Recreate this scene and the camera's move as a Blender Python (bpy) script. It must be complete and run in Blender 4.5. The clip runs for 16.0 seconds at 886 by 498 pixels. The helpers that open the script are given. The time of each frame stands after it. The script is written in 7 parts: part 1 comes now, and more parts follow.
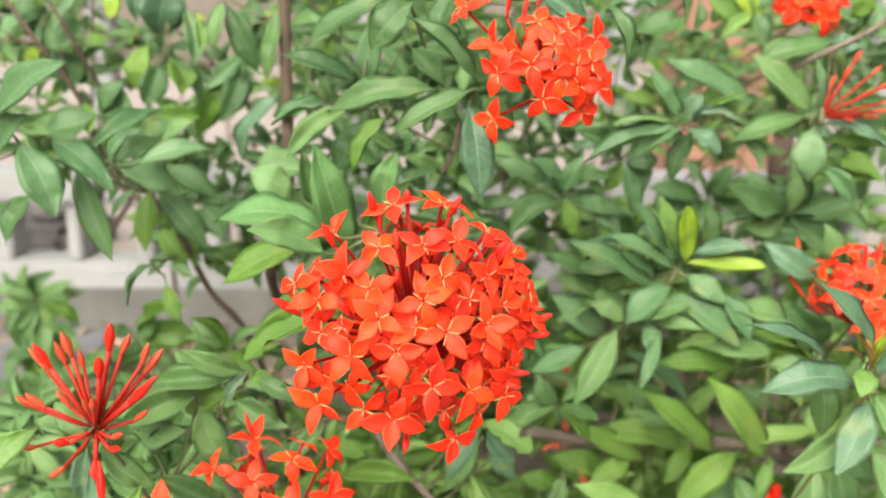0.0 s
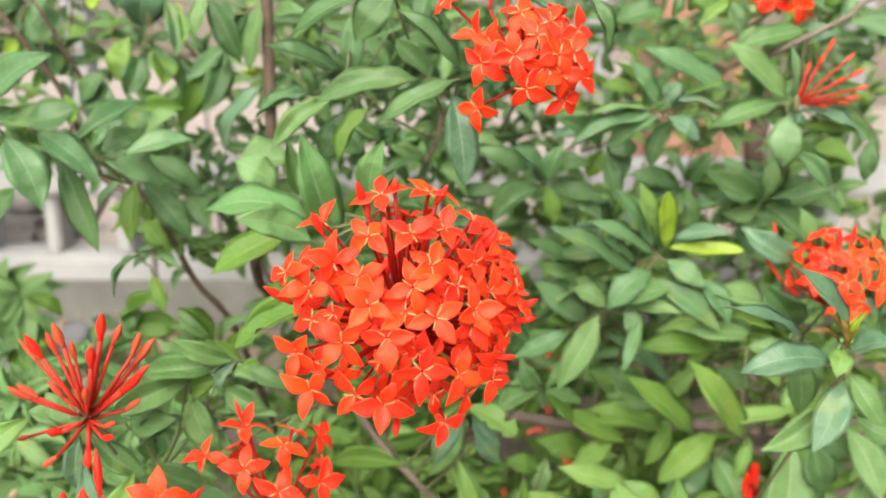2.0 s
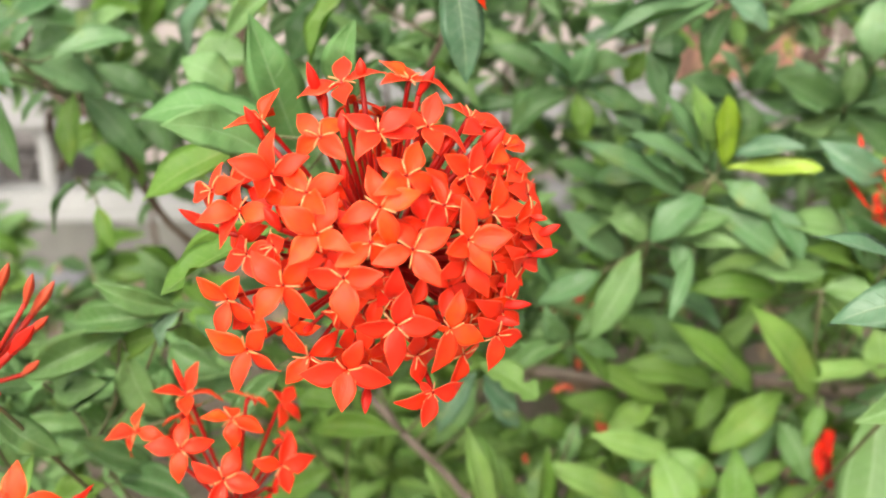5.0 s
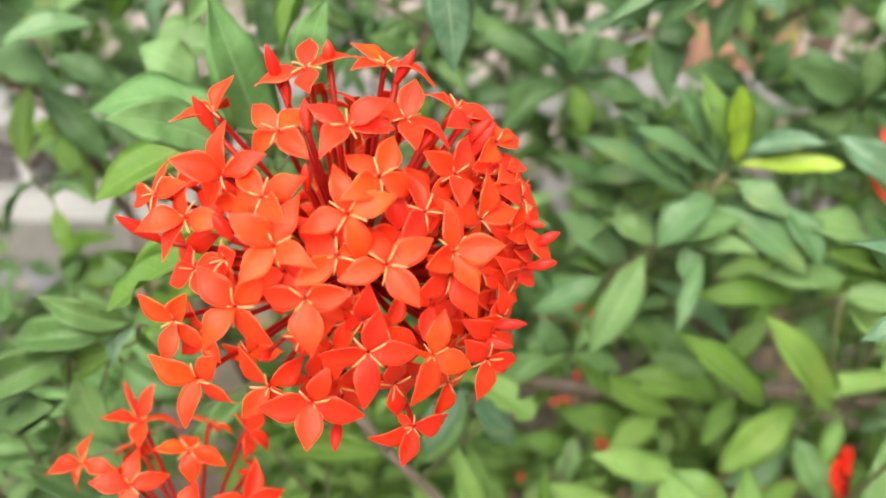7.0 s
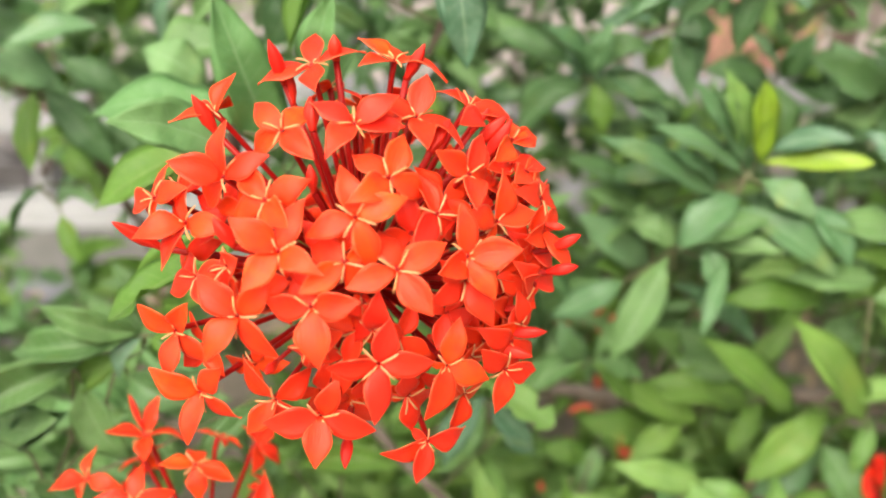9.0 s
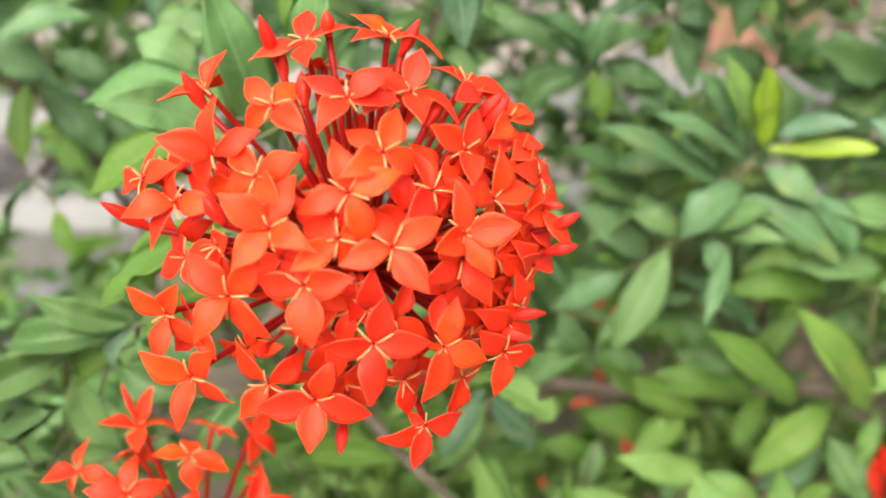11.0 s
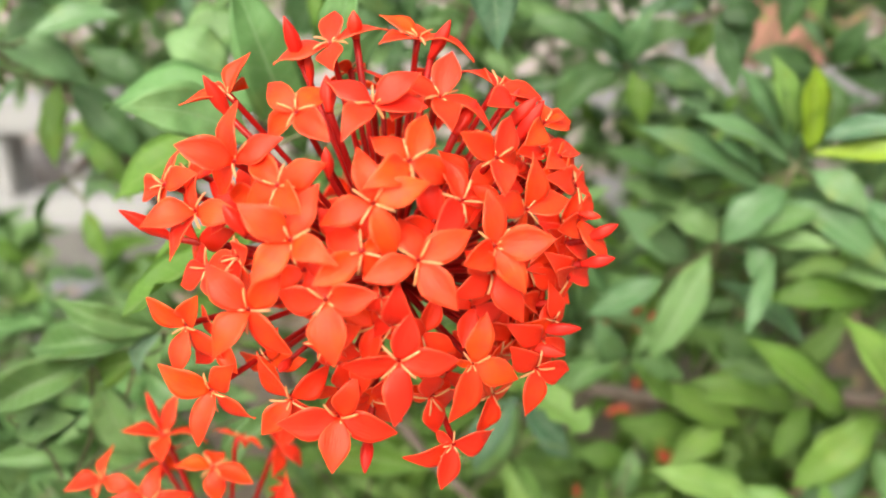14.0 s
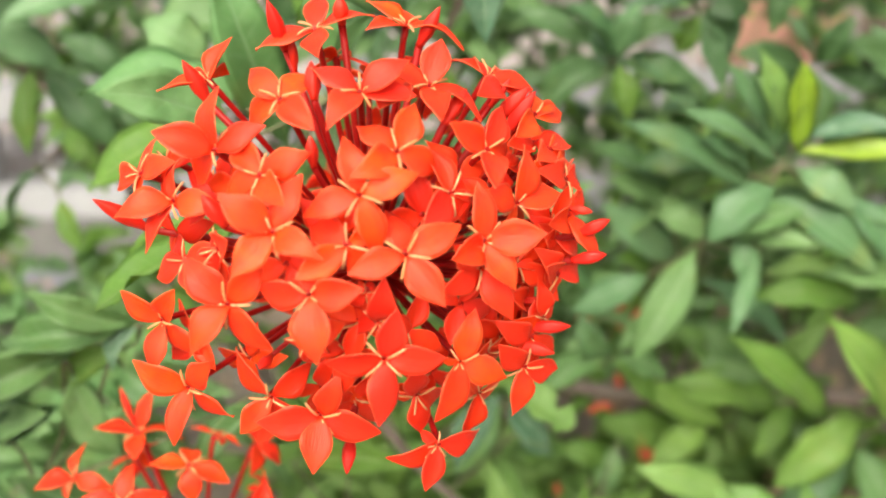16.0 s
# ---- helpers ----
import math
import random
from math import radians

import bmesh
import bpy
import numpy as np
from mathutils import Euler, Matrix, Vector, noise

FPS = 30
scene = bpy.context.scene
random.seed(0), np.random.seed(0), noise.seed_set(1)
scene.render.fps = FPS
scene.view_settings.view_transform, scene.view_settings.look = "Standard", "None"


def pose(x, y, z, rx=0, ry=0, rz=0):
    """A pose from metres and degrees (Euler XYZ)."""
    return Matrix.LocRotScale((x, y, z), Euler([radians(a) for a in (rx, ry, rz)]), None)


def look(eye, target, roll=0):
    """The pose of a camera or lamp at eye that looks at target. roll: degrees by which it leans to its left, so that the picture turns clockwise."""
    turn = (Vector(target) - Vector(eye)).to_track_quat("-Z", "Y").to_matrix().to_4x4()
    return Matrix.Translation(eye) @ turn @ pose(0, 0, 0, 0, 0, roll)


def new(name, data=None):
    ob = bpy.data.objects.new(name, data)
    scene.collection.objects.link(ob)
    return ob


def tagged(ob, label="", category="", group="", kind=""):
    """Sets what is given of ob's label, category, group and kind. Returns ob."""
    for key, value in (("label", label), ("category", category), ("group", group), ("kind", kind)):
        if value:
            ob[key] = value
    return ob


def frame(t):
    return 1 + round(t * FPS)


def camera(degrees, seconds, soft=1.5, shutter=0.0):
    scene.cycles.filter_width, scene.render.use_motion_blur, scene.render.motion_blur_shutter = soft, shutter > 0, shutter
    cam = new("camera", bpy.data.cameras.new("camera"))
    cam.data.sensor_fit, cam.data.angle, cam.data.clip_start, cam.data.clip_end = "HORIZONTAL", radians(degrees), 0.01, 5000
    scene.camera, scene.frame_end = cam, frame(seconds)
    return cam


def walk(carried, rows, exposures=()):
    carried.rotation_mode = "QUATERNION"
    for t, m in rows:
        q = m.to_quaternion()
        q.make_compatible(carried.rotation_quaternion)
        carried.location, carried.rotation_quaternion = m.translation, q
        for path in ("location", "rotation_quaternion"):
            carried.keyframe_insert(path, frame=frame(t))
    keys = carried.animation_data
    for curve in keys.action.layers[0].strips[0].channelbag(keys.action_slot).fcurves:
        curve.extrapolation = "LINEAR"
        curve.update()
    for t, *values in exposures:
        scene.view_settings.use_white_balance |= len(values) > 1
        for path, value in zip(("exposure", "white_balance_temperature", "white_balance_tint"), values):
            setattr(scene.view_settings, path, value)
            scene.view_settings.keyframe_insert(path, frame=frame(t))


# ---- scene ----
cam = camera(51.36, 16.0, soft=1.95)
PATH = [
    (0, (0.01020, -0.03574, 0.96402), (-0.0247, 1.9141, 0.5202), 0.41),
    (0.5, (0.01466, -0.03462, 0.96780), (-0.0203, 1.9181, 0.5371), 0.17),
    (1, (0.01432, -0.03382, 0.96940), (-0.0177, 1.9186, 0.5367), 0.00),
    (1.5, (0.01114, -0.03784, 0.96785), (-0.0050, 1.9151, 0.5367), -0.09),
    (2, (0.00605, -0.04345, 0.96522), (0.0195, 1.9011, 0.4977), 0.13),
    (2.5, (0.00745, -0.04514, 0.96173), (0.0167, 1.8890, 0.4527), -0.06),
    (3, (0.01224, -0.02692, 0.95340), (0.0134, 1.8928, 0.3925), -0.39),
    (3.5, (0.01987, 0.00196, 0.94676), (-0.0083, 1.9180, 0.3740), -0.58),
    (4, (0.02155, 0.02180, 0.94184), (-0.0405, 1.9359, 0.3654), -0.72),
    (4.2, (0.02217, 0.03013, 0.93821), (-0.0349, 1.9439, 0.3602), -0.78),
    (6.5, (0.02123, 0.09811, 0.92187), (-0.0440, 2.0072, 0.3292), -1.14),
    (7, (0.02462, 0.10147, 0.92018), (-0.0242, 2.0113, 0.3284), -0.94),
    (7.5, (0.02567, 0.10520, 0.91929), (-0.0208, 2.0151, 0.3275), -1.16),
    (8, (0.02497, 0.10489, 0.92000), (-0.0234, 2.0154, 0.3303), -1.21),
    (8.5, (0.02483, 0.10902, 0.91825), (-0.0384, 2.0196, 0.3304), -1.45),
    (9, (0.02485, 0.11435, 0.91643), (-0.0595, 2.0256, 0.3333), -1.78),
    (11.5, (0.02654, 0.12008, 0.90806), (-0.0651, 2.0339, 0.3346), -2.36),
    (12, (0.02794, 0.12504, 0.90884), (-0.1011, 2.0356, 0.3318), -2.52),
    (12.5, (0.02831, 0.12644, 0.90858), (-0.1405, 2.0328, 0.3278), -2.70),
    (13, (0.02882, 0.12798, 0.90874), (-0.1490, 2.0341, 0.3298), -2.74),
    (13.5, (0.02816, 0.12850, 0.90936), (-0.1474, 2.0352, 0.3316), -2.66),
    (14, (0.02685, 0.12875, 0.90946), (-0.1389, 2.0357, 0.3296), -2.42),
    (14.5, (0.02741, 0.13105, 0.90876), (-0.1217, 2.0387, 0.3268), -2.04),
    (15, (0.02601, 0.13332, 0.90784), (-0.1159, 2.0410, 0.3242), -1.84),
    (15.5, (0.02602, 0.13433, 0.90730), (-0.1017, 2.0417, 0.3194), -1.60),
    (16, (0.02422, 0.13512, 0.90727), (-0.0944, 2.0421, 0.3162), -1.45),
]
GROUND = 0.514
walk(cam, [(t, look(eye, target, roll)) for t, eye, target, roll in PATH])
cam.data.dof.use_dof = True
cam.data.dof.aperture_fstop = 8.2

# ---- light: a bright overcast day ----
scene.view_settings.exposure = 0.98
world = bpy.data.worlds.new("sky")
scene.world = world
world.use_nodes = True
wn, wl = world.node_tree.nodes, world.node_tree.links
sky = wn.new("ShaderNodeTexSky")
sky.sky_type, sky.sun_disc = "NISHITA", False
sky.sun_elevation, sky.sun_rotation = radians(44), radians(195)
sky.air_density, sky.dust_density, sky.ozone_density = 1.0, 6.0, 0.6
haze = wn.new("ShaderNodeHueSaturation")
haze.inputs["Saturation"].default_value = 0.25
wl.new(sky.outputs[0], haze.inputs["Color"])
wl.new(haze.outputs[0], wn["Background"].inputs[0])
wn["Background"].inputs[1].default_value = 0.15
sun = new("sun", bpy.data.lights.new("sun", "SUN"))
sun.data.energy, sun.data.angle, sun.data.color = 1.8, radians(60), (1.0, 0.92, 0.74)
sun.matrix_world = look((-1.0, -3.6, 3.65), (0, 0, 0))


# ---- materials ----
def graph(name):
    m = bpy.data.materials.new(name)
    m.use_nodes = True
    t = m.node_tree
    return m, t, t.nodes["Principled BSDF"]


def node(t, kind, **values):
    n = t.nodes.new(kind)
    for key, value in values.items():
        n.inputs[key.replace("_", " ")].default_value = value
    return n


def maths(t, op, a, b=None):
    n = t.nodes.new("ShaderNodeMath")
    n.operation = op
    for i, v in enumerate((a, b)):
        if v is None:
            continue
        if isinstance(v, (int, float)):
            n.inputs[i].default_value = v
        else:
            t.links.new(v, n.inputs[i])
    return n.outputs[0]


def ramp(t, fac, *stops):
    n = t.nodes.new("ShaderNodeValToRGB")
    while len(n.color_ramp.elements) < len(stops):
        n.color_ramp.elements.new(0.5)
    for e, (p, c) in zip(n.color_ramp.elements, stops):
        e.position, e.color = p, (*c, 1)
    t.links.new(fac, n.inputs[0])
    return n.outputs[0]


def blend(t, fac, a, b):
    n = t.nodes.new("ShaderNodeMix")
    n.data_type = "RGBA"
    for i, v in ((0, fac), (6, a), (7, b)):
        if isinstance(v, (int, float)):
            n.inputs[i].default_value = v
        elif isinstance(v, tuple):
            n.inputs[i].default_value = (*v, 1)
        else:
            t.links.new(v, n.inputs[i])
    return n.outputs[2]


def noise_at(t, scale, detail=4.0, coords="Object", seeded=False, squeeze=None):
    """squeeze: the scale of each axis, for blades that are narrower than they are long."""
    c = t.nodes.new("ShaderNodeTexCoord")
    n = node(t, "ShaderNodeTexNoise", Scale=scale, Detail=detail)
    if seeded:
        n.noise_dimensions = "4D"
        info = t.nodes.new("ShaderNodeObjectInfo")
        t.links.new(maths(t, "MULTIPLY", info.outputs["Random"], 37.0), n.inputs["W"])
    if squeeze:
        shape = node(t, "ShaderNodeMapping", Scale=squeeze)
        t.links.new(c.outputs[coords], shape.inputs[0])
        t.links.new(shape.outputs[0], n.inputs["Vector"])
    else:
        t.links.new(c.outputs[coords], n.inputs["Vector"])
    return n.outputs[0]


def bump(t, p, height, strength, distance):
    n = node(t, "ShaderNodeBump", Strength=strength, Distance=distance)
    t.links.new(height, n.inputs["Height"])
    t.links.new(n.outputs[0], p.inputs["Normal"])


def see_through(t, p, colour, share):
    """Lets light pass through a thin blade."""
    tr = t.nodes.new("ShaderNodeBsdfTranslucent")
    mix = t.nodes.new("ShaderNodeMixShader")
    mix.inputs[0].default_value = share
    if isinstance(colour, tuple):
        tr.inputs[0].default_value = (*colour, 1)
    else:
        t.links.new(colour, tr.inputs[0])
    t.links.new(p.outputs[0], mix.inputs[1])
    t.links.new(tr.outputs[0], mix.inputs[2])
    t.links.new(mix.outputs[0], t.nodes["Material Output"].inputs[0])


def across(t):
    """Along a blade from 0 to 1, and away from its midline from 0 to 1."""
    c = t.nodes.new("ShaderNodeTexCoord")
    s = t.nodes.new("ShaderNodeSeparateXYZ")
    t.links.new(c.outputs["UV"], s.inputs[0])
    return s.outputs[0], maths(t, "ABSOLUTE", maths(t, "SUBTRACT", maths(t, "MULTIPLY", s.outputs[1], 2.0), 1.0))


def above(t, value, floor, slope):
    """How far value exceeds floor, steepened, from 0 to 1."""
    return maths(t, "MINIMUM", maths(t, "MULTIPLY", maths(t, "MAXIMUM", maths(t, "SUBTRACT", value, floor), 0.0), slope), 1.0)


def leaf_material(name, low, mid, high, rib, rough=0.42, thin=0.3, dust=0.25):
    m, t, p = graph(name)
    info = t.nodes.new("ShaderNodeObjectInfo")
    tint = ramp(t, info.outputs["Random"], (0.0, low), (0.5, mid), (1.0, high))
    u, off = across(t)
    midrib = maths(t, "SUBTRACT", 1.0, maths(t, "MINIMUM", maths(t, "MULTIPLY", off, maths(t, "ADD", maths(t, "MULTIPLY", u, 9.0), 9.0)), 1.0))
    comb = maths(t, "SINE", maths(t, "MULTIPLY", maths(t, "SUBTRACT", u, maths(t, "MULTIPLY", off, 0.13)), 74.0))
    side = maths(t, "MULTIPLY", above(t, comb, 0.80, 5.0), maths(t, "SUBTRACT", 1.0, off))
    blotch = noise_at(t, 3.0, 5.0, seeded=True, squeeze=(1.0, 0.32, 1.0))
    tint = blend(t, maths(t, "MULTIPLY", above(t, blotch, 0.36, 3.4), 0.55), tint, low)
    mottle = noise_at(t, 26.0, 4.0, seeded=True, squeeze=(1.0, 0.32, 1.0))
    tint = blend(t, maths(t, "MULTIPLY", above(t, mottle, 0.46, 3.0), 0.45), tint, high)
    tint = blend(t, maths(t, "MULTIPLY", side, 0.22), tint, rib)
    tint = blend(t, maths(t, "MULTIPLY", above(t, off, 0.92, 9.0), 0.2), tint, rib)
    tint = blend(t, maths(t, "MULTIPLY", midrib, 0.7), tint, rib)
    aged = maths(t, "MULTIPLY", above(t, noise_at(t, 2.1, 3.0, seeded=True, squeeze=(1.0, 0.32, 1.0)), 0.60, 7.0), 0.35)
    tint = blend(t, aged, tint, (0.33, 0.34, 0.06))
    film = above(t, noise_at(t, 9.0, 7.0, seeded=True, squeeze=(1.0, 0.32, 1.0)), 0.50, 5.0 * dust)
    tint = blend(t, maths(t, "MULTIPLY", film, 0.45), tint, (0.27, 0.31, 0.21))
    t.links.new(tint, p.inputs["Base Color"])
    t.links.new(maths(t, "ADD", maths(t, "MULTIPLY", blotch, 0.26), maths(t, "ADD", maths(t, "MULTIPLY", film, 0.12), rough - 0.14)), p.inputs["Roughness"])
    p.inputs["Specular IOR Level"].default_value = 0.36
    ridges = maths(t, "ADD", maths(t, "MULTIPLY", midrib, -0.5), maths(t, "MULTIPLY", side, -0.22))
    waves = maths(t, "MULTIPLY", noise_at(t, 3.4, 1.0, seeded=True, squeeze=(1.0, 0.32, 1.0)), 1.3)
    bump(t, p, maths(t, "ADD", ridges, waves), 0.24, 0.02)
    see_through(t, p, blend(t, 0.5, tint, (0.16, 0.36, 0.03)), thin)
    return m


LEAF = {
    "mature": leaf_material("leaf_green", (0.107, 0.221, 0.064), (0.157, 0.290, 0.092), (0.220, 0.365, 0.131), (0.300, 0.430, 0.200), 0.40, thin=0.42),
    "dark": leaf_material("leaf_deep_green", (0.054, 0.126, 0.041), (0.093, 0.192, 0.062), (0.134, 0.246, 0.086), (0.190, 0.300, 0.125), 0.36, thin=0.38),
    "young": leaf_material("leaf_yellow_green", (0.215, 0.370, 0.022), (0.320, 0.465, 0.036), (0.400, 0.540, 0.070), (0.430, 0.560, 0.150), 0.36, 0.42, 0.05),
    "light": leaf_material("leaf_light_green", (0.140, 0.283, 0.056), (0.208, 0.367, 0.086), (0.274, 0.438, 0.117), (0.301, 0.447, 0.181), 0.42, 0.42),
    "cool": leaf_material("leaf_cool_green", (0.089, 0.198, 0.076), (0.128, 0.253, 0.099), (0.184, 0.321, 0.140), (0.220, 0.340, 0.170), 0.33, 0.36, 0.25),
    "pale": leaf_material("leaf_bluish_green", (0.062, 0.137, 0.070), (0.090, 0.179, 0.094), (0.128, 0.226, 0.125), (0.210, 0.300, 0.165), 0.34, 0.2, 0.25),
    "soft": leaf_material("leaf_soft_green", (0.118, 0.262, 0.078), (0.158, 0.305, 0.100), (0.196, 0.340, 0.126), (0.260, 0.410, 0.190), 0.52, 0.35, 0.2),
    "tip": leaf_material("leaf_fresh_lime", (0.26, 0.40, 0.020), (0.33, 0.50, 0.030), (0.40, 0.56, 0.055), (0.55, 0.60, 0.16), 0.34, 0.45, 0.02),
    "bronze": leaf_material("leaf_young_bronze", (0.36, 0.20, 0.055), (0.46, 0.26, 0.075), (0.52, 0.36, 0.10), (0.55, 0.42, 0.18), 0.36, 0.4, 0.02),
    "olive": leaf_material("leaf_olive_green", (0.120, 0.250, 0.036), (0.177, 0.328, 0.056), (0.249, 0.412, 0.082), (0.306, 0.405, 0.126), 0.45, 0.5),
}


def petal_material(name, low, mid, high, thin, rim=None):
    """rim: a paler colour that paints a bright edge highlight along a petal's margin. A floret's age, kept as its
    petals' object colour, turns it from red to orange.
    """
    m, t, p = graph(name)
    info = t.nodes.new("ShaderNodeObjectInfo")
    own = maths(t, "MULTIPLY", info.outputs["Random"], 0.45)
    age = t.nodes.new("ShaderNodeSeparateColor")
    t.links.new(info.outputs["Color"], age.inputs[0])
    tint = ramp(t, maths(t, "ADD", own, maths(t, "MULTIPLY", age.outputs[0], 0.55)), (0.0, low), (0.5, mid), (1.0, high))
    grain = ramp(t, noise_at(t, 3.2, 4.0, seeded=True), (0.32, (0, 0, 0)), (0.68, (1, 1, 1)))
    tint = blend(t, maths(t, "MULTIPLY", grain, 0.62), tint, low)
    c = t.nodes.new("ShaderNodeTexCoord")
    stretch = node(t, "ShaderNodeMapping", Scale=(3.0, 40.0, 1.0))
    t.links.new(c.outputs["Object"], stretch.inputs[0])
    n = node(t, "ShaderNodeTexNoise", Scale=1.0, Detail=2.0)
    t.links.new(stretch.outputs[0], n.inputs["Vector"])
    tint = blend(t, maths(t, "MULTIPLY", above(t, n.outputs[0], 0.5, 1.6), 0.35), tint, low)
    if rim:
        u, off = across(t)
        tint = blend(t, maths(t, "MULTIPLY", above(t, off, 0.89, 9.0), 0.5), tint, rim)
    t.links.new(tint, p.inputs["Base Color"])
    p.inputs["Roughness"].default_value = 0.40
    p.inputs["Specular IOR Level"].default_value = 0.35
    p.inputs["Specular Tint"].default_value = (1.0, 0.72, 0.62, 1)
    bump(t, p, n.outputs[0], 0.14, 0.02)
    see_through(t, p, tint, thin)
    return m


PETAL = petal_material("petal_orange_red", (0.82, 0.022, 0.010), (0.90, 0.042, 0.007), (0.94, 0.094, 0.005), 0.18, (0.95, 0.20, 0.08))
TUBE = petal_material("corolla_tube_red", (0.28, 0.003, 0.003), (0.34, 0.005, 0.004), (0.42, 0.009, 0.006), 0.15)
BUD = petal_material("bud_red", (0.56, 0.009, 0.007), (0.66, 0.016, 0.009), (0.76, 0.036, 0.014), 0.18)
OLD_BUD = petal_material("bud_rust", (0.44, 0.026, 0.010), (0.50, 0.055, 0.020), (0.54, 0.130, 0.060), 0.15)
OLD_STALK = petal_material("bud_stalk_red_brown", (0.30, 0.012, 0.008), (0.38, 0.018, 0.010), (0.47, 0.034, 0.016), 0.12)
STAMEN = petal_material("stamen_yellow", (0.70, 0.26, 0.08), (0.76, 0.34, 0.13), (0.80, 0.43, 0.22), 0.2)


def rough_material(name, a, b, scale, rough=0.85, relief=0.4, depth=0.004, fine=6.0):
    m, t, p = graph(name)
    big, small = noise_at(t, scale, 6.0), noise_at(t, scale * fine, 6.0)
    tint = blend(t, ramp(t, big, (0.3, (0, 0, 0)), (0.7, (1, 1, 1))), a, b)
    tint = blend(t, maths(t, "MULTIPLY", small, 0.45), tint, tuple(v * 0.6 for v in a))
    t.links.new(tint, p.inputs["Base Color"])
    p.inputs["Roughness"].default_value = rough
    bump(t, p, maths(t, "ADD", big, small), relief, depth)
    return m


BARK = rough_material("bark_brown", (0.070, 0.045, 0.030), (0.13, 0.092, 0.062), 60, 0.9, 0.7, 0.002)
BARK_GREY = rough_material("bark_grey", (0.13, 0.100, 0.075), (0.25, 0.200, 0.155), 70, 0.9, 0.7, 0.002)
GREEN_STEM = rough_material("stem_green_brown", (0.085, 0.105, 0.036), (0.150, 0.140, 0.062), 90, 0.7, 0.3, 0.001)
SOIL = rough_material("soil_brown", (0.195, 0.155, 0.110), (0.32, 0.265, 0.200), 7, 0.95, 0.8, 0.02)
CONCRETE = rough_material("concrete_whitewashed", (0.25, 0.25, 0.242), (0.345, 0.343, 0.332), 5, 0.85, 0.35, 0.004)
PLASTER = rough_material("plaster_pale_pink", (0.145, 0.120, 0.098), (0.200, 0.168, 0.141), 3, 0.85, 0.3, 0.004)
TERRACOTTA = rough_material("terracotta_paint", (0.27, 0.135, 0.088), (0.34, 0.185, 0.125), 4, 0.85, 0.4, 0.006)
PAVING = rough_material("paving_pale_pink", (0.29, 0.243, 0.206), (0.375, 0.320, 0.278), 2.5, 0.85, 0.3, 0.006)
DARK_VOID = rough_material("stone_dark", (0.085, 0.075, 0.070), (0.19, 0.175, 0.165), 9, 0.9, 0.5, 0.01)
WRAP = rough_material("plastic_dull_lilac", (0.26, 0.21, 0.22), (0.34, 0.28, 0.28), 60, 0.4, 0.3, 0.002)
DRY_PETAL = rough_material("petal_dried_rust", (0.42, 0.055, 0.022), (0.62, 0.13, 0.045), 300, 0.7, 0.3, 0.001)
# darker grey that puts shade into the colour of the plinth's lower face
SHADE_GREY = rough_material("plinth_shade_grey", (0.118, 0.115, 0.102), (0.190, 0.185, 0.162), 9, 0.9, 0.5, 0.004)
SHEET_GREY = rough_material("sheet_blue_grey", (0.12, 0.12, 0.13), (0.20, 0.20, 0.21), 14, 0.7, 0.4, 0.003)
LITTER = rough_material("dead_leaf_brown", (0.30, 0.20, 0.11), (0.48, 0.36, 0.23), 40, 0.8, 0.4, 0.002)


# ---- builders ----
def mesh_from(name, verts, faces, material, smooth=True):
    me = bpy.data.meshes.new(name)
    me.from_pydata([tuple(v) for v in verts], [], faces)
    me.materials.append(material)
    if smooth:
        me.polygons.foreach_set("use_smooth", [True] * len(me.polygons))
    me.update()
    return me


def blade(name, f, nu, nv, thick, material):
    """A closed thin blade over u in 0..1 (along) and v in -1..1 (across)."""
    us, vs = [i / nu for i in range(nu + 1)], [2 * j / nv - 1 for j in range(nv + 1)]
    n = len(us) * len(vs)
    top = [Vector(f(u, v)) for u in us for v in vs]
    verts = top + [p - Vector((0, 0, thick)) for p in top]
    w = len(vs)
    faces = []
    for i in range(nu):
        for j in range(nv):
            a = i * w + j
            faces.append((a, a + w, a + w + 1, a + 1))
            faces.append((n + a, n + a + 1, n + a + w + 1, n + a + w))
        a, b = i * w, i * w + nv
        faces.append((a, n + a, n + a + w, a + w))
        faces.append((b, b + w, n + b + w, n + b))
    for j in range(nv):
        a, b = j, nu * w + j
        faces.append((a, a + 1, n + a + 1, n + a))
        faces.append((b, n + b, n + b + 1, b + 1))
    me = mesh_from(name, verts, faces, material)
    flat = [(u, v * 0.5 + 0.5) for u in us for v in vs]
    layer = me.uv_layers.new(name="UVMap")
    for loop in me.loops:
        layer.data[loop.index].uv = flat[loop.vertex_index % n]
    return me


def tube_mesh(name, pts, radii, material, sides=7, flute=0.0, wind=0.0):
    """A round tube along pts, closed at both ends. flute: depth of four ridges along it, which wind round it."""
    pts = [Vector(p) for p in pts]
    verts, faces = [], []
    for i, p in enumerate(pts):
        d = (pts[min(i + 1, len(pts) - 1)] - pts[max(i - 1, 0)]).normalized()
        x = d.orthogonal().normalized() if abs(d.y) > 0.97 else d.cross(Vector((0, 1, 0))).normalized()
        y = d.cross(x)
        for k in range(sides):
            a = 2 * math.pi * k / sides
            verts.append(p + (x * math.cos(a) + y * math.sin(a)) * radii[i] * (1 + flute * math.cos(4 * (a - wind * i))))
    for i in range(len(pts) - 1):
        for k in range(sides):
            a, b = i * sides + k, i * sides + (k + 1) % sides
            faces.append((a, b, b + sides, a + sides))
    faces.append(tuple(range(sides))[::-1])
    faces.append(tuple(range((len(pts) - 1) * sides, len(pts) * sides)))
    return mesh_from(name, verts, faces, material)


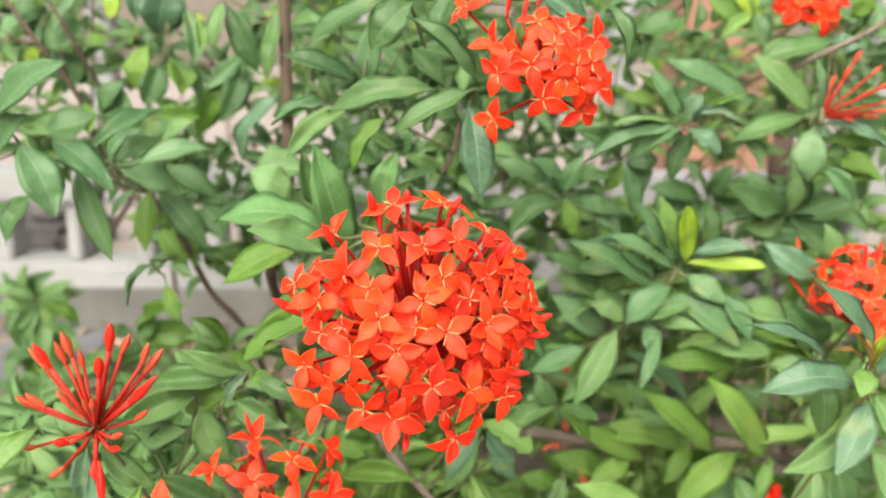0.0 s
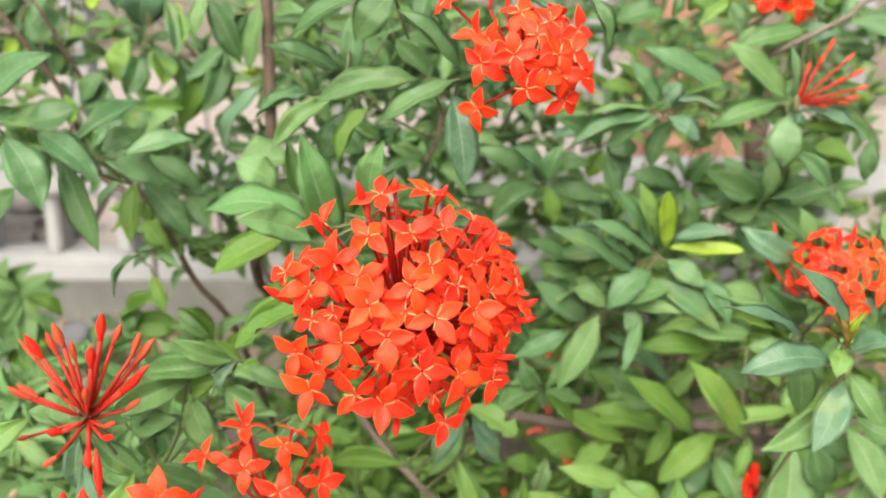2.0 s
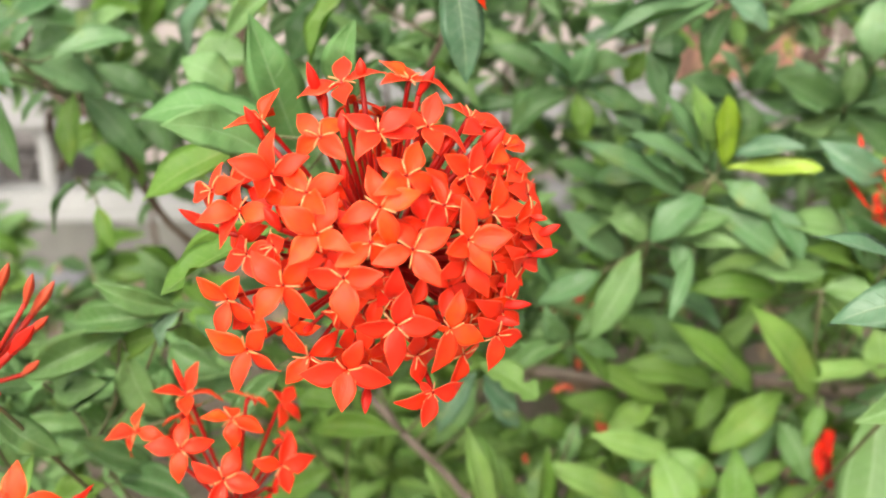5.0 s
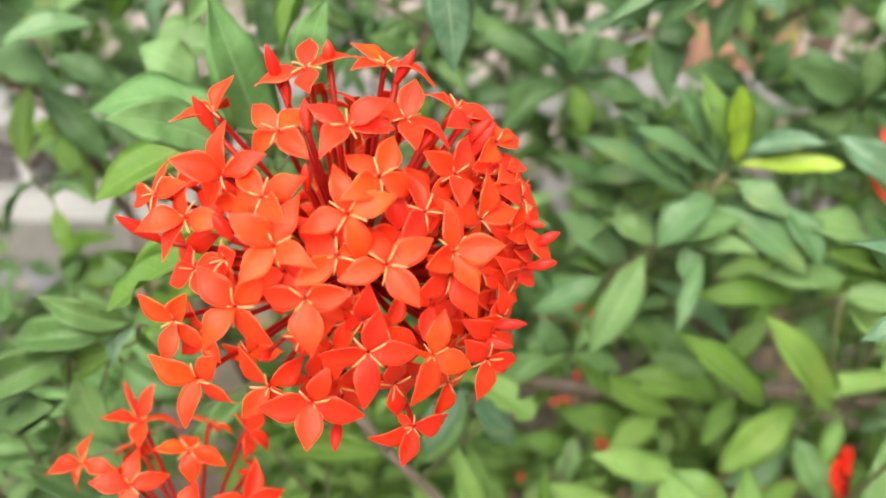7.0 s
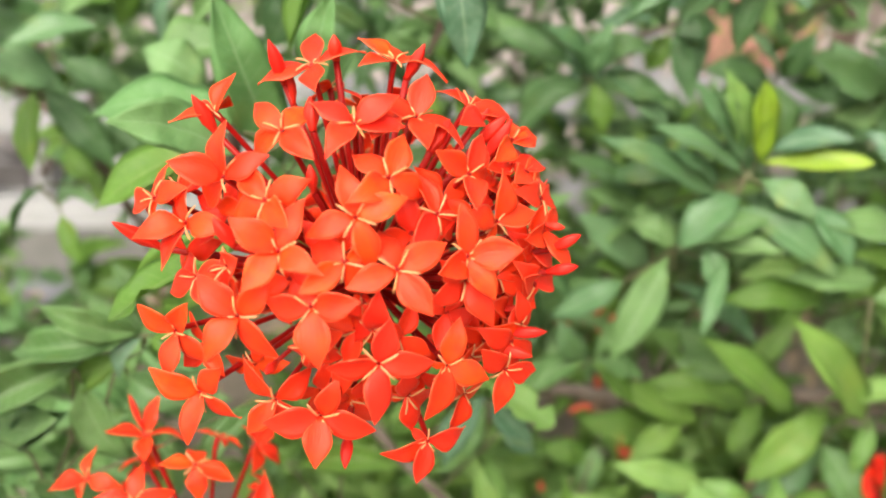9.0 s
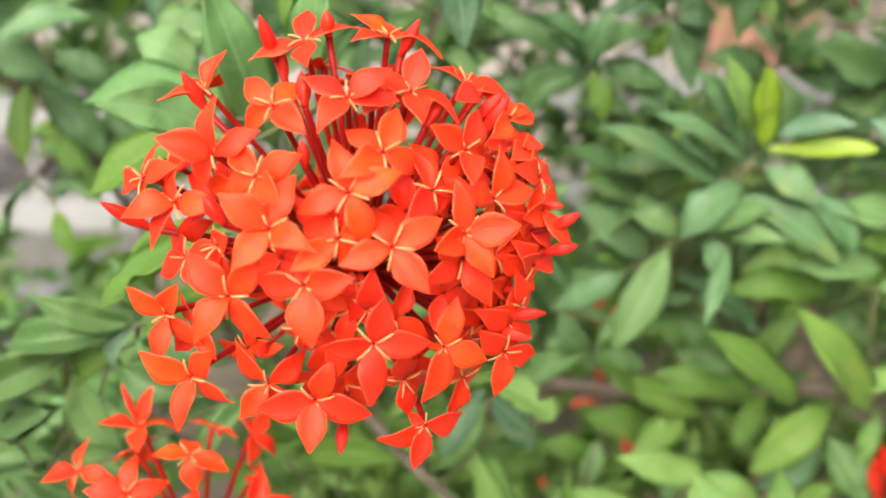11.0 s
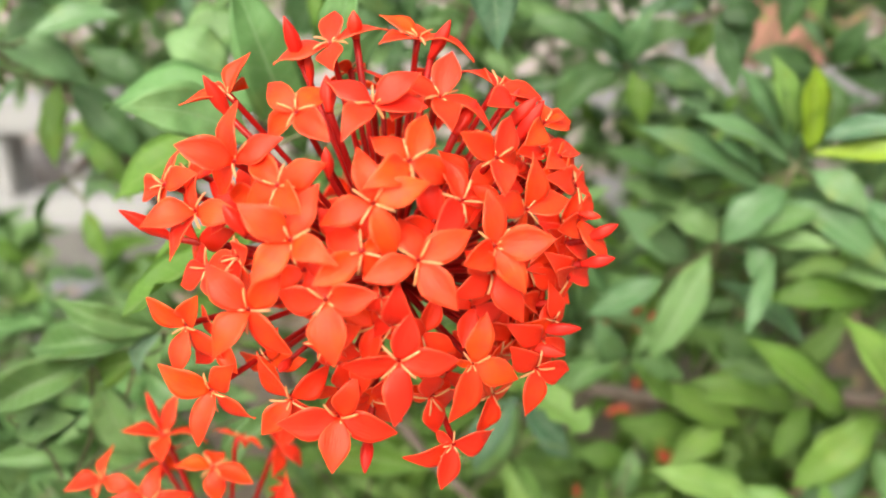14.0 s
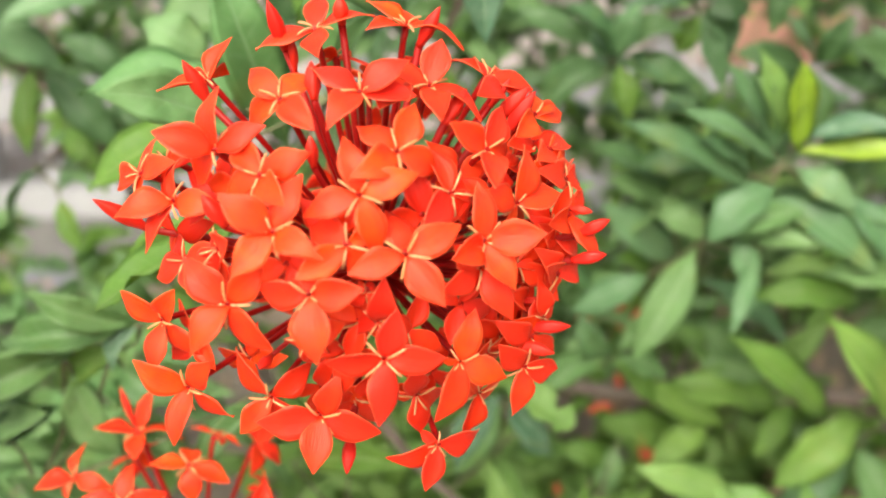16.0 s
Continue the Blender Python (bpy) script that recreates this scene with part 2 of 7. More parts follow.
def curve_points(pts, n):
    """n + 1 points on a smooth curve through pts."""
    pts = [Vector(p) for p in pts]
    ext = [2 * pts[0] - pts[1]] + pts + [2 * pts[-1] - pts[-2]]
    out = []
    for i in range(n + 1):
        s = i / n * (len(pts) - 1)
        k = min(int(s), len(pts) - 2)
        u = s - k
        a, b, c, d = ext[k:k + 4]
        out.append(0.5 * (2 * b + (c - a) * u + (2 * a - 5 * b + 4 * c - d) * u * u + (3 * b - a - 3 * c + d) * u ** 3))
    return out


def thing(name, at, label, category, group="", kind=""):
    ob = new(name)
    ob.empty_display_size = 0.01
    ob.location = at
    return tagged(ob, label, category, group, kind)


def under(parent, name, data, m=None, label=""):
    """A mesh as a part; m is its pose in the parent's space."""
    ob = new(name, data)
    ob.parent = parent
    if m is not None:
        ob.matrix_basis = m
    return tagged(ob, label)


def box_mesh(name, size, material, bevel=0.006):
    bm = bmesh.new()
    bmesh.ops.create_cube(bm, size=1.0, matrix=Matrix.Diagonal((*size, 1)))
    if bevel:
        bmesh.ops.bevel(bm, geom=bm.edges[:], offset=bevel, segments=2, affect="EDGES")
    me = bpy.data.meshes.new(name)
    bm.to_mesh(me)
    bm.free()
    me.materials.append(material)
    return me


# leaf blades: one unit long, one unit wide
def leaf_form(arch, fold, twist, wave, broad, blunt, sickle=0.0, hook=0.0):
    """sickle: how far the midrib bows sideways; hook: how far the tip turns down."""
    def f(u, v):
        peak = broad / (broad + blunt)
        h = 0.5 * u ** broad * (1 - u) ** blunt / (peak ** broad * (1 - peak) ** blunt)
        h = max(h, 0.03 * (1 - u)) * (1 + wave * 0.035 * math.sin(u * 17 + v * 2.0))
        y = v * h + sickle * 4 * u * (1 - u)
        z = arch * (0.25 - (u - 0.5) ** 2) * 0.9 - arch * 0.25 * u * u + fold * abs(v) * h * 0.5
        z += wave * math.sin(u * 13 + v * 1.3) * abs(v) * 0.02 + twist * v * h * (u - 0.4) * 0.5
        z -= hook * max(0.0, u - 0.55) ** 2
        return (u, y, z)
    return f


LEAF_SHAPES = (
    (0.25, 0.25, 0.10, 0.90, 1.16, 1.10, 0.09, 0.20), (0.45, 0.40, -0.30, 1.30, 1.05, 0.98, -0.14, 0.00), (0.10, 0.55, 0.30, 0.90, 1.24, 1.20, 0.20, 0.40),
    (0.55, 0.18, 0.00, 1.60, 1.22, 0.98, -0.05, 0.30), (-0.15, 0.35, 0.20, 1.20, 1.08, 1.12, -0.22, 0.50), (0.35, 0.70, 0.50, 1.50, 1.16, 1.02, 0.12, 0.00),
    (0.20, 0.85, -0.40, 1.10, 1.18, 1.18, -0.08, 0.60), (0.55, 0.50, 0.60, 1.80, 1.10, 1.02, 0.26, 0.20))
LEAF_FORMS = {}
for kind_of_leaf, leaf_mat in LEAF.items():
    for grade, nu, nv in (("", 14, 6), (" inner", 8, 4), (" far", 6, 2)):
        LEAF_FORMS[kind_of_leaf + grade] = [blade("leaf", leaf_form(*shape), nu, nv, 0.006, leaf_mat) for shape in LEAF_SHAPES]


def chewed_form(u, v):
    """A leaf with a bite out of one edge and a torn tip."""
    x, y, z = leaf_form(0.25, 0.3, 0.1, 0.8, 0.88, 0.9)(min(u, 0.97), v)
    bite = 1 - 0.85 * math.exp(-((u - 0.70) / 0.07) ** 2) * (v > 0) - 0.3 * math.exp(-((u - 0.42) / 0.05) ** 2) * (v < 0)
    return (x, y * bite * (1.0 + 0.5 * (u > 0.8)), z)


LEAF_FORMS["young"] = [blade("leaf", leaf_form(0.15, 0.1, 0.1, 0.8, 0.95, 0.68), 12, 6, 0.006, LEAF["young"])]
LEAF_FORMS["chewed"] = [blade("leaf", chewed_form, 26, 8, 0.006, LEAF["light"])]
LEAF_FORMS["chewed_olive"] = [blade("leaf", chewed_form, 26, 8, 0.006, LEAF["olive"])]


def leaf(parent, kind, base, tip, width, stray=0.35, name="leaf", lean=None, shape=None):
    """lean: radians by which the blade rolls about its midrib; shape: which of the forms."""
    b, t = Vector(base), Vector(tip)
    d = t - b
    n = Vector((random.uniform(-0.5, 0.5) * stray, -0.7 + random.uniform(-0.3, 0.3) * stray, 0.64 + random.uniform(-0.4, 0.3) * stray))
    x = d.normalized()
    roll = max(-0.7, min(0.7, random.gauss(0, 0.34)))
    lean = roll if lean is None else lean
    y = Matrix.Rotation(lean, 3, x) @ n.cross(x).normalized()
    z = x.cross(y)
    size = d.length
    m = Matrix.Translation(b - parent.location) @ Matrix((x * size, y * width / math.cos(lean), z * size)).transposed().to_4x4()
    pick = random.randrange(len(LEAF_FORMS[kind]))
    gap = parent.location - b
    if parent.name.startswith("leafy_shoot") and gap.length > 0.012:
        bow = [(0, 0, 0), -x * 0.006, gap * 0.5 + Vector((0, 0.006, -0.003)), gap]
        line = [Vector(q) + b - parent.location for q in curve_points(bow, 6)]
        under(parent, "petiole", tube_mesh("petiole", line, [0.0006, 0.0006, 0.0007, 0.0007, 0.0008, 0.0009, 0.0009], GREEN_STEM, 5))
    return under(parent, name, LEAF_FORMS[kind][pick if shape is None else shape], m)


CROWNS = [Vector(c) for c in ((-0.72, 0.92, GROUND), (-0.42, 0.95, GROUND), (-0.06, 0.95, GROUND), (0.20, 0.95, GROUND), (0.46, 0.95, GROUND), (0.80, 0.95, GROUND))]


WOOD = []


def stem_to_crown(parent, top, thick, material=None, name="stem"):
    """The twig that carries a shoot, down to the woody crown of the shrub."""
    p = Vector(top)
    near = [q for q in WOOD if q.y > p.y - 0.02 and q.z < p.z + 0.02 and (q - p).length < 0.17 and p.z - q.z > 0.9 * abs(q.x - p.x)]
    if near:
        q = min(near, key=lambda w: (w - p).length)
        pts = curve_points([p, p.lerp(q, 0.35) + Vector((0, 0.02, -0.008)), q], 10)
        radii = [thick * (0.6 + 0.04 * i) for i in range(11)]
        return under(parent, name, tube_mesh(name, [w - parent.location for w in pts], radii, material or GREEN_STEM))
    if p.z < 0.82:
        foot = Vector((p.x * 1.04, p.y + 0.24, GROUND - 0.005))
        bend = p + Vector((random.uniform(-0.01, 0.01), 0.05, -0.07))
        pts = curve_points([p, bend, bend.lerp(foot, 0.6), foot], 14)
        radii = [thick * (0.6 + 0.03 * i) for i in range(15)]
        return under(parent, name, tube_mesh(name, [w - parent.location for w in pts], radii, material or GREEN_STEM))
    r = min(CROWNS, key=lambda c: abs(c.x - p.x))
    back = max(0.05, 0.97 - p.y)
    low = p + Vector((random.uniform(-0.01, 0.01), back * 0.7, -0.02 - back * 0.12))
    mid = p.lerp(r, 0.5) + Vector((random.uniform(-0.02, 0.02), 0.0, 0.0))
    mid.y = max(mid.y, 0.98)
    pts = curve_points([p, low, mid, r], 14)
    radii = [thick * (0.6 + 0.25 * min(1, i / 3) + 0.15 * i / 14) for i in range(15)]
    me = tube_mesh(name, [q - parent.location for q in pts], radii, material or GREEN_STEM)
    return under(parent, name, me)


def shoot(at, label, thick=0.0011, group="shoots of the shrub"):
    s = thing("leafy_shoot", at, label, "foliage", group)
    stem_to_crown(s, at, thick)
    return s


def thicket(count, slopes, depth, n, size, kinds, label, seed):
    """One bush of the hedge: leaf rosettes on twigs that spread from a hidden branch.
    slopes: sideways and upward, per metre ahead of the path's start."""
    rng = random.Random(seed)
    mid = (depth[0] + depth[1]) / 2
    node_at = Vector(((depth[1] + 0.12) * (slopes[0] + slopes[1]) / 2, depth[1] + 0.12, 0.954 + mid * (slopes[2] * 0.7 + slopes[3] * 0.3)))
    bush = thing("shrub", node_at, label, "shrub", "bushes of the hedge")
    foot = Vector((node_at.x * 0.95, node_at.y + 0.03, GROUND - 0.01))
    node_at.z = max(node_at.z, GROUND + 0.03)
    limbs = [q for q in WOOD if q.z < node_at.z - 0.02 and (q - node_at).length < 0.26 and node_at.z - q.z > 0.6 * abs(node_at.x - q.x)]
    if limbs and node_at.x < -0.06 and node_at.z > 0.74:
        foot = min(limbs, key=lambda q: (q - node_at).length)
    line = curve_points([node_at, node_at.lerp(foot, 0.5) + Vector((0.0, 0.02, 0)), foot], 8)
    under(bush, "trunk", tube_mesh("trunk", [p - node_at for p in line], [0.0014 + 0.0003 * i for i in range(9)], BARK, 8))
    grade = " far" if depth[0] > 0.84 else " inner"
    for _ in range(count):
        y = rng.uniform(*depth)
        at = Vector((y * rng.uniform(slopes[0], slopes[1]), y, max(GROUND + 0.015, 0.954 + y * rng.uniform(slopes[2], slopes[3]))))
        line = curve_points([at, at.lerp(node_at, 0.4) + Vector((0, 0.06, -0.01)), node_at], 6)
        under(bush, "twig", tube_mesh("twig", [p - node_at for p in line], [0.0006 + 0.00008 * i for i in range(7)], GREEN_STEM, 5))
        turn = rng.uniform(0, 6.28)
        for k in range(n):
            a = turn + k * 2.4 + rng.uniform(-0.35, 0.35)
            reach = size * rng.uniform(0.7, 1.15)
            d = Vector((math.cos(a), rng.uniform(-0.65, 0.15), math.sin(a) * 0.75 + 0.05)) * reach
            b = at + d * 0.08 + Vector((0, 0.004 * (k % 4), -0.005 * (k % 4)))
            leaf(bush, rng.choice(kinds) + grade, b, b + d, reach * rng.uniform(0.25, 0.36), 1.0)


def petal_form(bend, cup, point, ruffle=0.05):
    def f(u, v):
        h = 0.264 * math.sin(math.pi * u ** 0.84) ** 1.02 * (1 + ruffle * math.sin(9 * u + 2.2 * v))
        h = max(h, 0.055 * (1 - u))
        y = v * h
        z = 0.10 * math.sin(u * 2.2) - bend * u * u + cup * (v * h) ** 2 * 3.0 + ruffle * 0.35 * math.sin(7 * u + 1.5) * v + point * (u - 0.7) * (u > 0.7)
        return (0.03 + 0.97 * u, y, z)
    return f


PETALS = [blade("petal", petal_form(*s), 9, 6, 0.022, PETAL) for s in ((0.12, 0.35, 0.0), (0.22, 0.15, -0.1, -0.06), (0.02, 0.5, 0.1, 0.03), (0.30, -0.2, 0.0, 0.07), (0.16, 0.7, 0.2, -0.03), (0.36, 0.3, -0.25, 0.06))]
STAMEN_MESH = tube_mesh("stamen", [(0.05, 0, 0.0), (0.12, 0, 0.075), (0.3, 0, 0.085), (0.5, 0, 0.07), (0.56, 0, 0.05)], [0.010, 0.019, 0.027, 0.025, 0.010], STAMEN, 6)


def turned(n, a):
    """The turn whose z is n and whose x lies along the direction a, clockwise from the right as seen from the south."""
    n = Vector(n).normalized()
    x = Vector((math.cos(radians(a)), 0, -math.sin(radians(a))))
    x = (x - n * x.dot(n)).normalized()
    return Matrix((x, n.cross(x), n)).transposed().to_4x4()


class Head:
    """A flower head: florets and buds on thin tubes that spread from one point."""

    def __init__(self, name, centre, hub, label, group="flower heads", face=(0, -0.95, 0.30)):
        self.centre, self.hub, self.face = Vector(centre), Vector(hub), Vector(face)
        self.ob = thing(name, self.hub, label, "flower", group)
        stem_to_crown(self.ob, self.hub, 0.0014, GREEN_STEM, "peduncle")
        knob = [(0, 0, -0.006), (0, 0, -0.003), (0, 0.0004, 0.0), (0, 0, 0.003), (0, 0, 0.0055)]
        under(self.ob, "receptacle", tube_mesh("receptacle", knob, [0.0012, 0.0020, 0.0025, 0.0022, 0.0010], GREEN_STEM, 12, 0.12, 0.5))

    def facing(self, out):
        """Florets look outwards and somewhat to the sun; the low ones nod upwards."""
        jitter = Vector((random.uniform(-0.2, 0.2), random.uniform(-0.1, 0.1), random.uniform(-0.2, 0.2)))
        return out + self.face * (0.85 - 0.45 * out.z) + jitter

    def floret(self, x, y, z, a, mm, nx=None, ny=None, nz=None, anthers=0.92):
        p = Vector((x, y, z))
        n = Vector((nx, ny, nz)) if nx is not None else self.facing((p - self.centre).normalized())
        m = Matrix.Translation(p - self.hub) @ turned(n, a)
        end = m.inverted() @ Vector((0, 0, 0))
        pts = curve_points([(0, 0, -0.0002), (0, 0, -0.004), end * 0.55 + Vector((0, 0, -0.002)), end], 6)
        me = tube_mesh("floret", pts, [0.0010, 0.0010, 0.0008, 0.0008, 0.0008, 0.0009, 0.0009], TUBE, 6)
        fl = under(self.ob, "floret", me, m)
        size = mm / 1000
        age = random.random()
        for k in range(4):
            turn = pose(0, 0, 0, random.uniform(-16, 16), random.uniform(-16, 16), 90 * k + random.uniform(-11, 11))
            s = size * random.uniform(0.92, 1.06)
            under(fl, "petal", random.choice(PETALS), turn @ Matrix.Diagonal((s, s * random.uniform(0.9, 1.1), s, 1))).color = (age, 0, 0, 1)
        for k in range(4):
            if random.random() < anthers:
                turn = pose(0, 0, 0, 0, random.uniform(-14, 4), 90 * k + 45 + random.uniform(-12, 12))
                under(fl, "stamen", STAMEN_MESH, turn @ Matrix.Diagonal((size * 0.76, size * 0.95, size, 1)))
        return fl

    def bloom(self, place, n, *tips):
        """A floret with its four petals drawn out to given tips, in millimetres from its throat."""
        p = Vector(place)
        m = Matrix.Translation(p - self.hub) @ turned(n, 0)
        back = m.inverted()
        end = back @ Vector((0, 0, 0))
        pts = curve_points([(0, 0, -0.0002), (0, 0, -0.004), end * 0.55 + Vector((0, 0, -0.002)), end], 6)
        fl = under(self.ob, "floret", tube_mesh("floret", pts, [0.0010, 0.0010, 0.0008, 0.0008, 0.0008, 0.0009, 0.0009], TUBE, 6), m)
        turn = m.to_3x3().inverted()
        ways = sorted((turn @ (Vector(t) / 1000) for t in tips), key=lambda w: math.atan2(w.y, w.x))
        age = random.random()
        for w in ways:
            y = Vector((0, 0, 1)).cross(w).normalized()
            roll = Matrix.Rotation(random.uniform(-0.35, 0.35), 3, w.normalized())
            y = roll @ y
            z = w.normalized().cross(y)
            size = w.length
            local = Matrix((w, y * size * random.uniform(0.95, 1.12), z * size)).transposed().to_4x4()
            under(fl, "petal", random.choice(PETALS), local).color = (age, 0, 0, 1)
        size = sum(w.length for w in ways) / len(ways)
        for k, w in enumerate(ways):
            if n[0] > 0.6 and random.random() < 0.8:
                continue
            a, b = math.atan2(w.y, w.x), math.atan2(ways[(k + 1) % 4].y, ways[(k + 1) % 4].x)
            b += 2 * math.pi if b < a else 0
            spin = pose(0, 0, 0, 0, random.uniform(-12, 4), math.degrees((a + b) / 2) + random.uniform(-6, 6))
            under(fl, "stamen", STAMEN_MESH, spin @ Matrix.Diagonal((size * 0.76, size * 0.9, size * 0.95, 1)))
        return fl

    def bud(self, x, y, z, bx, by, bz, wide=3.0, material=None):
        tip, base = Vector((x, y, z)) - self.hub, Vector((bx, by, bz)) - self.hub
        d = tip - base
        wide *= 1.2 if material else 1.0
        stalk_r = (0.00030 if material else 0.00027) * wide
        swell = [(0.0, 0.32), (0.12, 0.55), (0.35, 0.95), (0.55, 1.0), (0.75, 0.75), (0.92, 0.32), (1.0, 0.04)]
        pts, radii = [base * 0.02, base * 0.5 - d * 0.08], [stalk_r, stalk_r]
        for s, r in swell:
            pts.append(base + d * s)
            radii.append(max(stalk_r * (s < 0.5), r * wide / 2000))
        stalk = under(self.ob, "bud_stalk", tube_mesh("bud_stalk", pts[:3], radii[:3], OLD_STALK if material else TUBE, 6))
        return under(stalk, "bud", tube_mesh("bud", pts[2:], radii[2:], material or BUD, 16, 0.13, 0.16))

    def calyxes(self, n, seed):
        """Short green-brown stubs left round the hub where buds have dropped."""
        rng = random.Random(seed)
        for _ in range(n):
            d = Vector((rng.uniform(-1, 1), rng.uniform(-1, 0.2), rng.uniform(-0.7, 1))).normalized() * rng.uniform(0.004, 0.009)
            line = curve_points([d * 0.15, d * 0.6 + Vector((0, 0, 0.0006)), d], 4)
            under(self.ob, "calyx", tube_mesh("calyx", line, [0.0005, 0.0005, 0.0006, 0.0009, 0.0005], GREEN_STEM, 6))

    def scatter(self, count, radius, seed, mm=10.0, south=0.25):
        """Florets on the far side of the head."""
        rng = random.Random(seed)
        made = 0
        while made < count:
            v = Vector((rng.gauss(0, 1), rng.gauss(0, 1), rng.gauss(0, 1))).normalized()
            if v.y < south or v.z < -0.75:
                continue
            q = self.centre + v * radius * rng.uniform(0.9, 1.0)
            self.floret(q.x, q.y, q.z, rng.uniform(0, 90), mm * rng.uniform(0.85, 1.05), v.x, v.y, v.z)
            made += 1


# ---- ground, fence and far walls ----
SHADE_STRIP_TOP = 0.590
FLAT_GROUND_SHEET = (-0.575, 1.174, 0.165, 0.236)
WALL_TOP, RAIL_LOW, RAIL_TOP = 0.626, 0.716, 0.767
HOLE_X, HOLE_STEP, POST_X, POST_STEP = -0.583, 0.109, -0.527, 0.387


def sheet(name, x0, x1, y0, y1, z, material, label, rise=0.0, nx=40, ny=40):
    verts, faces = [], []
    for j in range(ny + 1):
        for i in range(nx + 1):
            a, b = 2 * i / nx - 1, j / ny
            x = (x0 + x1) / 2 + (x1 - x0) / 2 * a * abs(a) ** 2
            y = y0 + (y1 - y0) * b ** 3
            verts.append((x, y, z + rise * noise.noise((x * 3, y * 3, 0))))
    for j in range(ny):
        for i in range(nx):
            a = j * (nx + 1) + i
            faces.append((a, a + 1, a + nx + 2, a + nx + 1))
    return tagged(new(name, mesh_from(name, verts, faces, material)), label, "ground", "", "structure")


sheet("ground", -300, 300, -60, 600, GROUND, SOIL, "bare brown soil with leaf litter under the shrub")


def slab(name, x0, x1, y0, y1, z0, z1, material, label, category, bevel=0.006):
    ob = new(name, box_mesh(name, (x1 - x0, y1 - y0, z1 - z0), material, bevel))
    ob.location = ((x0 + x1) / 2, (y0 + y1) / 2, (z0 + z1) / 2)
    return tagged(ob, label, category, "", "structure")


slab("pavement", -40, 40, 1.55, 30, GROUND - 0.1, GROUND + 0.03, PAVING, "pale pinkish concrete paving beyond the fence", "pavement")
slab("wall_far", -40, 4.0, 16, 16.3, GROUND, 3.6, PLASTER, "pale pink plastered wall far behind the fence", "wall")
slab("wall_side", 1.7, 14, 5.0, 5.3, GROUND, 3.0, PLASTER, "pale plastered wall beyond the paving", "wall")
slab("wall_pillar", 0.60, 0.86, 2.45, 2.8, GROUND, 2.2, TERRACOTTA, "terracotta painted masonry pillar", "wall")
slab("wall_low", -4, 4, 1.32, 1.42, GROUND - 0.1, WALL_TOP, CONCRETE, "low whitewashed concrete plinth of the fence", "wall", 0.012)


# thin slab added over the plinth's lower face to darken it as shade
slab("wall_base", -4, 4, 1.305, 1.319, GROUND - 0.1, SHADE_STRIP_TOP, SHADE_GREY, "grey strip added as shade on the plinth's lower face", "wall", 0.004)
# block added behind the left openings of the fence to make them dark
slab("wall_planter", -3, -0.723, 1.62, 1.9, GROUND, GROUND + 0.10, DARK_VOID, "dark block added behind the fence openings", "planter", 0.02)


def fence():
    f = thing("concrete_fence", (0, 1.37, WALL_TOP), "whitewashed concrete fence with square openings on a plinth", "fence")
    rail = box_mesh("rail", (8, 0.09, RAIL_TOP - RAIL_LOW), CONCRETE, 0.007)
    under(f, "rail", rail, pose(0, 0, (RAIL_TOP + RAIL_LOW) / 2 - WALL_TOP))
    baluster = box_mesh("baluster", (0.022, 0.06, RAIL_LOW - WALL_TOP), CONCRETE, 0.004)
    for i in range(-16, 17):
        under(f, "baluster", baluster, pose(HOLE_X + i * HOLE_STEP, 0, (RAIL_LOW - WALL_TOP) / 2))
    post = box_mesh("post", (0.036, 0.04, 0.6), CONCRETE, 0.004)
    for i in range(-3, 5):
        under(f, "post", post, pose(POST_X + i * POST_STEP, 0, RAIL_TOP - WALL_TOP + 0.3))
    top = box_mesh("top_rail", (8, 0.05, 0.05), CONCRETE, 0.006)
    under(f, "top_rail", top, pose(0, 0, RAIL_TOP - WALL_TOP + 0.6 + 0.025))
    return f


fence()


def kerb_stone(x, y, z, s):
    bm = bmesh.new()
    bmesh.ops.create_icosphere(bm, subdivisions=3, radius=1.0)
    for v in bm.verts:
        v.co *= 1 + 0.25 * noise.noise(v.co * 1.7 + Vector((x * 9, 0, 0)))
        v.co = Vector((v.co.x * s, v.co.y * s * 0.8, v.co.z * s * 0.55))
    me = bpy.data.meshes.new("stone")
    bm.to_mesh(me)
    bm.free()
    me.materials.append(DARK_VOID)
    me.polygons.foreach_set("use_smooth", [True] * len(me.polygons))
    ob = new("stone", me)
    ob.location = (x, y, z + s * 0.45)
    return tagged(ob, "grey rough stone lying behind the fence", "stone", "stones behind the fence")


for stone_x, stone_y, stone_s in ((-0.783, 2.3, 0.16), (-1.0, 2.35, 0.18)):
    kerb_stone(stone_x, stone_y - 0.58, GROUND + 0.10, stone_s * 0.3)


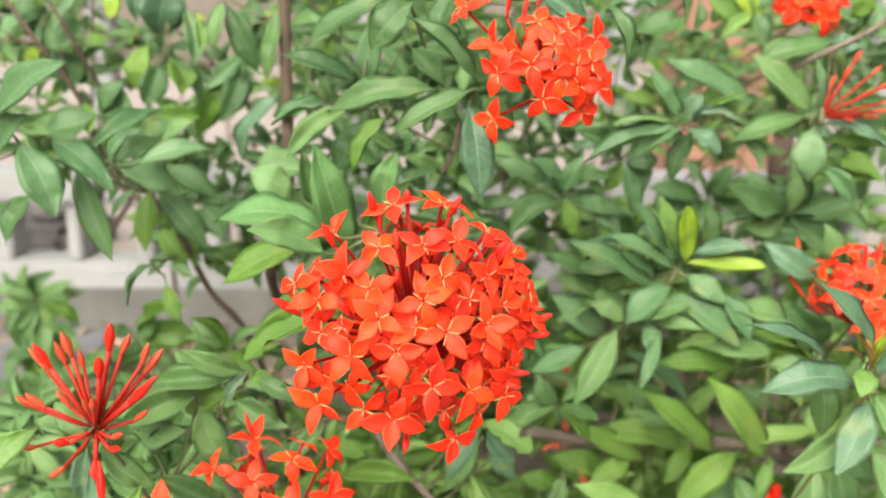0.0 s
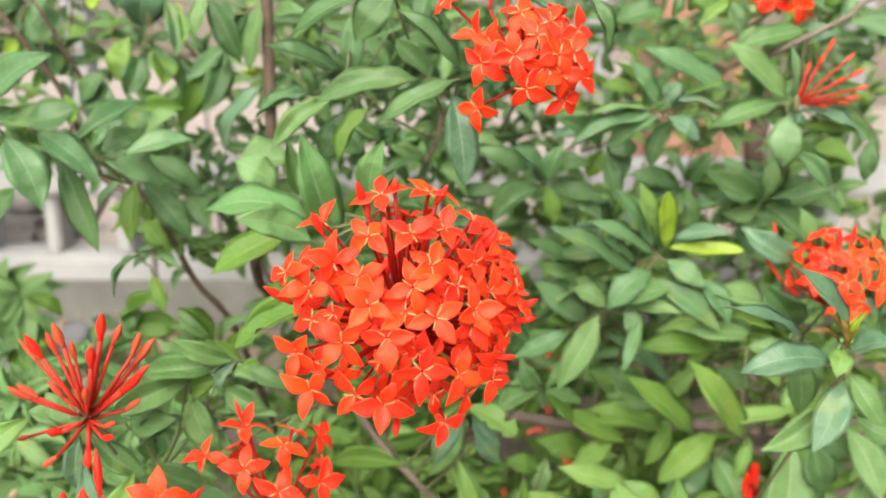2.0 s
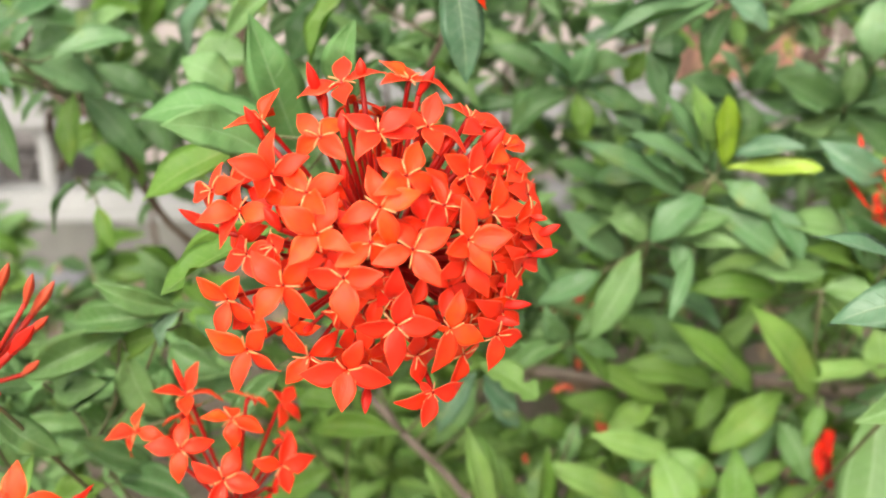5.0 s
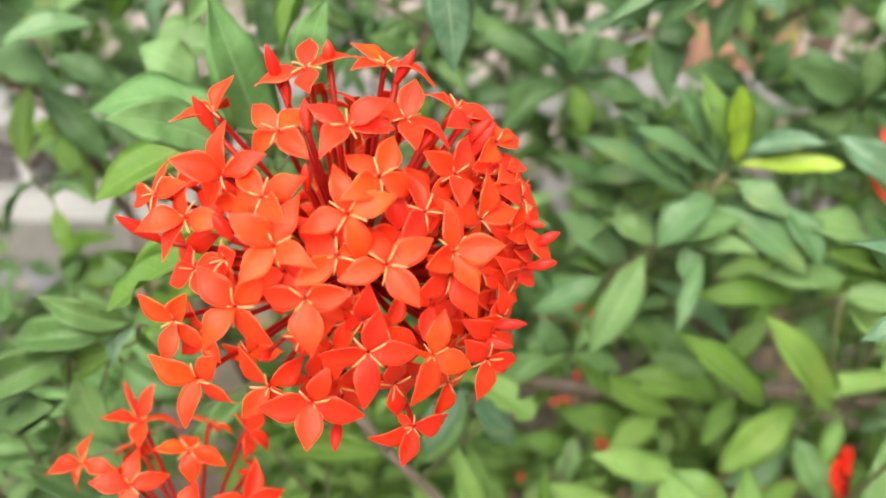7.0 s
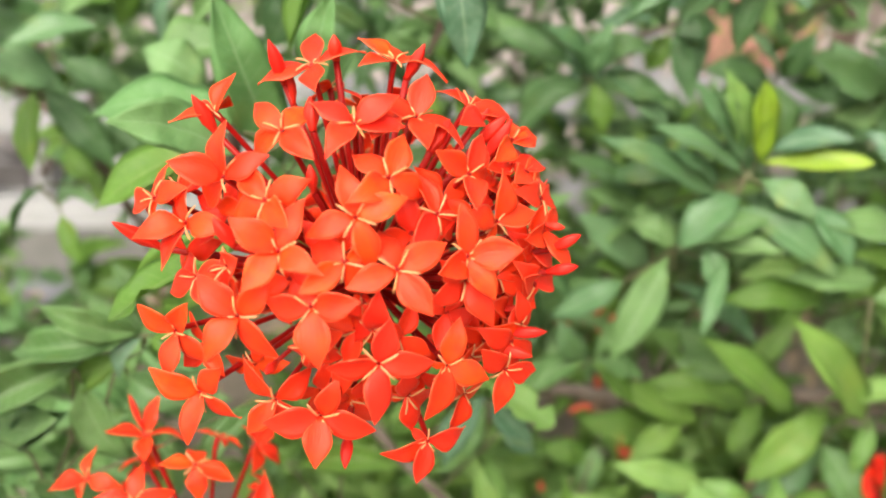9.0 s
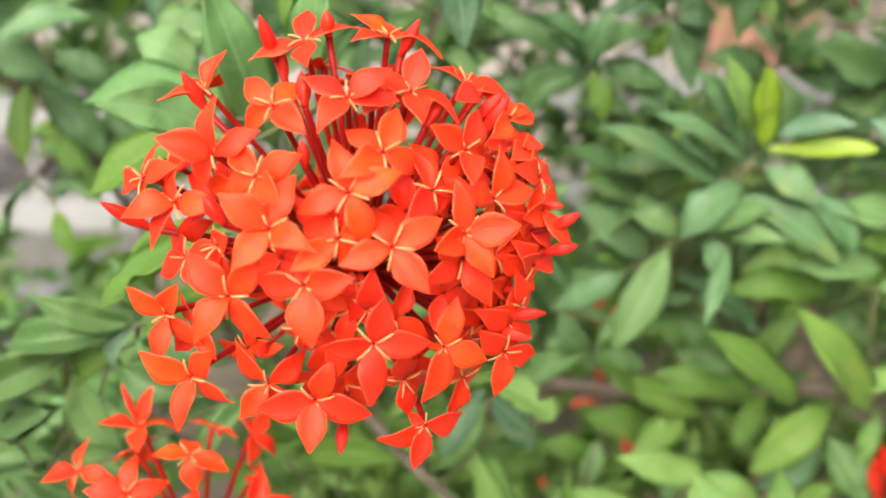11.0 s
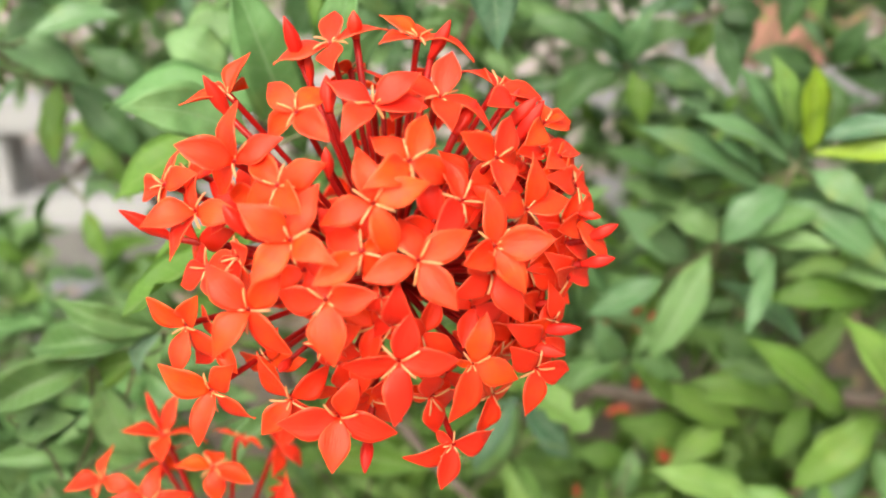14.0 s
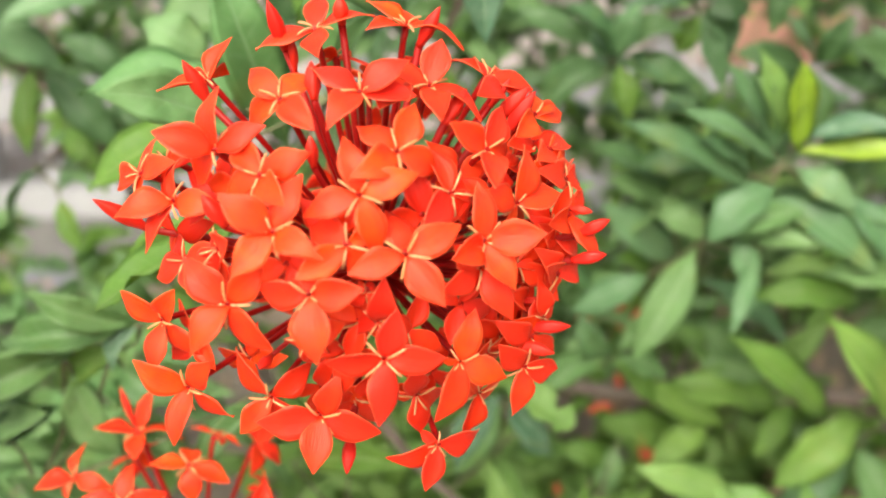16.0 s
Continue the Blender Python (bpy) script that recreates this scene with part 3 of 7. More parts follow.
def litter(count, seed):
    """Dead leaves on the soil, as one scatter."""
    rng = random.Random(seed)
    verts, faces = [], []
    form = leaf_form(0.5, 0.6, 0.5, 2.0, 0.85, 0.9)
    for _ in range(count):
        x, y = rng.uniform(-1.6, 1.6), rng.uniform(0.35, 1.30)
        s, a, tilt = rng.uniform(0.016, 0.042), rng.uniform(0, 6.28), rng.uniform(-0.4, 0.4)
        m = Matrix.Translation((x, y, GROUND + rng.uniform(0.012, 0.03))) @ Euler((tilt, tilt * 0.7, a)).to_matrix().to_4x4()
        start = len(verts)
        for i in range(7):
            for j in range(3):
                p = Vector(form(i / 6, j - 1.0))
                verts.append(m @ Vector((p.x * s, p.y * s * 0.3, p.z * s)))
        for i in range(6):
            for j in range(2):
                q = start + i * 3 + j
                faces.append((q, q + 3, q + 4, q + 1))
    return tagged(new("leaf_litter", mesh_from("leaf_litter", verts, faces, LITTER)), "dry brown fallen leaves on the soil", "leaf litter", "", "stuff")


litter(1500, 4)


def flat_stone(x, y, w, d):
    """A flat grey ground sheet, built as a thin slab with an uneven rim."""
    bm = bmesh.new()
    rim = [(0.5, 0.1), (0.38, 0.44), (0.02, 0.5), (-0.36, 0.42), (-0.5, 0.05), (-0.42, -0.4), (0.05, -0.5), (0.44, -0.36)]
    face = bm.faces.new([bm.verts.new((a * w, b * d, 0.0)) for a, b in rim])
    top = bmesh.ops.extrude_face_region(bm, geom=[face])
    for v in (e for e in top["geom"] if isinstance(e, bmesh.types.BMVert)):
        v.co.z += 0.022
    bmesh.ops.recalc_face_normals(bm, faces=bm.faces[:])
    bmesh.ops.bevel(bm, geom=bm.edges[:], offset=0.004, segments=2, affect="EDGES")
    me = bpy.data.meshes.new("flat_stone")
    bm.to_mesh(me)
    bm.free()
    me.materials.append(SHEET_GREY)
    ob = new("flat_stone", me)
    ob.location = (x, y, GROUND - 0.004)
    return tagged(ob, "flat blue-grey sheet lying on the soil by the plinth", "stone")


flat_stone(*FLAT_GROUND_SHEET)

# ---- woody stems of the shrub ----
def woody(name, pts, r0, r1, material, label, knots=0):
    ob = thing(name, pts[0], label, "branch", "woody stems of the shrub")
    line = curve_points(pts, 22)
    WOOD.extend(line)
    radii = [(r0 + (r1 - r0) * i / 22) * (1 + 0.12 * noise.noise((i * 0.9, r0 * 900, 0))) for i in range(23)]
    under(ob, "bark", tube_mesh("bark", [p - Vector(pts[0]) for p in line], radii, material, 9))
    rng = random.Random(int(r0 * 1e5))
    for _ in range(knots):
        i = rng.randrange(3, 20)
        p = line[i] - Vector(pts[0])
        d = Vector((rng.uniform(-1, 1), -0.3, rng.uniform(-0.2, 1))).normalized() * rng.uniform(0.015, 0.05)
        under(ob, "twig", tube_mesh("twig", [p, p + d * 0.6, p + d + Vector((0, 0, 0.006))], [radii[i] * 0.5, radii[i] * 0.35, radii[i] * 0.2], material, 6))
    return ob


def dried_petal(at, a, size, label, material):
    ob = new("fallen_petal", blade("fallen_petal", petal_form(0.3, 0.6, 0.1), 8, 4, 0.03, material))
    d = Vector((math.cos(radians(a)), 0.1, -math.sin(radians(a)))).normalized()
    y = Vector((0, -0.8, 0.6)).cross(d).normalized()
    ob.matrix_world = Matrix.Translation(at) @ Matrix((d * size, y * size * 0.8, d.cross(y) * size)).transposed().to_4x4()
    return tagged(ob, label, "petal", "fallen petals")


def wrapper(a, b, c, d):
    """A crumpled scrap of wrapping with a red edge."""
    a, b, c, d = (Vector(p) for p in (a, b, c, d))
    ob = thing("plastic_wrapper", a, "crumpled dull lilac plastic scrap with red edges", "litter")
    verts, faces = [], []
    for i in range(13):
        for j in range(9):
            p = a.lerp(b, i / 12).lerp(a.lerp(d, i / 12), j / 8) - a
            verts.append(p + Vector((0, 0.004 * noise.noise(p * 60), 0.003 * noise.noise(p * 45 + Vector((5, 0, 0))))))
    for i in range(12):
        for j in range(8):
            q = i * 9 + j
            faces.append((q, q + 9, q + 10, q + 1))
    under(ob, "sheet", mesh_from("sheet", verts, faces, WRAP))
    for end in (b, c):
        line = [a.lerp(end, k / 6) - a + Vector((0, -0.003, 0.001)) for k in range(7)]
        under(ob, "edge", tube_mesh("edge", line, [0.0012 + 0.0012 * k / 6 for k in range(7)], BUD, 6))
    return ob


woody("woody_branch", [(-0.1105, 0.6200, 1.0440), (-0.1124, 0.6200, 0.9769), (-0.1126, 0.6200, 0.9106), (-0.1139, 0.6250, 0.8695), (-0.1171, 0.6400, 0.8244), (-0.1441, 0.7400, 0.7370), (-0.0600, 1.1200, 0.5138)], 0.0040, 0.0046, BARK, "upright brown woody stem of the shrub", 0)
woody("woody_branch", [(-0.2149, 0.6200, 0.8535), (-0.1959, 0.6200, 0.8284), (-0.1795, 0.6400, 0.7757), (-0.1566, 0.6800, 0.7163), (-0.1500, 0.8500, 0.5138)], 0.0023, 0.0026, BARK, "slanting brown twig of the shrub", 0)
woody("woody_branch", [(-0.3331, 0.7000, 1.0412), (-0.3153, 0.7000, 0.9992), (-0.2963, 0.7000, 0.9649), (-0.2810, 0.7200, 0.9198), (-0.2727, 0.7400, 0.8806), (-0.2149, 0.6200, 0.8535)], 0.0015, 0.0017, BARK, "thin brown twig among the leaves", 0)
woody("woody_branch", [(0.0522, 0.6800, 0.6479), (0.0907, 0.6600, 0.6518), (0.1303, 0.6600, 0.6454), (0.1696, 0.6600, 0.6452), (0.2131, 0.6600, 0.6479), (0.2525, 0.6600, 0.6449), (0.3010, 0.6600, 0.6389), (0.6200, 0.9000, 0.5138)], 0.0048, 0.0055, BARK_GREY, "level grey-brown branch between the leaves", 4)
woody("woody_branch", [(-0.0500, 0.5600, 0.7032), (-0.0358, 0.5600, 0.6808), (-0.0133, 0.5500, 0.6589), (0.0089, 0.5500, 0.6346), (0.0331, 0.5400, 0.6078), (0.0765, 0.5300, 0.5559)], 0.0023, 0.0028, BARK_GREY, "slanting grey woody twig low in the shrub", 1)
woody("woody_branch", [(0.3446, 0.6000, 1.0020), (0.2985, 0.6000, 0.9839), (0.2847, 0.6000, 0.9730), (0.2561, 0.6000, 0.9582), (0.2376, 0.6200, 0.9444)], 0.0017, 0.0019, BARK_GREY, "thin grey twig between the leaves", 0)
woody("small_tree", [(0.4224, 1.1500, 0.9206), (0.4236, 1.1500, 0.8424), (0.4238, 1.1500, 0.7840), (0.5500, 1.2700, 0.5138)], 0.0127, 0.0146, BARK, "thick brown trunk at the back of the shrub", 0)
woody("woody_branch", [(-0.0016, 0.6000, 0.8735), (0.0063, 0.6000, 0.8893), (0.0101, 0.6000, 0.9087)], 0.0018, 0.0021, BARK, "thin brown twig below the leaves", 0)
woody("woody_branch", [(0.1107, 0.6200, 0.8789), (0.1344, 0.6200, 0.8870), (0.1516, 0.5600, 0.9092)], 0.0017, 0.0020, BARK_GREY, "thin grey twig among the leaves", 0)
woody("woody_branch", [(-0.2357, 0.7400, 0.9956), (-0.2017, 0.7400, 0.9506), (-0.1731, 0.7500, 0.9130), (-0.1596, 0.7600, 0.8760), (-0.1481, 0.7800, 0.8408), (-0.1618, 0.9000, 0.7510)], 0.0015, 0.0018, BARK, "thin brown twig among the leaves", 2)
woody("woody_branch", [(-0.3153, 0.8000, 1.0073), (-0.3183, 0.8000, 0.9591), (-0.3219, 0.8000, 0.9145), (-0.3310, 0.8100, 0.8676), (-0.3628, 0.9000, 0.7509)], 0.0011, 0.0013, BARK, "straight thin dark twig before the fence", 0)
woody("woody_branch", [(-0.3268, 0.6600, 0.9922), (-0.3054, 0.6600, 0.9600), (-0.2930, 0.6700, 0.9370), (-0.2834, 0.6800, 0.9130), (-0.2705, 0.7000, 0.8527), (-0.2303, 0.6600, 0.8390)], 0.0019, 0.0023, BARK, "slanting brown twig of the shrub", 2)

# ---- the large flower head ----
h = Head("flower_head", (-0.0115, 0.3560, 0.8425), (-0.0095, 0.3720, 0.8285), "large round head of orange-red star-shaped florets")
h.bloom((-0.0188, 0.3579, 0.8930), (-0.12, -0.26, 0.96), (-0.0, 9.3, 7.9), (13.4, 2.2, 5.1), (-13.9, -4.0, -1.1), (1.4, -11.8, -2.9))
h.bloom((0.0027, 0.3610, 0.8933), (0.24, -0.23, 0.94), (-0.9, 11.0, 5.1), (-9.7, 3.9, 6.4), (14.1, 0.7, -1.0), (-8.6, -8.6, 0.3))
h.bloom((-0.0435, 0.3503, 0.8823), (-0.51, -0.44, 0.74), (4.8, 5.4, 9.8), (-10.2, 6.6, -0.9), (-11.7, -1.7, -2.8), (0.2, 12.0, 2.0))
h.bloom((-0.0222, 0.3311, 0.8803), (-0.17, -0.70, 0.70), (-8.3, 5.9, 6.8), (6.1, 8.9, 5.6), (-8.8, 4.8, -7.0), (8.3, -7.1, -5.4))
h.bloom((-0.0049, 0.3316, 0.8815), (0.11, -0.69, 0.72), (-9.9, 1.2, 7.1), (10.3, 1.9, 7.5), (11.6, 3.2, -2.1), (-5.2, -10.8, -2.5))
h.bloom((0.0092, 0.3409, 0.8813), (0.35, -0.57, 0.75), (-10.4, -0.8, 6.4), (2.7, 7.5, 9.2), (12.8, -0.1, -3.6), (3.5, -10.9, -4.1))
h.bloom((0.0220, 0.3616, 0.8807), (0.57, -0.29, 0.77), (-9.5, 3.7, 6.7), (-2.7, 11.1, 4.3), (11.3, 3.1, -3.4), (1.8, 10.9, -5.1))
h.bloom((-0.0367, 0.3283, 0.8700), (-0.38, -0.77, 0.52), (-12.0, -3.8, 5.1), (-2.0, 1.0, 13.0), (10.3, -1.1, 6.4), (-6.7, 5.2, -8.8))
h.bloom((-0.0256, 0.3228, 0.8655), (-0.22, -0.86, 0.46), (-7.6, 7.4, 6.0), (10.3, -3.5, 5.5), (-10.9, 3.7, -4.1), (6.5, -9.4, -4.1))
h.bloom((-0.0480, 0.3316, 0.8580), (-0.53, -0.77, 0.36), (-2.3, 6.3, 10.2), (-12.1, -5.4, 0.1), (10.7, -5.9, 0.6), (-4.9, -5.4, -10.9))
h.bloom((-0.0213, 0.3126, 0.8560), (-0.13, -0.95, 0.30), (-10.5, -1.4, 8.7), (4.5, 3.7, 11.9), (-8.2, -5.2, -7.7), (8.9, -8.2, -1.4))
h.bloom((-0.0036, 0.3150, 0.8630), (0.11, -0.91, 0.39), (-2.4, 1.7, 12.1), (12.1, 2.2, 4.0), (-11.5, -3.4, -2.5), (4.7, -3.1, -12.0))
h.bloom((-0.0064, 0.3134, 0.8529), (0.07, -0.96, 0.26), (-10.5, -4.6, -5.8), (6.4, 4.3, -9.5), (-9.2, 7.4, 3.2), (6.4, 5.1, 3.4))
h.bloom((0.0036, 0.3220, 0.8704), (0.22, -0.83, 0.51), (-8.8, 5.5, 6.5), (2.9, 8.4, 8.4), (9.8, 4.9, -5.3), (-5.6, -10.7, -1.8))
h.bloom((0.0143, 0.3269, 0.8602), (0.40, -0.83, 0.39), (-5.9, -9.8, -4.3), (-5.4, 5.9, 9.2), (4.8, 7.7, -8.1), (4.3, 11.4, -0.9))
h.bloom((0.0055, 0.3135, 0.8508), (0.22, -0.95, 0.23), (-4.0, 7.2, 9.0), (11.5, 2.3, 5.7), (8.2, -3.1, -10.2), (-11.8, -3.3, -3.1))
h.bloom((0.0214, 0.3241, 0.8504), (0.44, -0.86, 0.24), (-0.3, 2.9, 12.4), (13.5, 0.1, 1.6), (-6.3, -10.4, -0.8), (6.7, -3.4, -9.8))
h.bloom((0.0205, 0.3256, 0.8440), (0.45, -0.88, 0.16), (-7.6, -8.9, -3.4), (7.4, -4.0, -10.4), (4.3, 11.4, -0.3), (-3.7, -9.7, 6.4))
h.bloom((0.0219, 0.3357, 0.8678), (0.51, -0.69, 0.51), (2.8, 8.5, 8.3), (-8.3, -5.3, 7.3), (2.1, -10.3, -6.2), (6.8, 9.3, -4.1))
h.bloom((0.0284, 0.3361, 0.8555), (0.59, -0.74, 0.33), (5.0, 2.2, 11.8), (9.8, 7.2, -0.0), (-4.9, -9.9, 5.2), (-3.2, 1.0, -5.4))
h.bloom((0.0415, 0.3544, 0.8476), (0.77, -0.58, 0.25), (5.2, 9.6, 5.3), (8.7, -3.6, -8.8), (-5.1, -11.0, 1.0), (-1.2, 11.9, 2.2))
h.bloom((0.0367, 0.3535, 0.8398), (0.76, -0.64, 0.15), (10.4, 6.0, -2.1), (1.8, -4.4, -11.9), (-2.3, -8.5, 8.4), (-6.6, -10.2, -1.1))
h.bloom((-0.0544, 0.3333, 0.8288), (-0.54, -0.84, 0.00), (-10.2, 1.2, 6.7), (-3.6, -6.6, -11.0), (7.6, -2.8, -9.1), (5.3, -5.5, 9.5))
h.bloom((-0.0326, 0.3147, 0.8397), (-0.26, -0.96, 0.11), (-9.5, -0.5, 9.9), (8.1, 0.9, 9.1), (-8.8, -6.6, -7.4), (7.8, -2.3, -10.6))
h.bloom((-0.0141, 0.3096, 0.8436), (-0.03, -0.99, 0.15), (-12.2, 1.0, -0.1), (11.6, -3.2, 2.2), (1.6, -5.5, -13.2), (-1.2, 4.4, 4.8))
h.bloom((-0.0482, 0.3284, 0.8139), (-0.41, -0.90, -0.13), (-12.5, -3.3, 5.4), (-3.8, -7.5, -10.8), (8.4, -1.7, -8.8), (5.9, -6.8, 8.2))
front_floret = h.bloom((-0.0289, 0.3282, 0.8115), (-0.22, -0.95, -0.20), (-9.5, 1.3, 10.3), (10.2, 2.1, 6.4), (-8.0, -1.5, -9.1), (3.6, 6.7, -9.6))
h.bloom((-0.0167, 0.3242, 0.8089), (-0.06, -0.97, -0.21), (5.2, -3.2, 10.6), (-13.5, -5.0, -1.4), (13.5, -0.7, -5.3), (-1.2, -7.0, -11.4))
h.bloom((0.0001, 0.3134, 0.8278), (0.14, -0.99, -0.02), (3.2, 0.2, 11.8), (-12.3, -2.4, 0.8), (13.1, 0.7, -0.9), (0.1, -6.6, -12.6))
h.bloom((0.0156, 0.3241, 0.8223), (0.34, -0.94, -0.08), (4.0, 1.8, 11.4), (11.1, 1.0, -5.0), (-2.7, -6.6, -12.2), (-5.2, 2.4, 0.1))
h.bloom((-0.0014, 0.3171, 0.8347), (0.14, -0.99, 0.04), (-9.6, 7.4, -1.4), (7.9, 6.9, -6.3), (2.8, -7.4, 9.3), (-0.4, 1.5, -3.6))
h.bloom((0.0094, 0.3331, 0.7968), (0.23, -0.93, -0.29), (11.4, 4.1, -1.3), (-10.5, -4.4, -4.9), (-3.6, -1.8, -11.5), (-4.6, 3.0, 2.0))
h.bloom((0.0193, 0.3403, 0.8069), (0.40, -0.88, -0.24), (-3.9, -0.7, -11.5), (6.6, 9.8, -3.1), (-3.3, -7.0, 9.4), (0.8, -6.2, 10.5))
h.bloom((0.0304, 0.3424, 0.8128), (0.52, -0.84, -0.16), (8.1, 8.3, -3.8), (-1.7, -5.5, -10.8), (6.8, 9.8, 2.8), (-6.1, -6.6, 8.2))
h.bloom((-0.0467, 0.3310, 0.8442), (-0.52, -0.84, 0.17), (-10.6, 3.8, -4.6), (6.8, -8.5, -5.6), (-6.5, 9.9, 2.8), (9.8, -5.8, 4.4))
h.bloom((-0.0585, 0.3411, 0.8622), (-0.65, -0.64, 0.41), (-10.8, 5.0, -2.7), (-0.9, 9.1, 8.1), (-6.0, 7.0, -8.0), (9.2, -6.5, 4.6))
h.bloom((-0.0367, 0.3244, 0.8489), (-0.38, -0.90, 0.23), (-6.7, 10.1, -1.6), (-1.7, 6.2, -10.4), (5.9, -9.3, 5.3), (-7.0, 6.6, -7.5))
h.bloom((0.0337, 0.3593, 0.8646), (0.75, -0.42, 0.52), (10.1, 6.9, -0.6), (0.3, 11.2, 4.9), (-7.7, -9.4, 0.9), (-0.3, -11.8, -3.0))
h.bloom((0.0392, 0.3573, 0.8594), (0.77, -0.49, 0.42), (3.8, 11.6, -0.3), (1.1, 9.6, -7.4), (-5.9, -10.4, 2.4), (2.0, 11.9, 1.9))
h.bloom((-0.0035, 0.3168, 0.8414), (0.11, -0.99, 0.12), (-4.0, 1.0, -3.6), (5.2, 2.5, -3.6), (0.9, 3.9, 1.9), (-2.8, 3.2, 1.6))
h.bloom((0.0047, 0.3327, 0.8099), (0.22, -0.95, -0.24), (1.4, 1.4, -12.0), (-6.9, 8.7, -5.0), (4.6, 10.4, -4.3), (1.2, -8.1, 9.0))
h.bloom((0.0308, 0.3498, 0.8267), (0.66, -0.75, -0.04), (-1.6, 5.5, -10.8), (4.6, 10.3, -4.7), (-3.5, -10.1, 6.0), (1.0, 12.1, 1.1))
h.bloom((-0.0175, 0.3190, 0.8300), (-0.08, -1.00, -0.02), (-5.7, 7.8, -7.5), (1.8, 6.7, -10.0), (10.1, -4.0, 5.5), (-2.2, 3.9, 3.9))
h.bloom((0.0255, 0.3612, 0.8785), (0.61, -0.31, 0.72), (0.9, 11.5, 3.9), (7.9, 9.2, -1.5), (-4.2, -11.4, 0.7), (4.2, 10.8, -3.8))
h.bloom((0.0334, 0.3598, 0.8717), (0.70, -0.38, 0.60), (2.9, 10.8, 4.8), (4.4, 10.9, 3.1), (-4.6, -10.8, -3.3), (6.5, 10.1, -2.0))
h.bloom((0.0372, 0.3583, 0.8633), (0.76, -0.45, 0.48), (3.7, 11.6, -1.3), (6.2, 9.4, -4.7), (2.9, 8.9, -7.9), (-3.1, -11.8, -0.1))
h.bloom((0.0343, 0.3585, 0.8593), (0.77, -0.46, 0.44), (5.0, 8.3, -7.4), (-1.0, -12.0, -1.9), (-4.7, -11.0, 2.5), (3.3, 11.6, -2.0))
h.bloom((0.0408, 0.3564, 0.8563), (0.77, -0.51, 0.37), (5.9, 10.6, -1.7), (0.5, 10.1, -6.9), (-3.8, -10.5, 4.9), (2.4, 12.0, 0.3))
h.bloom((0.0258, 0.3517, 0.8610), (0.70, -0.53, 0.49), (-1.3, -11.8, -2.9), (4.9, 10.9, -2.5), (-3.7, 11.6, 0.6), (0.7, 11.8, 3.1))
h.bloom((0.0387, 0.3508, 0.8338), (0.72, -0.69, 0.07), (6.4, 10.3, -1.2), (0.3, 7.5, -9.6), (-3.8, -10.1, 5.6), (-2.4, -8.8, 8.1))
h.bloom((0.0000, 0.3427, 0.8805), (0.22, -0.55, 0.81), (-8.5, 8.4, 2.6), (4.4, 10.9, 3.2), (5.7, -10.6, -1.9), (-0.5, -12.0, -2.1))
h.floret(-0.0112, 0.3385, 0.8064, 45, 10.6)
h.floret(0.0349, 0.3474, 0.8237, 80, 9.5)
h.floret(0.0248, 0.3472, 0.8193, 30, 11.2)
h.floret(0.0288, 0.3457, 0.8379, 30, 11.6)
h.floret(-0.0531, 0.3448, 0.8647, 0, 11.1)
h.floret(-0.0094, 0.3230, 0.8254, 20, 10.9)
h.floret(0.0376, 0.3549, 0.8453, 20, 11.1)
h.floret(0.0212, 0.3455, 0.8154, 40, 11.2)
h.floret(-0.0100, 0.3200, 0.8529, 40, 11.1, anthers=0.25)
h.floret(-0.0333, 0.3322, 0.8615, 80, 10.0, anthers=0.25)
h.floret(-0.0523, 0.3422, 0.8470, 70, 11.2, anthers=0.25)
h.floret(-0.0389, 0.3369, 0.8595, 30, 11.0, anthers=0.25)
h.floret(-0.0056, 0.3200, 0.8338, 20, 10.2, anthers=0.25)
h.floret(0.0082, 0.3268, 0.8554, 70, 11.3, anthers=0.25)
h.floret(0.0154, 0.3377, 0.8611, 60, 10.8, anthers=0.25)
h.floret(0.0040, 0.3242, 0.8299, 30, 10.0, anthers=0.25)
h.floret(0.0155, 0.3316, 0.8332, 30, 10.6, anthers=0.25)
h.floret(0.0238, 0.3491, 0.8235, 20, 11.4, anthers=0.25)
h.floret(0.0280, 0.3598, 0.8615, 60, 10.2, anthers=0.25)
h.floret(-0.0192, 0.3383, 0.8091, 10, 10.2, anthers=0.25)
h.floret(-0.0206, 0.3199, 0.8468, 70, 10.2, anthers=0.25)
h.floret(-0.0044, 0.3405, 0.8080, 0, 11.5, anthers=0.25)
h.floret(-0.0357, 0.3376, 0.8173, 0, 10.3, anthers=0.25)
h.floret(0.0078, 0.3434, 0.8112, 30, 11.4, anthers=0.25)
h.floret(0.0194, 0.3473, 0.8188, 20, 11.3, anthers=0.25)
h.floret(-0.0473, 0.3357, 0.8243, 40, 10.5, anthers=0.25)
h.floret(0.0325, 0.3514, 0.8325, 30, 10.8, anthers=0.25)
h.floret(0.0384, 0.3534, 0.8423, 30, 10.3, anthers=0.25)
h.floret(0.0322, 0.3454, 0.8195, 30, 11.4, anthers=0.25)
h.bud(-0.0482, 0.3474, 0.8876, -0.0435, 0.3505, 0.8767, 3.4)
h.bud(-0.0288, 0.3537, 0.9004, -0.0260, 0.3566, 0.8886, 3.4)
h.bud(-0.0246, 0.3565, 0.8924, -0.0243, 0.3576, 0.8828, 2.4)
h.bud(-0.0161, 0.3371, 0.8878, -0.0154, 0.3342, 0.8796, 3.4)
h.bud(0.0110, 0.3603, 0.8977, 0.0055, 0.3617, 0.8883, 3.4)
h.bud(0.0175, 0.3437, 0.8804, 0.0126, 0.3377, 0.8733, 3.4)
h.bud(0.0322, 0.3601, 0.8784, 0.0235, 0.3614, 0.8699, 4.0)
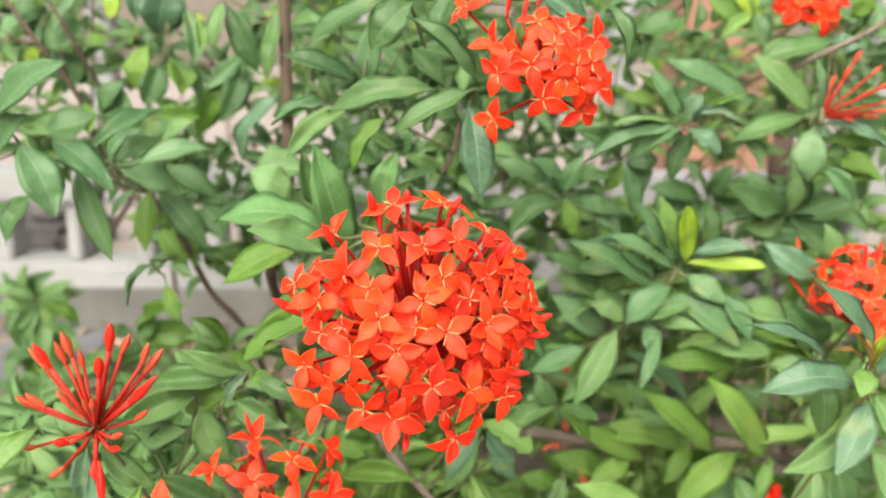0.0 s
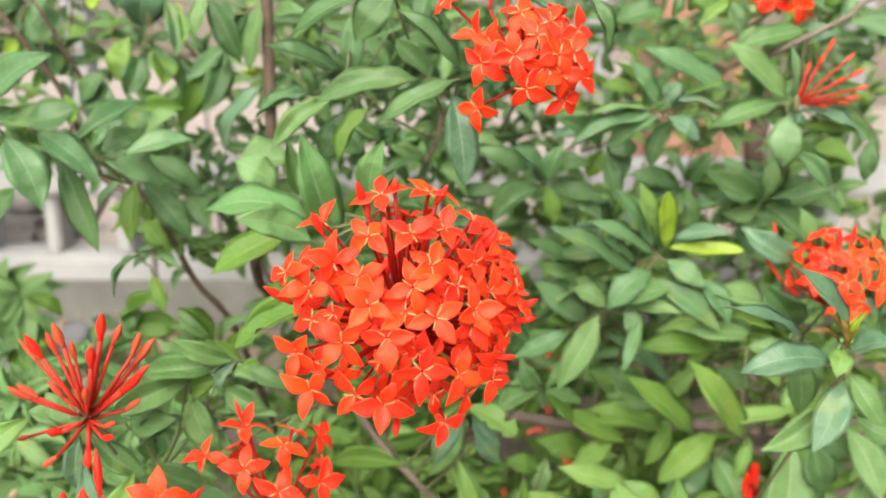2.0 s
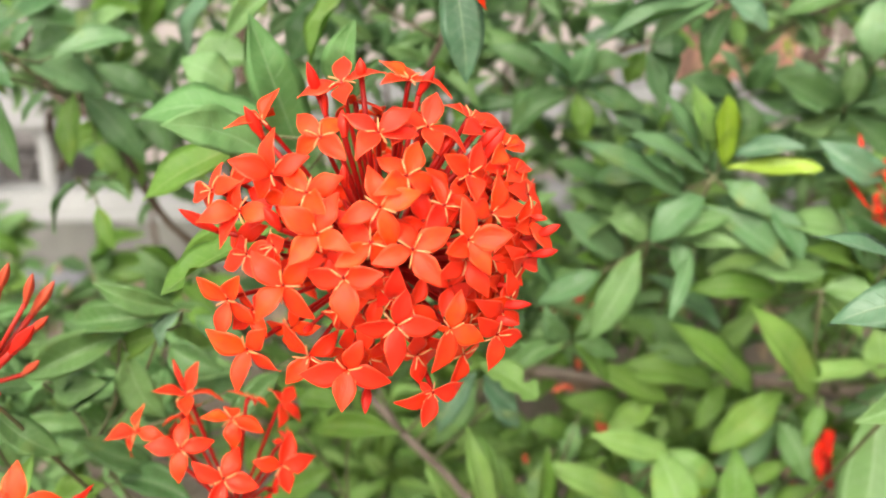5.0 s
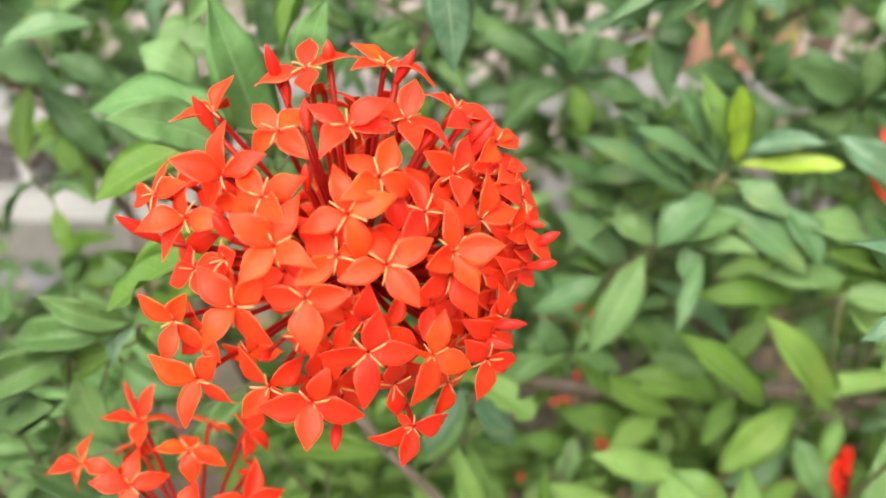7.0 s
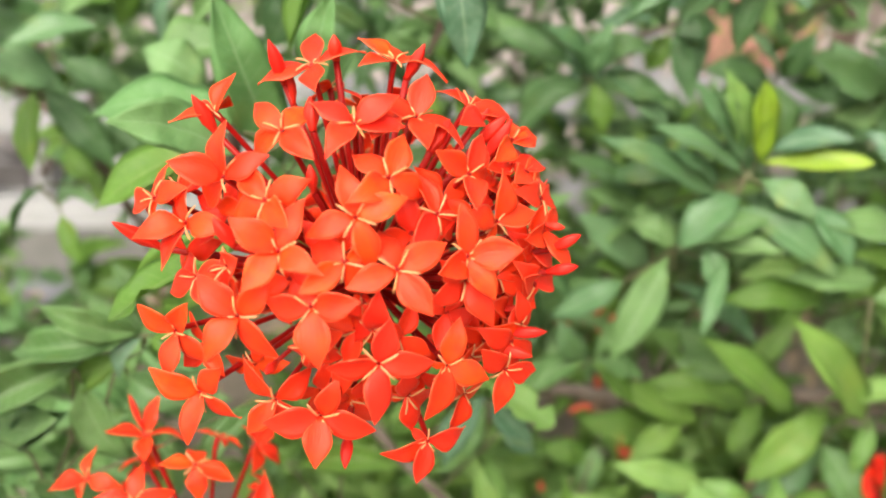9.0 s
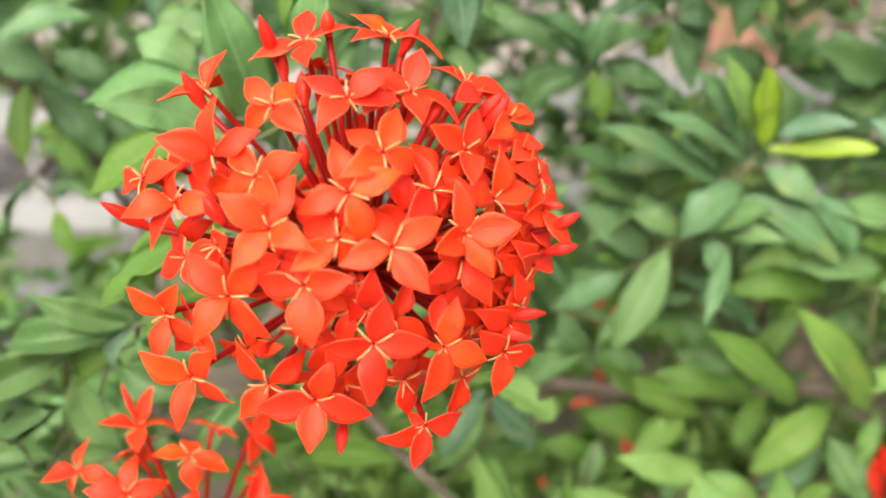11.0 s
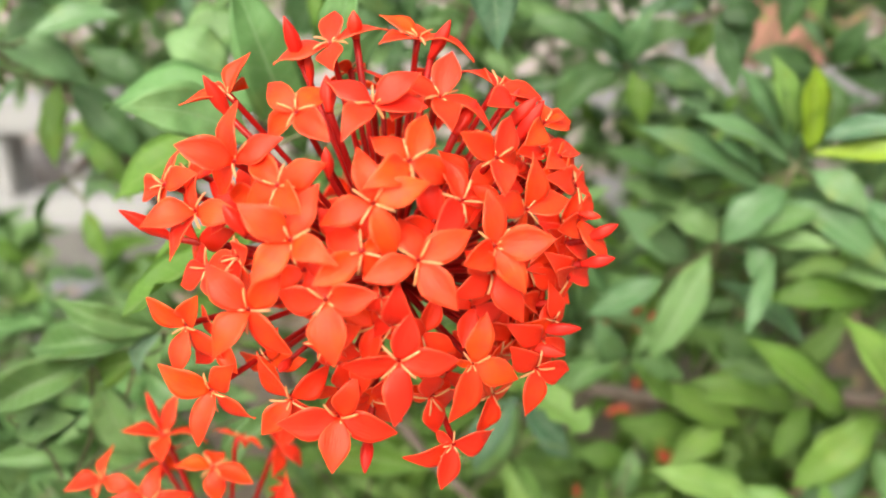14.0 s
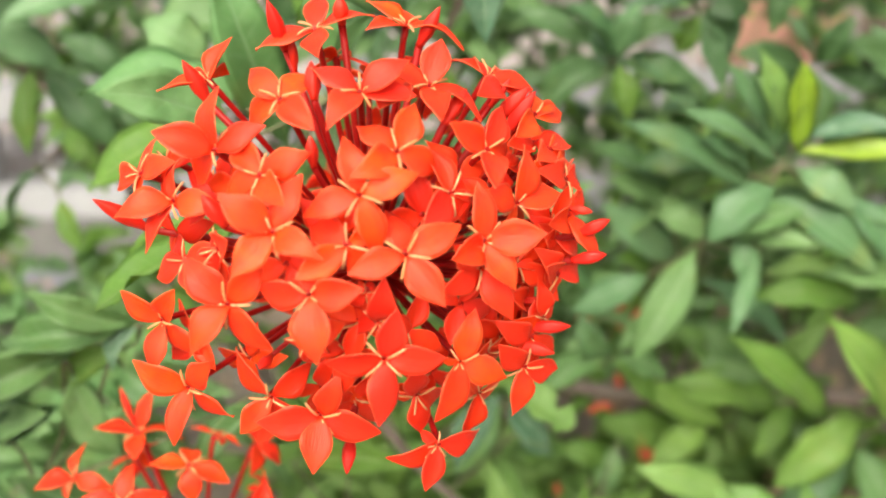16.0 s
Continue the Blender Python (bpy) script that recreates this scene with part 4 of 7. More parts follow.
h.bud(0.0336, 0.3598, 0.8774, 0.0259, 0.3608, 0.8663, 4.0)
h.bud(0.0473, 0.3529, 0.8489, 0.0421, 0.3547, 0.8494, 2.4)
h.bud(-0.0149, 0.3246, 0.8736, -0.0147, 0.3255, 0.8665, 2.6)
h.bud(-0.0387, 0.3230, 0.8615, -0.0344, 0.3239, 0.8541, 3.4)
h.bud(-0.0676, 0.3336, 0.8582, -0.0574, 0.3392, 0.8494, 3.4)
h.bud(-0.0278, 0.3161, 0.8242, -0.0264, 0.3221, 0.8246, 2.4)
h.bud(-0.0119, 0.3263, 0.7922, -0.0115, 0.3328, 0.7991, 3.4)
h.bud(0.0513, 0.3510, 0.8475, 0.0438, 0.3525, 0.8432, 3.4)
h.bud(0.0505, 0.3489, 0.8394, 0.0423, 0.3510, 0.8371, 3.4)
h.bud(0.0419, 0.3448, 0.8224, 0.0313, 0.3470, 0.8212, 3.4)
h.bud(0.0379, 0.3425, 0.8162, 0.0284, 0.3456, 0.8175, 3.4)
h.bud(0.0366, 0.3506, 0.8317, 0.0294, 0.3519, 0.8309, 2.2)
h.bud(0.0365, 0.3489, 0.8277, 0.0293, 0.3502, 0.8269, 2.2)
h.bud(-0.0125, 0.3578, 0.9009, -0.0125, 0.3591, 0.8940, 3.4)
h.bud(0.0276, 0.3608, 0.8805, 0.0225, 0.3616, 0.8735, 2.2)
h.scatter(26, 0.0465, 3)
cam.data.dof.focus_object = front_floret

# ---- the other flower heads ----
h = Head("flower_head", (0.0533, 0.4250, 0.9504), (0.0533, 0.4370, 0.9384), "orange-red flower head half hidden behind green leaves")
h.bloom((0.0264, 0.4259, 0.9612), (-0.76, -0.46, 0.46), (0.7, -0.2, 12.9), (-13.0, -0.0, -0.5), (13.8, -0.8, -2.1), (-0.1, -6.0, -10.6))
h.bloom((0.0281, 0.4142, 0.9482), (-0.61, -0.79, 0.11), (-8.7, 4.5, 7.3), (4.5, -4.9, 10.2), (-4.5, -0.7, -11.5), (11.9, -1.2, -8.2))
h.bloom((0.0428, 0.3997, 0.9527), (-0.22, -0.96, 0.18), (-2.0, 0.2, 12.8), (-12.5, 0.3, -2.6), (12.4, -1.1, 1.3), (1.5, -1.0, -12.9))
h.bloom((0.0485, 0.4015, 0.9370), (-0.10, -0.99, -0.10), (-6.0, 0.9, 11.7), (9.6, -0.4, 10.9), (12.6, -1.9, -5.9), (-6.2, 4.2, -9.6))
h.bloom((0.0267, 0.4234, 0.9257), (-0.54, -0.80, -0.26), (0.3, -5.9, 10.7), (-11.7, 3.3, -0.3), (10.3, -6.3, -1.6), (-1.3, -1.6, -13.0))
h.bloom((0.0599, 0.4050, 0.9680), (0.16, -0.83, 0.54), (-8.2, 6.8, 6.0), (4.5, 7.4, 8.5), (9.6, 7.1, -2.6), (0.6, -8.9, -8.3))
h.bloom((0.0736, 0.4124, 0.9641), (0.52, -0.71, 0.47), (0.1, -0.2, 12.5), (10.3, 6.2, -1.7), (2.6, -6.9, -9.8), (-8.8, -7.6, -3.8))
h.bloom((0.0654, 0.4013, 0.9436), (0.25, -0.97, 0.01), (2.0, 8.2, 8.8), (12.6, -1.8, 0.1), (-7.4, -9.1, -3.3), (-0.4, 5.4, -10.9))
h.bloom((0.0685, 0.4131, 0.9308), (0.34, -0.91, -0.23), (-9.8, 0.2, -7.4), (6.1, 7.4, -7.5), (-3.9, -8.5, 7.9), (9.1, 7.8, 2.1))
h.floret(0.0457, 0.4096, 0.9719, 30, 12.5)
h.floret(0.0599, 0.4028, 0.9591, 40, 12.5)
h.floret(0.0755, 0.4113, 0.9417, 45, 12.5)
h.floret(0.0329, 0.4160, 0.9574, 20, 12.5)
h.floret(0.0532, 0.4014, 0.9617, 45, 12.5)
h.floret(0.0112, 0.4241, 0.9786, -10, 12.4)
h.floret(0.0636, 0.3996, 0.9527, 60, 12.5)
h.floret(0.0574, 0.4008, 0.9475, 15, 12.5)
h.floret(0.0707, 0.4040, 0.9539, 30, 12.5)
h.bud(0.0349, 0.4230, 0.9970, 0.0320, 0.4256, 0.9741, 2.4)
h.bud(0.0424, 0.4242, 0.9879, 0.0398, 0.4225, 0.9720, 2.4)
h.bud(0.0503, 0.4230, 0.9930, 0.0466, 0.4248, 0.9800, 2.2)
h.scatter(8, 0.0275, 8, 9.0)

h = Head("flower_head", (-0.0792, 0.3874, 0.7372), (-0.0773, 0.3987, 0.7091), "small loose head of orange-red florets on red tubes")
h.bloom((-0.0925, 0.3966, 0.7648), (-0.39, -0.10, 0.92), (1.7, 5.7, 12.2), (-13.0, -3.3, 2.2), (13.0, 3.7, 0.8), (3.0, -10.4, -4.8))
h.bloom((-0.1101, 0.3855, 0.7544), (-0.70, -0.48, 0.53), (0.9, 8.4, 8.2), (-11.9, -3.9, 1.2), (11.4, -2.9, -0.6), (-6.3, -1.5, -9.9))
h.bloom((-0.0873, 0.3684, 0.7562), (-0.20, -0.80, 0.57), (0.3, 5.3, 10.6), (-12.9, -2.8, 2.9), (12.0, 3.8, 1.3), (-0.6, -6.4, -10.9))
h.bloom((-0.0704, 0.3797, 0.7628), (0.25, -0.51, 0.82), (-2.7, 11.2, 2.4), (-11.6, -2.2, 2.0), (12.1, -0.7, -6.1), (1.7, -5.2, -10.5))
h.bloom((-0.0704, 0.3625, 0.7469), (0.19, -0.92, 0.33), (5.1, 6.6, 10.2), (-12.6, -0.7, 5.2), (13.0, 0.6, -3.9), (-4.6, -7.2, -9.9))
h.bloom((-0.0552, 0.4018, 0.7577), (0.67, -0.09, 0.73), (-4.8, 9.4, 5.3), (2.4, 11.2, 2.7), (1.6, -10.9, -4.2), (8.6, 3.0, -7.5))
h.bloom((-0.0525, 0.3802, 0.7426), (0.68, -0.67, 0.29), (3.5, 6.5, 11.4), (-10.0, -4.8, 4.1), (13.3, 2.5, 0.9), (2.2, -1.9, -11.4))
h.bloom((-0.0974, 0.3685, 0.7273), (-0.38, -0.92, -0.04), (3.8, -6.7, 8.9), (-10.4, 3.7, -4.0), (11.2, -3.3, 2.0), (-1.8, 2.7, -11.3))
h.bloom((-0.0653, 0.3632, 0.7333), (0.28, -0.96, 0.07), (8.4, -2.2, 8.0), (-11.0, 2.8, -3.4), (8.8, -2.9, -7.6), (-6.6, -1.9, -9.7))
h.floret(-0.0758, 0.3631, 0.7269, 0, 11.7)
h.floret(-0.1089, 0.3662, 0.7206, 0, 11.7)
h.bud(-0.0979, 0.4000, 0.7793, -0.0937, 0.3972, 0.7673, 2.1)
h.scatter(6, 0.0300, 9, 9.0)

h = Head("flower_head", (-0.1060, 0.2781, 0.7759), (-0.1060, 0.2868, 0.7497), "flower head with one open floret and red buds")
h.bloom((-0.0987, 0.2718, 0.7925), (0.30, -0.56, 0.77), (-0.8, 5.6, 11.4), (-10.9, -2.0, 6.1), (11.8, 4.6, 0.0), (3.1, -10.8, -0.2))
h.bud(-0.1252, 0.2842, 0.8078, -0.1228, 0.2780, 0.7911, 3.0)
h.bud(-0.1211, 0.2786, 0.7903, -0.1180, 0.2674, 0.7837, 3.0)
h.bud(-0.0864, 0.2921, 0.7878, -0.0920, 0.2712, 0.7845, 2.8)
h.bud(-0.0871, 0.2881, 0.7807, -0.0893, 0.2723, 0.7784, 2.8)
h.bud(-0.1286, 0.2765, 0.7951, -0.1245, 0.2719, 0.7820, 2.8)
h.bud(-0.0808, 0.2878, 0.7769, -0.0884, 0.2815, 0.7703, 2.6)
h.bud(-0.0716, 0.2915, 0.7798, -0.0729, 0.2860, 0.7708, 1.7)
h.bud(-0.1034, 0.2605, 0.7859, -0.1025, 0.2611, 0.7804, 3.0)
h.bud(-0.1385, 0.2820, 0.7908, -0.1403, 0.2840, 0.7767, 3.6)
h.bud(-0.1312, 0.2820, 0.7915, -0.1335, 0.2840, 0.7774, 3.3)
h.bud(-0.1507, 0.2820, 0.7818, -0.1499, 0.2840, 0.7687, 3.3)
h.bud(-0.0864, 0.2820, 0.7906, -0.0953, 0.2840, 0.7780, 4.0)
h.bud(-0.0987, 0.2820, 0.7791, -0.1013, 0.2840, 0.7673, 3.3)
h.bud(-0.1157, 0.2820, 0.7821, -0.1170, 0.2840, 0.7699, 2.9)

h = Head("bud_cluster", (-0.1608, 0.3680, 0.7824), (-0.1608, 0.3680, 0.7824), "spreading cluster of narrow red and rust-brown unopened flower buds")
h.bud(-0.1845, 0.3620, 0.8271, -0.1783, 0.3640, 0.8147, 3.3, BUD)
h.bud(-0.1790, 0.3720, 0.8250, -0.1738, 0.3710, 0.8137, 2.6, OLD_BUD)
h.bud(-0.1710, 0.3620, 0.8329, -0.1676, 0.3640, 0.8202, 3.3, OLD_BUD)
h.bud(-0.1695, 0.3760, 0.8197, -0.1668, 0.3740, 0.8097, 2.4, OLD_BUD)
h.bud(-0.1517, 0.3550, 0.8239, -0.1537, 0.3590, 0.8124, 3.6, BUD)
h.bud(-0.1479, 0.3620, 0.8376, -0.1503, 0.3640, 0.8236, 3.6, BUD)
h.bud(-0.1413, 0.3680, 0.8305, -0.1463, 0.3680, 0.8200, 2.7, OLD_BUD)
h.bud(-0.1322, 0.3660, 0.8271, -0.1365, 0.3660, 0.8158, 2.6, OLD_BUD)
h.bud(-0.1277, 0.3720, 0.8222, -0.1367, 0.3700, 0.8101, 3.3, OLD_BUD)
h.bud(-0.1275, 0.3520, 0.8129, -0.1394, 0.3570, 0.8007, 3.9, BUD)
h.bud(-0.1336, 0.3640, 0.7946, -0.1417, 0.3660, 0.7880, 2.6, OLD_BUD)
h.bud(-0.1971, 0.3660, 0.7998, -0.1865, 0.3670, 0.7929, 3.0, OLD_BUD)
h.bud(-0.1875, 0.3560, 0.8051, -0.1798, 0.3590, 0.7970, 2.7, OLD_BUD)
h.bud(-0.1966, 0.3680, 0.7717, -0.1903, 0.3680, 0.7732, 2.1, OLD_BUD)
h.bud(-0.1737, 0.3500, 0.7840, -0.1686, 0.3540, 0.7818, 3.3, BUD)
h.bud(-0.1852, 0.3660, 0.7579, -0.1772, 0.3670, 0.7633, 2.6, OLD_BUD)
h.bud(-0.1393, 0.3450, 0.7910, -0.1472, 0.3520, 0.7857, 2.6, OLD_BUD)
h.bud(-0.1409, 0.3450, 0.7836, -0.1487, 0.3520, 0.7801, 2.7, BUD)
h.bud(-0.1578, 0.3520, 0.7623, -0.1574, 0.3560, 0.7725, 3.4, BUD)
h.bud(-0.1516, 0.3450, 0.8081, -0.1547, 0.3520, 0.7978, 2.7, OLD_BUD)
h.bud(-0.1593, 0.3520, 0.8043, -0.1586, 0.3560, 0.7960, 2.1, OLD_BUD)
h.bud(-0.1805, 0.3720, 0.8008, -0.1733, 0.3710, 0.7921, 2.4, OLD_BUD)
h.bud(-0.1984, 0.3850, 0.8174, -0.1893, 0.3820, 0.8071, 1.9, OLD_BUD)
h.bud(-0.1289, 0.3660, 0.8109, -0.1377, 0.3670, 0.8034, 2.6, OLD_BUD)
h.calyxes(26, 5)
h = Head("bud_cluster", (0.2420, 0.5650, 0.9175), (0.2420, 0.5650, 0.9175), "spreading cluster of thin rust-red unopened flower buds")
h.bud(0.2602, 0.5576, 0.9596, 0.2565, 0.5591, 0.9511, 2.6, OLD_BUD)
h.bud(0.2554, 0.5592, 0.9502, 0.2519, 0.5607, 0.9415, 2.7, OLD_BUD)
h.bud(0.2771, 0.5643, 0.9501, 0.2701, 0.5644, 0.9436, 2.3, OLD_BUD)
h.bud(0.2794, 0.5538, 0.9400, 0.2719, 0.5560, 0.9355, 2.9, OLD_BUD)
h.bud(0.2860, 0.5580, 0.9292, 0.2770, 0.5594, 0.9268, 2.4, OLD_BUD)
h.bud(0.2817, 0.5715, 0.9170, 0.2708, 0.5697, 0.9172, 2.6, OLD_BUD)
h.bud(0.2662, 0.5688, 0.9150, 0.2554, 0.5671, 0.9162, 2.6, OLD_BUD)
h.bud(0.2480, 0.5644, 0.9447, 0.2459, 0.5646, 0.9352, 2.3, OLD_BUD)
h.bud(0.2733, 0.5644, 0.9341, 0.2648, 0.5645, 0.9296, 2.9, OLD_BUD)
h.bud(0.2826, 0.5623, 0.9218, 0.2730, 0.5630, 0.9208, 2.8, OLD_BUD)

h = Head("flower_head", (0.2704, 0.5400, 0.8026), (0.2704, 0.5520, 0.7826), "orange-red flower head partly behind a bluish green leaf")
h.floret(0.2470, 0.5539, 0.8207, 20, 12.5)
h.floret(0.2619, 0.5482, 0.8324, 0, 12.5)
h.floret(0.2555, 0.5217, 0.8243, 40, 12.5)
h.floret(0.2819, 0.5402, 0.8325, 10, 12.5)
h.floret(0.2472, 0.5194, 0.8104, 0, 12.5)
h.floret(0.2623, 0.5103, 0.8113, 30, 12.5)
h.floret(0.2688, 0.5093, 0.7936, 10, 12.5)
h.floret(0.2506, 0.5255, 0.8178, 60, 12.5)
h.floret(0.2732, 0.5140, 0.8210, 0, 12.5)
h.floret(0.2602, 0.5102, 0.7969, 45, 12.5)
h.floret(0.2836, 0.5113, 0.8075, 0, 12.5)
h.floret(0.2858, 0.5239, 0.8256, 0, 12.5)
h.floret(0.2671, 0.5164, 0.8240, 20, 12.5)
h.bud(0.2325, 0.5619, 0.8393, 0.2354, 0.5576, 0.8205, 2.6)
h.bud(0.2254, 0.5599, 0.8180, 0.2370, 0.5522, 0.8009, 2.4)
h.bud(0.2719, 0.5474, 0.8382, 0.2613, 0.5235, 0.8257, 3.4)
h.bud(0.2802, 0.5440, 0.8409, 0.2682, 0.5237, 0.8274, 3.4)
h.scatter(8, 0.0320, 15, 9.5)
h = Head("flower_head", (0.2633, 0.6600, 0.9972), (0.2633, 0.6700, 0.9812), "orange flower head high among the leaves")
h.floret(0.2390, 0.6481, 0.9968, 10, 12.5)
h.floret(0.2493, 0.6405, 0.9849, 45, 12.5)
h.floret(0.2648, 0.6385, 0.9810, 0, 12.5)
h.floret(0.2697, 0.6340, 0.9943, 20, 12.5)
h.floret(0.2543, 0.6347, 0.9943, 60, 12.5)
h.floret(0.2444, 0.6428, 1.0062, 0, 12.5)
h.floret(0.2612, 0.6352, 1.0077, 30, 12.5)
h.floret(0.2535, 0.6429, 1.0158, 0, 12.5)
h.floret(0.2761, 0.6379, 1.0059, 30, 12.5)
h.floret(0.2441, 0.6491, 0.9870, 0, 12.5)
h.floret(0.2736, 0.6452, 0.9771, 30, 12.5)
h.scatter(7, 0.0270, 16, 9.5)

h = Head("flower_head", (0.2288, 0.5500, 0.6517), (0.2450, 0.5700, 0.6157), "small withered red floret cluster low among leaves")
h.floret(0.2278, 0.5450, 0.6655, 20, 6.0, 0.75, -0.55, 0.35, anthers=0.0)
h.floret(0.2259, 0.5450, 0.6565, 65, 6.4, 0.75, -0.55, 0.35, anthers=0.0)
h.floret(0.2233, 0.5450, 0.6473, 40, 6.0, 0.75, -0.55, 0.35, anthers=0.0)
h.floret(0.2267, 0.5450, 0.6418, 10, 5.0, 0.75, -0.55, 0.35, anthers=0.0)
h.bud(0.2297, 0.5430, 0.6712, 0.2308, 0.5480, 0.6528, 3.4)
h.bud(0.2258, 0.5430, 0.6720, 0.2280, 0.5480, 0.6528, 3.2)
h.bud(0.2214, 0.5430, 0.6457, 0.2262, 0.5480, 0.6568, 3.4)
h.bud(0.2201, 0.5430, 0.6516, 0.2251, 0.5480, 0.6607, 3.0)
h.bud(0.2254, 0.5430, 0.6405, 0.2282, 0.5480, 0.6508, 3.6)
h.bud(0.2299, 0.5430, 0.6517, 0.2298, 0.5480, 0.6627, 3.4)

# ---- leafy shoots ----
s = shoot((0.0175, 0.4500, 0.9388), "glossy dark green leaves below the upper flower head", thick=0.0012)
leaf(s, "dark", (0.0164, 0.4500, 0.9382), (-0.0274, 0.4400, 0.9184), 0.0160, lean=0.15, shape=0)
leaf(s, "dark", (-0.0015, 0.4500, 0.9382), (-0.0582, 0.4400, 0.9320), 0.0154, lean=-0.25, shape=3)
leaf(s, "dark", (0.0194, 0.4520, 0.9422), (-0.0147, 0.4470, 0.9784), 0.0143, lean=0.35, shape=2)
leaf(s, "pale", (0.0140, 0.4520, 0.9304), (0.0210, 0.4400, 0.8829), 0.0179, lean=0.1, shape=0)
leaf(s, "dark", (0.0219, 0.4550, 0.9356), (0.0387, 0.4500, 0.9196), 0.0125, lean=0.2, shape=6)
s = shoot((-0.0195, 0.4750, 0.9886), "broad green leaves near the top of the shrub", thick=0.0012)
leaf(s, "dark", (-0.0302, 0.4750, 0.9850), (-0.0738, 0.4650, 0.9644), 0.0188, lean=0.2, shape=0)
leaf(s, "dark", (-0.0159, 0.4750, 0.9839), (-0.0384, 0.4650, 0.9601), 0.0201, lean=-0.2, shape=3)
leaf(s, "dark", (0.0065, 0.4750, 0.9872), (-0.0026, 0.4650, 0.9663), 0.0143, lean=0.3, shape=1)
leaf(s, "pale", (0.0478, 0.4750, 0.9902), (0.0777, 0.4650, 0.9686), 0.0143, lean=0.2, shape=2)
leaf(s, "dark", (0.0878, 0.4750, 0.9830), (0.1012, 0.4650, 0.9532), 0.0110, lean=-0.3, shape=6)
s = shoot((-0.0474, 0.5050, 0.9374), "dark green lance-shaped leaves on a thin twig", thick=0.0011)
leaf(s, "dark", (-0.0499, 0.5050, 0.9403), (-0.0909, 0.4950, 0.9584), 0.0165, lean=0.15, shape=0)
leaf(s, "mature", (-0.0524, 0.5000, 0.9256), (-0.0900, 0.4850, 0.8987), 0.0122, lean=-0.3, shape=1)
leaf(s, "cool", (-0.0675, 0.5150, 0.9265), (-0.1028, 0.5100, 0.9158), 0.0119, lean=0.2, shape=5)
leaf(s, "olive", (-0.0331, 0.5050, 0.9200), (-0.0542, 0.4950, 0.8866), 0.0137, lean=0.3, shape=5)
leaf(s, "dark", (-0.0452, 0.5200, 0.9164), (-0.0673, 0.5150, 0.8861), 0.0219, lean=0.0, shape=0)
leaf(s, "cool", (-0.0451, 0.5250, 0.9720), (-0.0461, 0.5200, 0.9376), 0.0150, lean=0.2, shape=0)
leaf(s, "dark", (-0.0187, 0.5200, 0.9582), (0.0016, 0.5100, 0.9389), 0.0141, lean=0.2, shape=6)
s = shoot((-0.0295, 0.4300, 0.8668), "broad light green leaves behind the flower head", thick=0.0013)
leaf(s, "soft", (-0.0611, 0.4600, 0.8593), (-0.1189, 0.4480, 0.8757), 0.0221, lean=0.25, shape=3)
leaf(s, "soft", (-0.0510, 0.4600, 0.8468), (-0.0618, 0.4300, 0.9105), 0.0229, lean=-0.15, shape=0)
leaf(s, "soft", (-0.0289, 0.4300, 0.8763), (-0.0226, 0.4150, 0.9088), 0.0149, lean=0.1, shape=0)
leaf(s, "soft", (-0.0583, 0.4200, 0.8580), (-0.0907, 0.3950, 0.8742), 0.0178, lean=-0.25, shape=4)
leaf(s, "olive", (-0.0698, 0.4400, 0.8603), (-0.1160, 0.4300, 0.8403), 0.0213, lean=0.1, shape=0)
leaf(s, "dark", (-0.0299, 0.4500, 0.8610), (-0.0175, 0.4350, 0.8925), 0.0132, lean=0.2, shape=2)
leaf(s, "soft", (-0.0888, 0.5000, 0.8714), (-0.1095, 0.4900, 0.8896), 0.0200, lean=-0.1, shape=3)
s = shoot((-0.0504, 0.3950, 0.8292), "chewed yellowish green leaf beside the flower head")
leaf(s, "chewed_olive", (-0.0531, 0.3950, 0.8321), (-0.0924, 0.3747, 0.8167), 0.0160, lean=0.55)
leaf(s, "olive", (-0.0516, 0.3950, 0.8350), (-0.0923, 0.3940, 0.8177), 0.0133)
s = shoot((0.0217, 0.5000, 0.7329), "small chewed green leaves under the flower head")
leaf(s, "chewed", (0.0273, 0.5000, 0.7322), (0.0566, 0.4851, 0.7206), 0.0159)
leaf(s, "pale", (0.0246, 0.5000, 0.7273), (0.0042, 0.4946, 0.6935), 0.0143)
leaf(s, "pale", (0.0288, 0.5000, 0.7254), (0.0460, 0.4884, 0.7104), 0.0126)
s = shoot((-0.1033, 0.4350, 0.7870), "green leaves around a young shoot tip")
leaf(s, "mature", (-0.1054, 0.4350, 0.7878), (-0.1335, 0.4171, 0.8056), 0.0122)
leaf(s, "mature", (-0.1067, 0.4350, 0.7868), (-0.1609, 0.4362, 0.7829), 0.0163)
leaf(s, "pale", (-0.1040, 0.4350, 0.7860), (-0.1143, 0.4271, 0.7723), 0.0082)
leaf(s, "mature", (-0.1301, 0.4350, 0.7755), (-0.1702, 0.4154, 0.7626), 0.0170)
leaf(s, "olive", (-0.1114, 0.4350, 0.7772), (-0.1442, 0.4381, 0.7625), 0.0151)
leaf(s, "olive", (-0.1019, 0.4350, 0.7838), (-0.0896, 0.4353, 0.7838), 0.0087)
leaf(s, "dark", (-0.0988, 0.4350, 0.7838), (-0.0730, 0.4261, 0.7747), 0.0111)
s = shoot((-0.1735, 0.3850, 0.7663), "green leaves under the bud cluster")
leaf(s, "mature", (-0.1670, 0.3850, 0.7662), (-0.1412, 0.3877, 0.7432), 0.0140)
leaf(s, "mature", (-0.1750, 0.3850, 0.7671), (-0.1948, 0.3804, 0.7824), 0.0122)
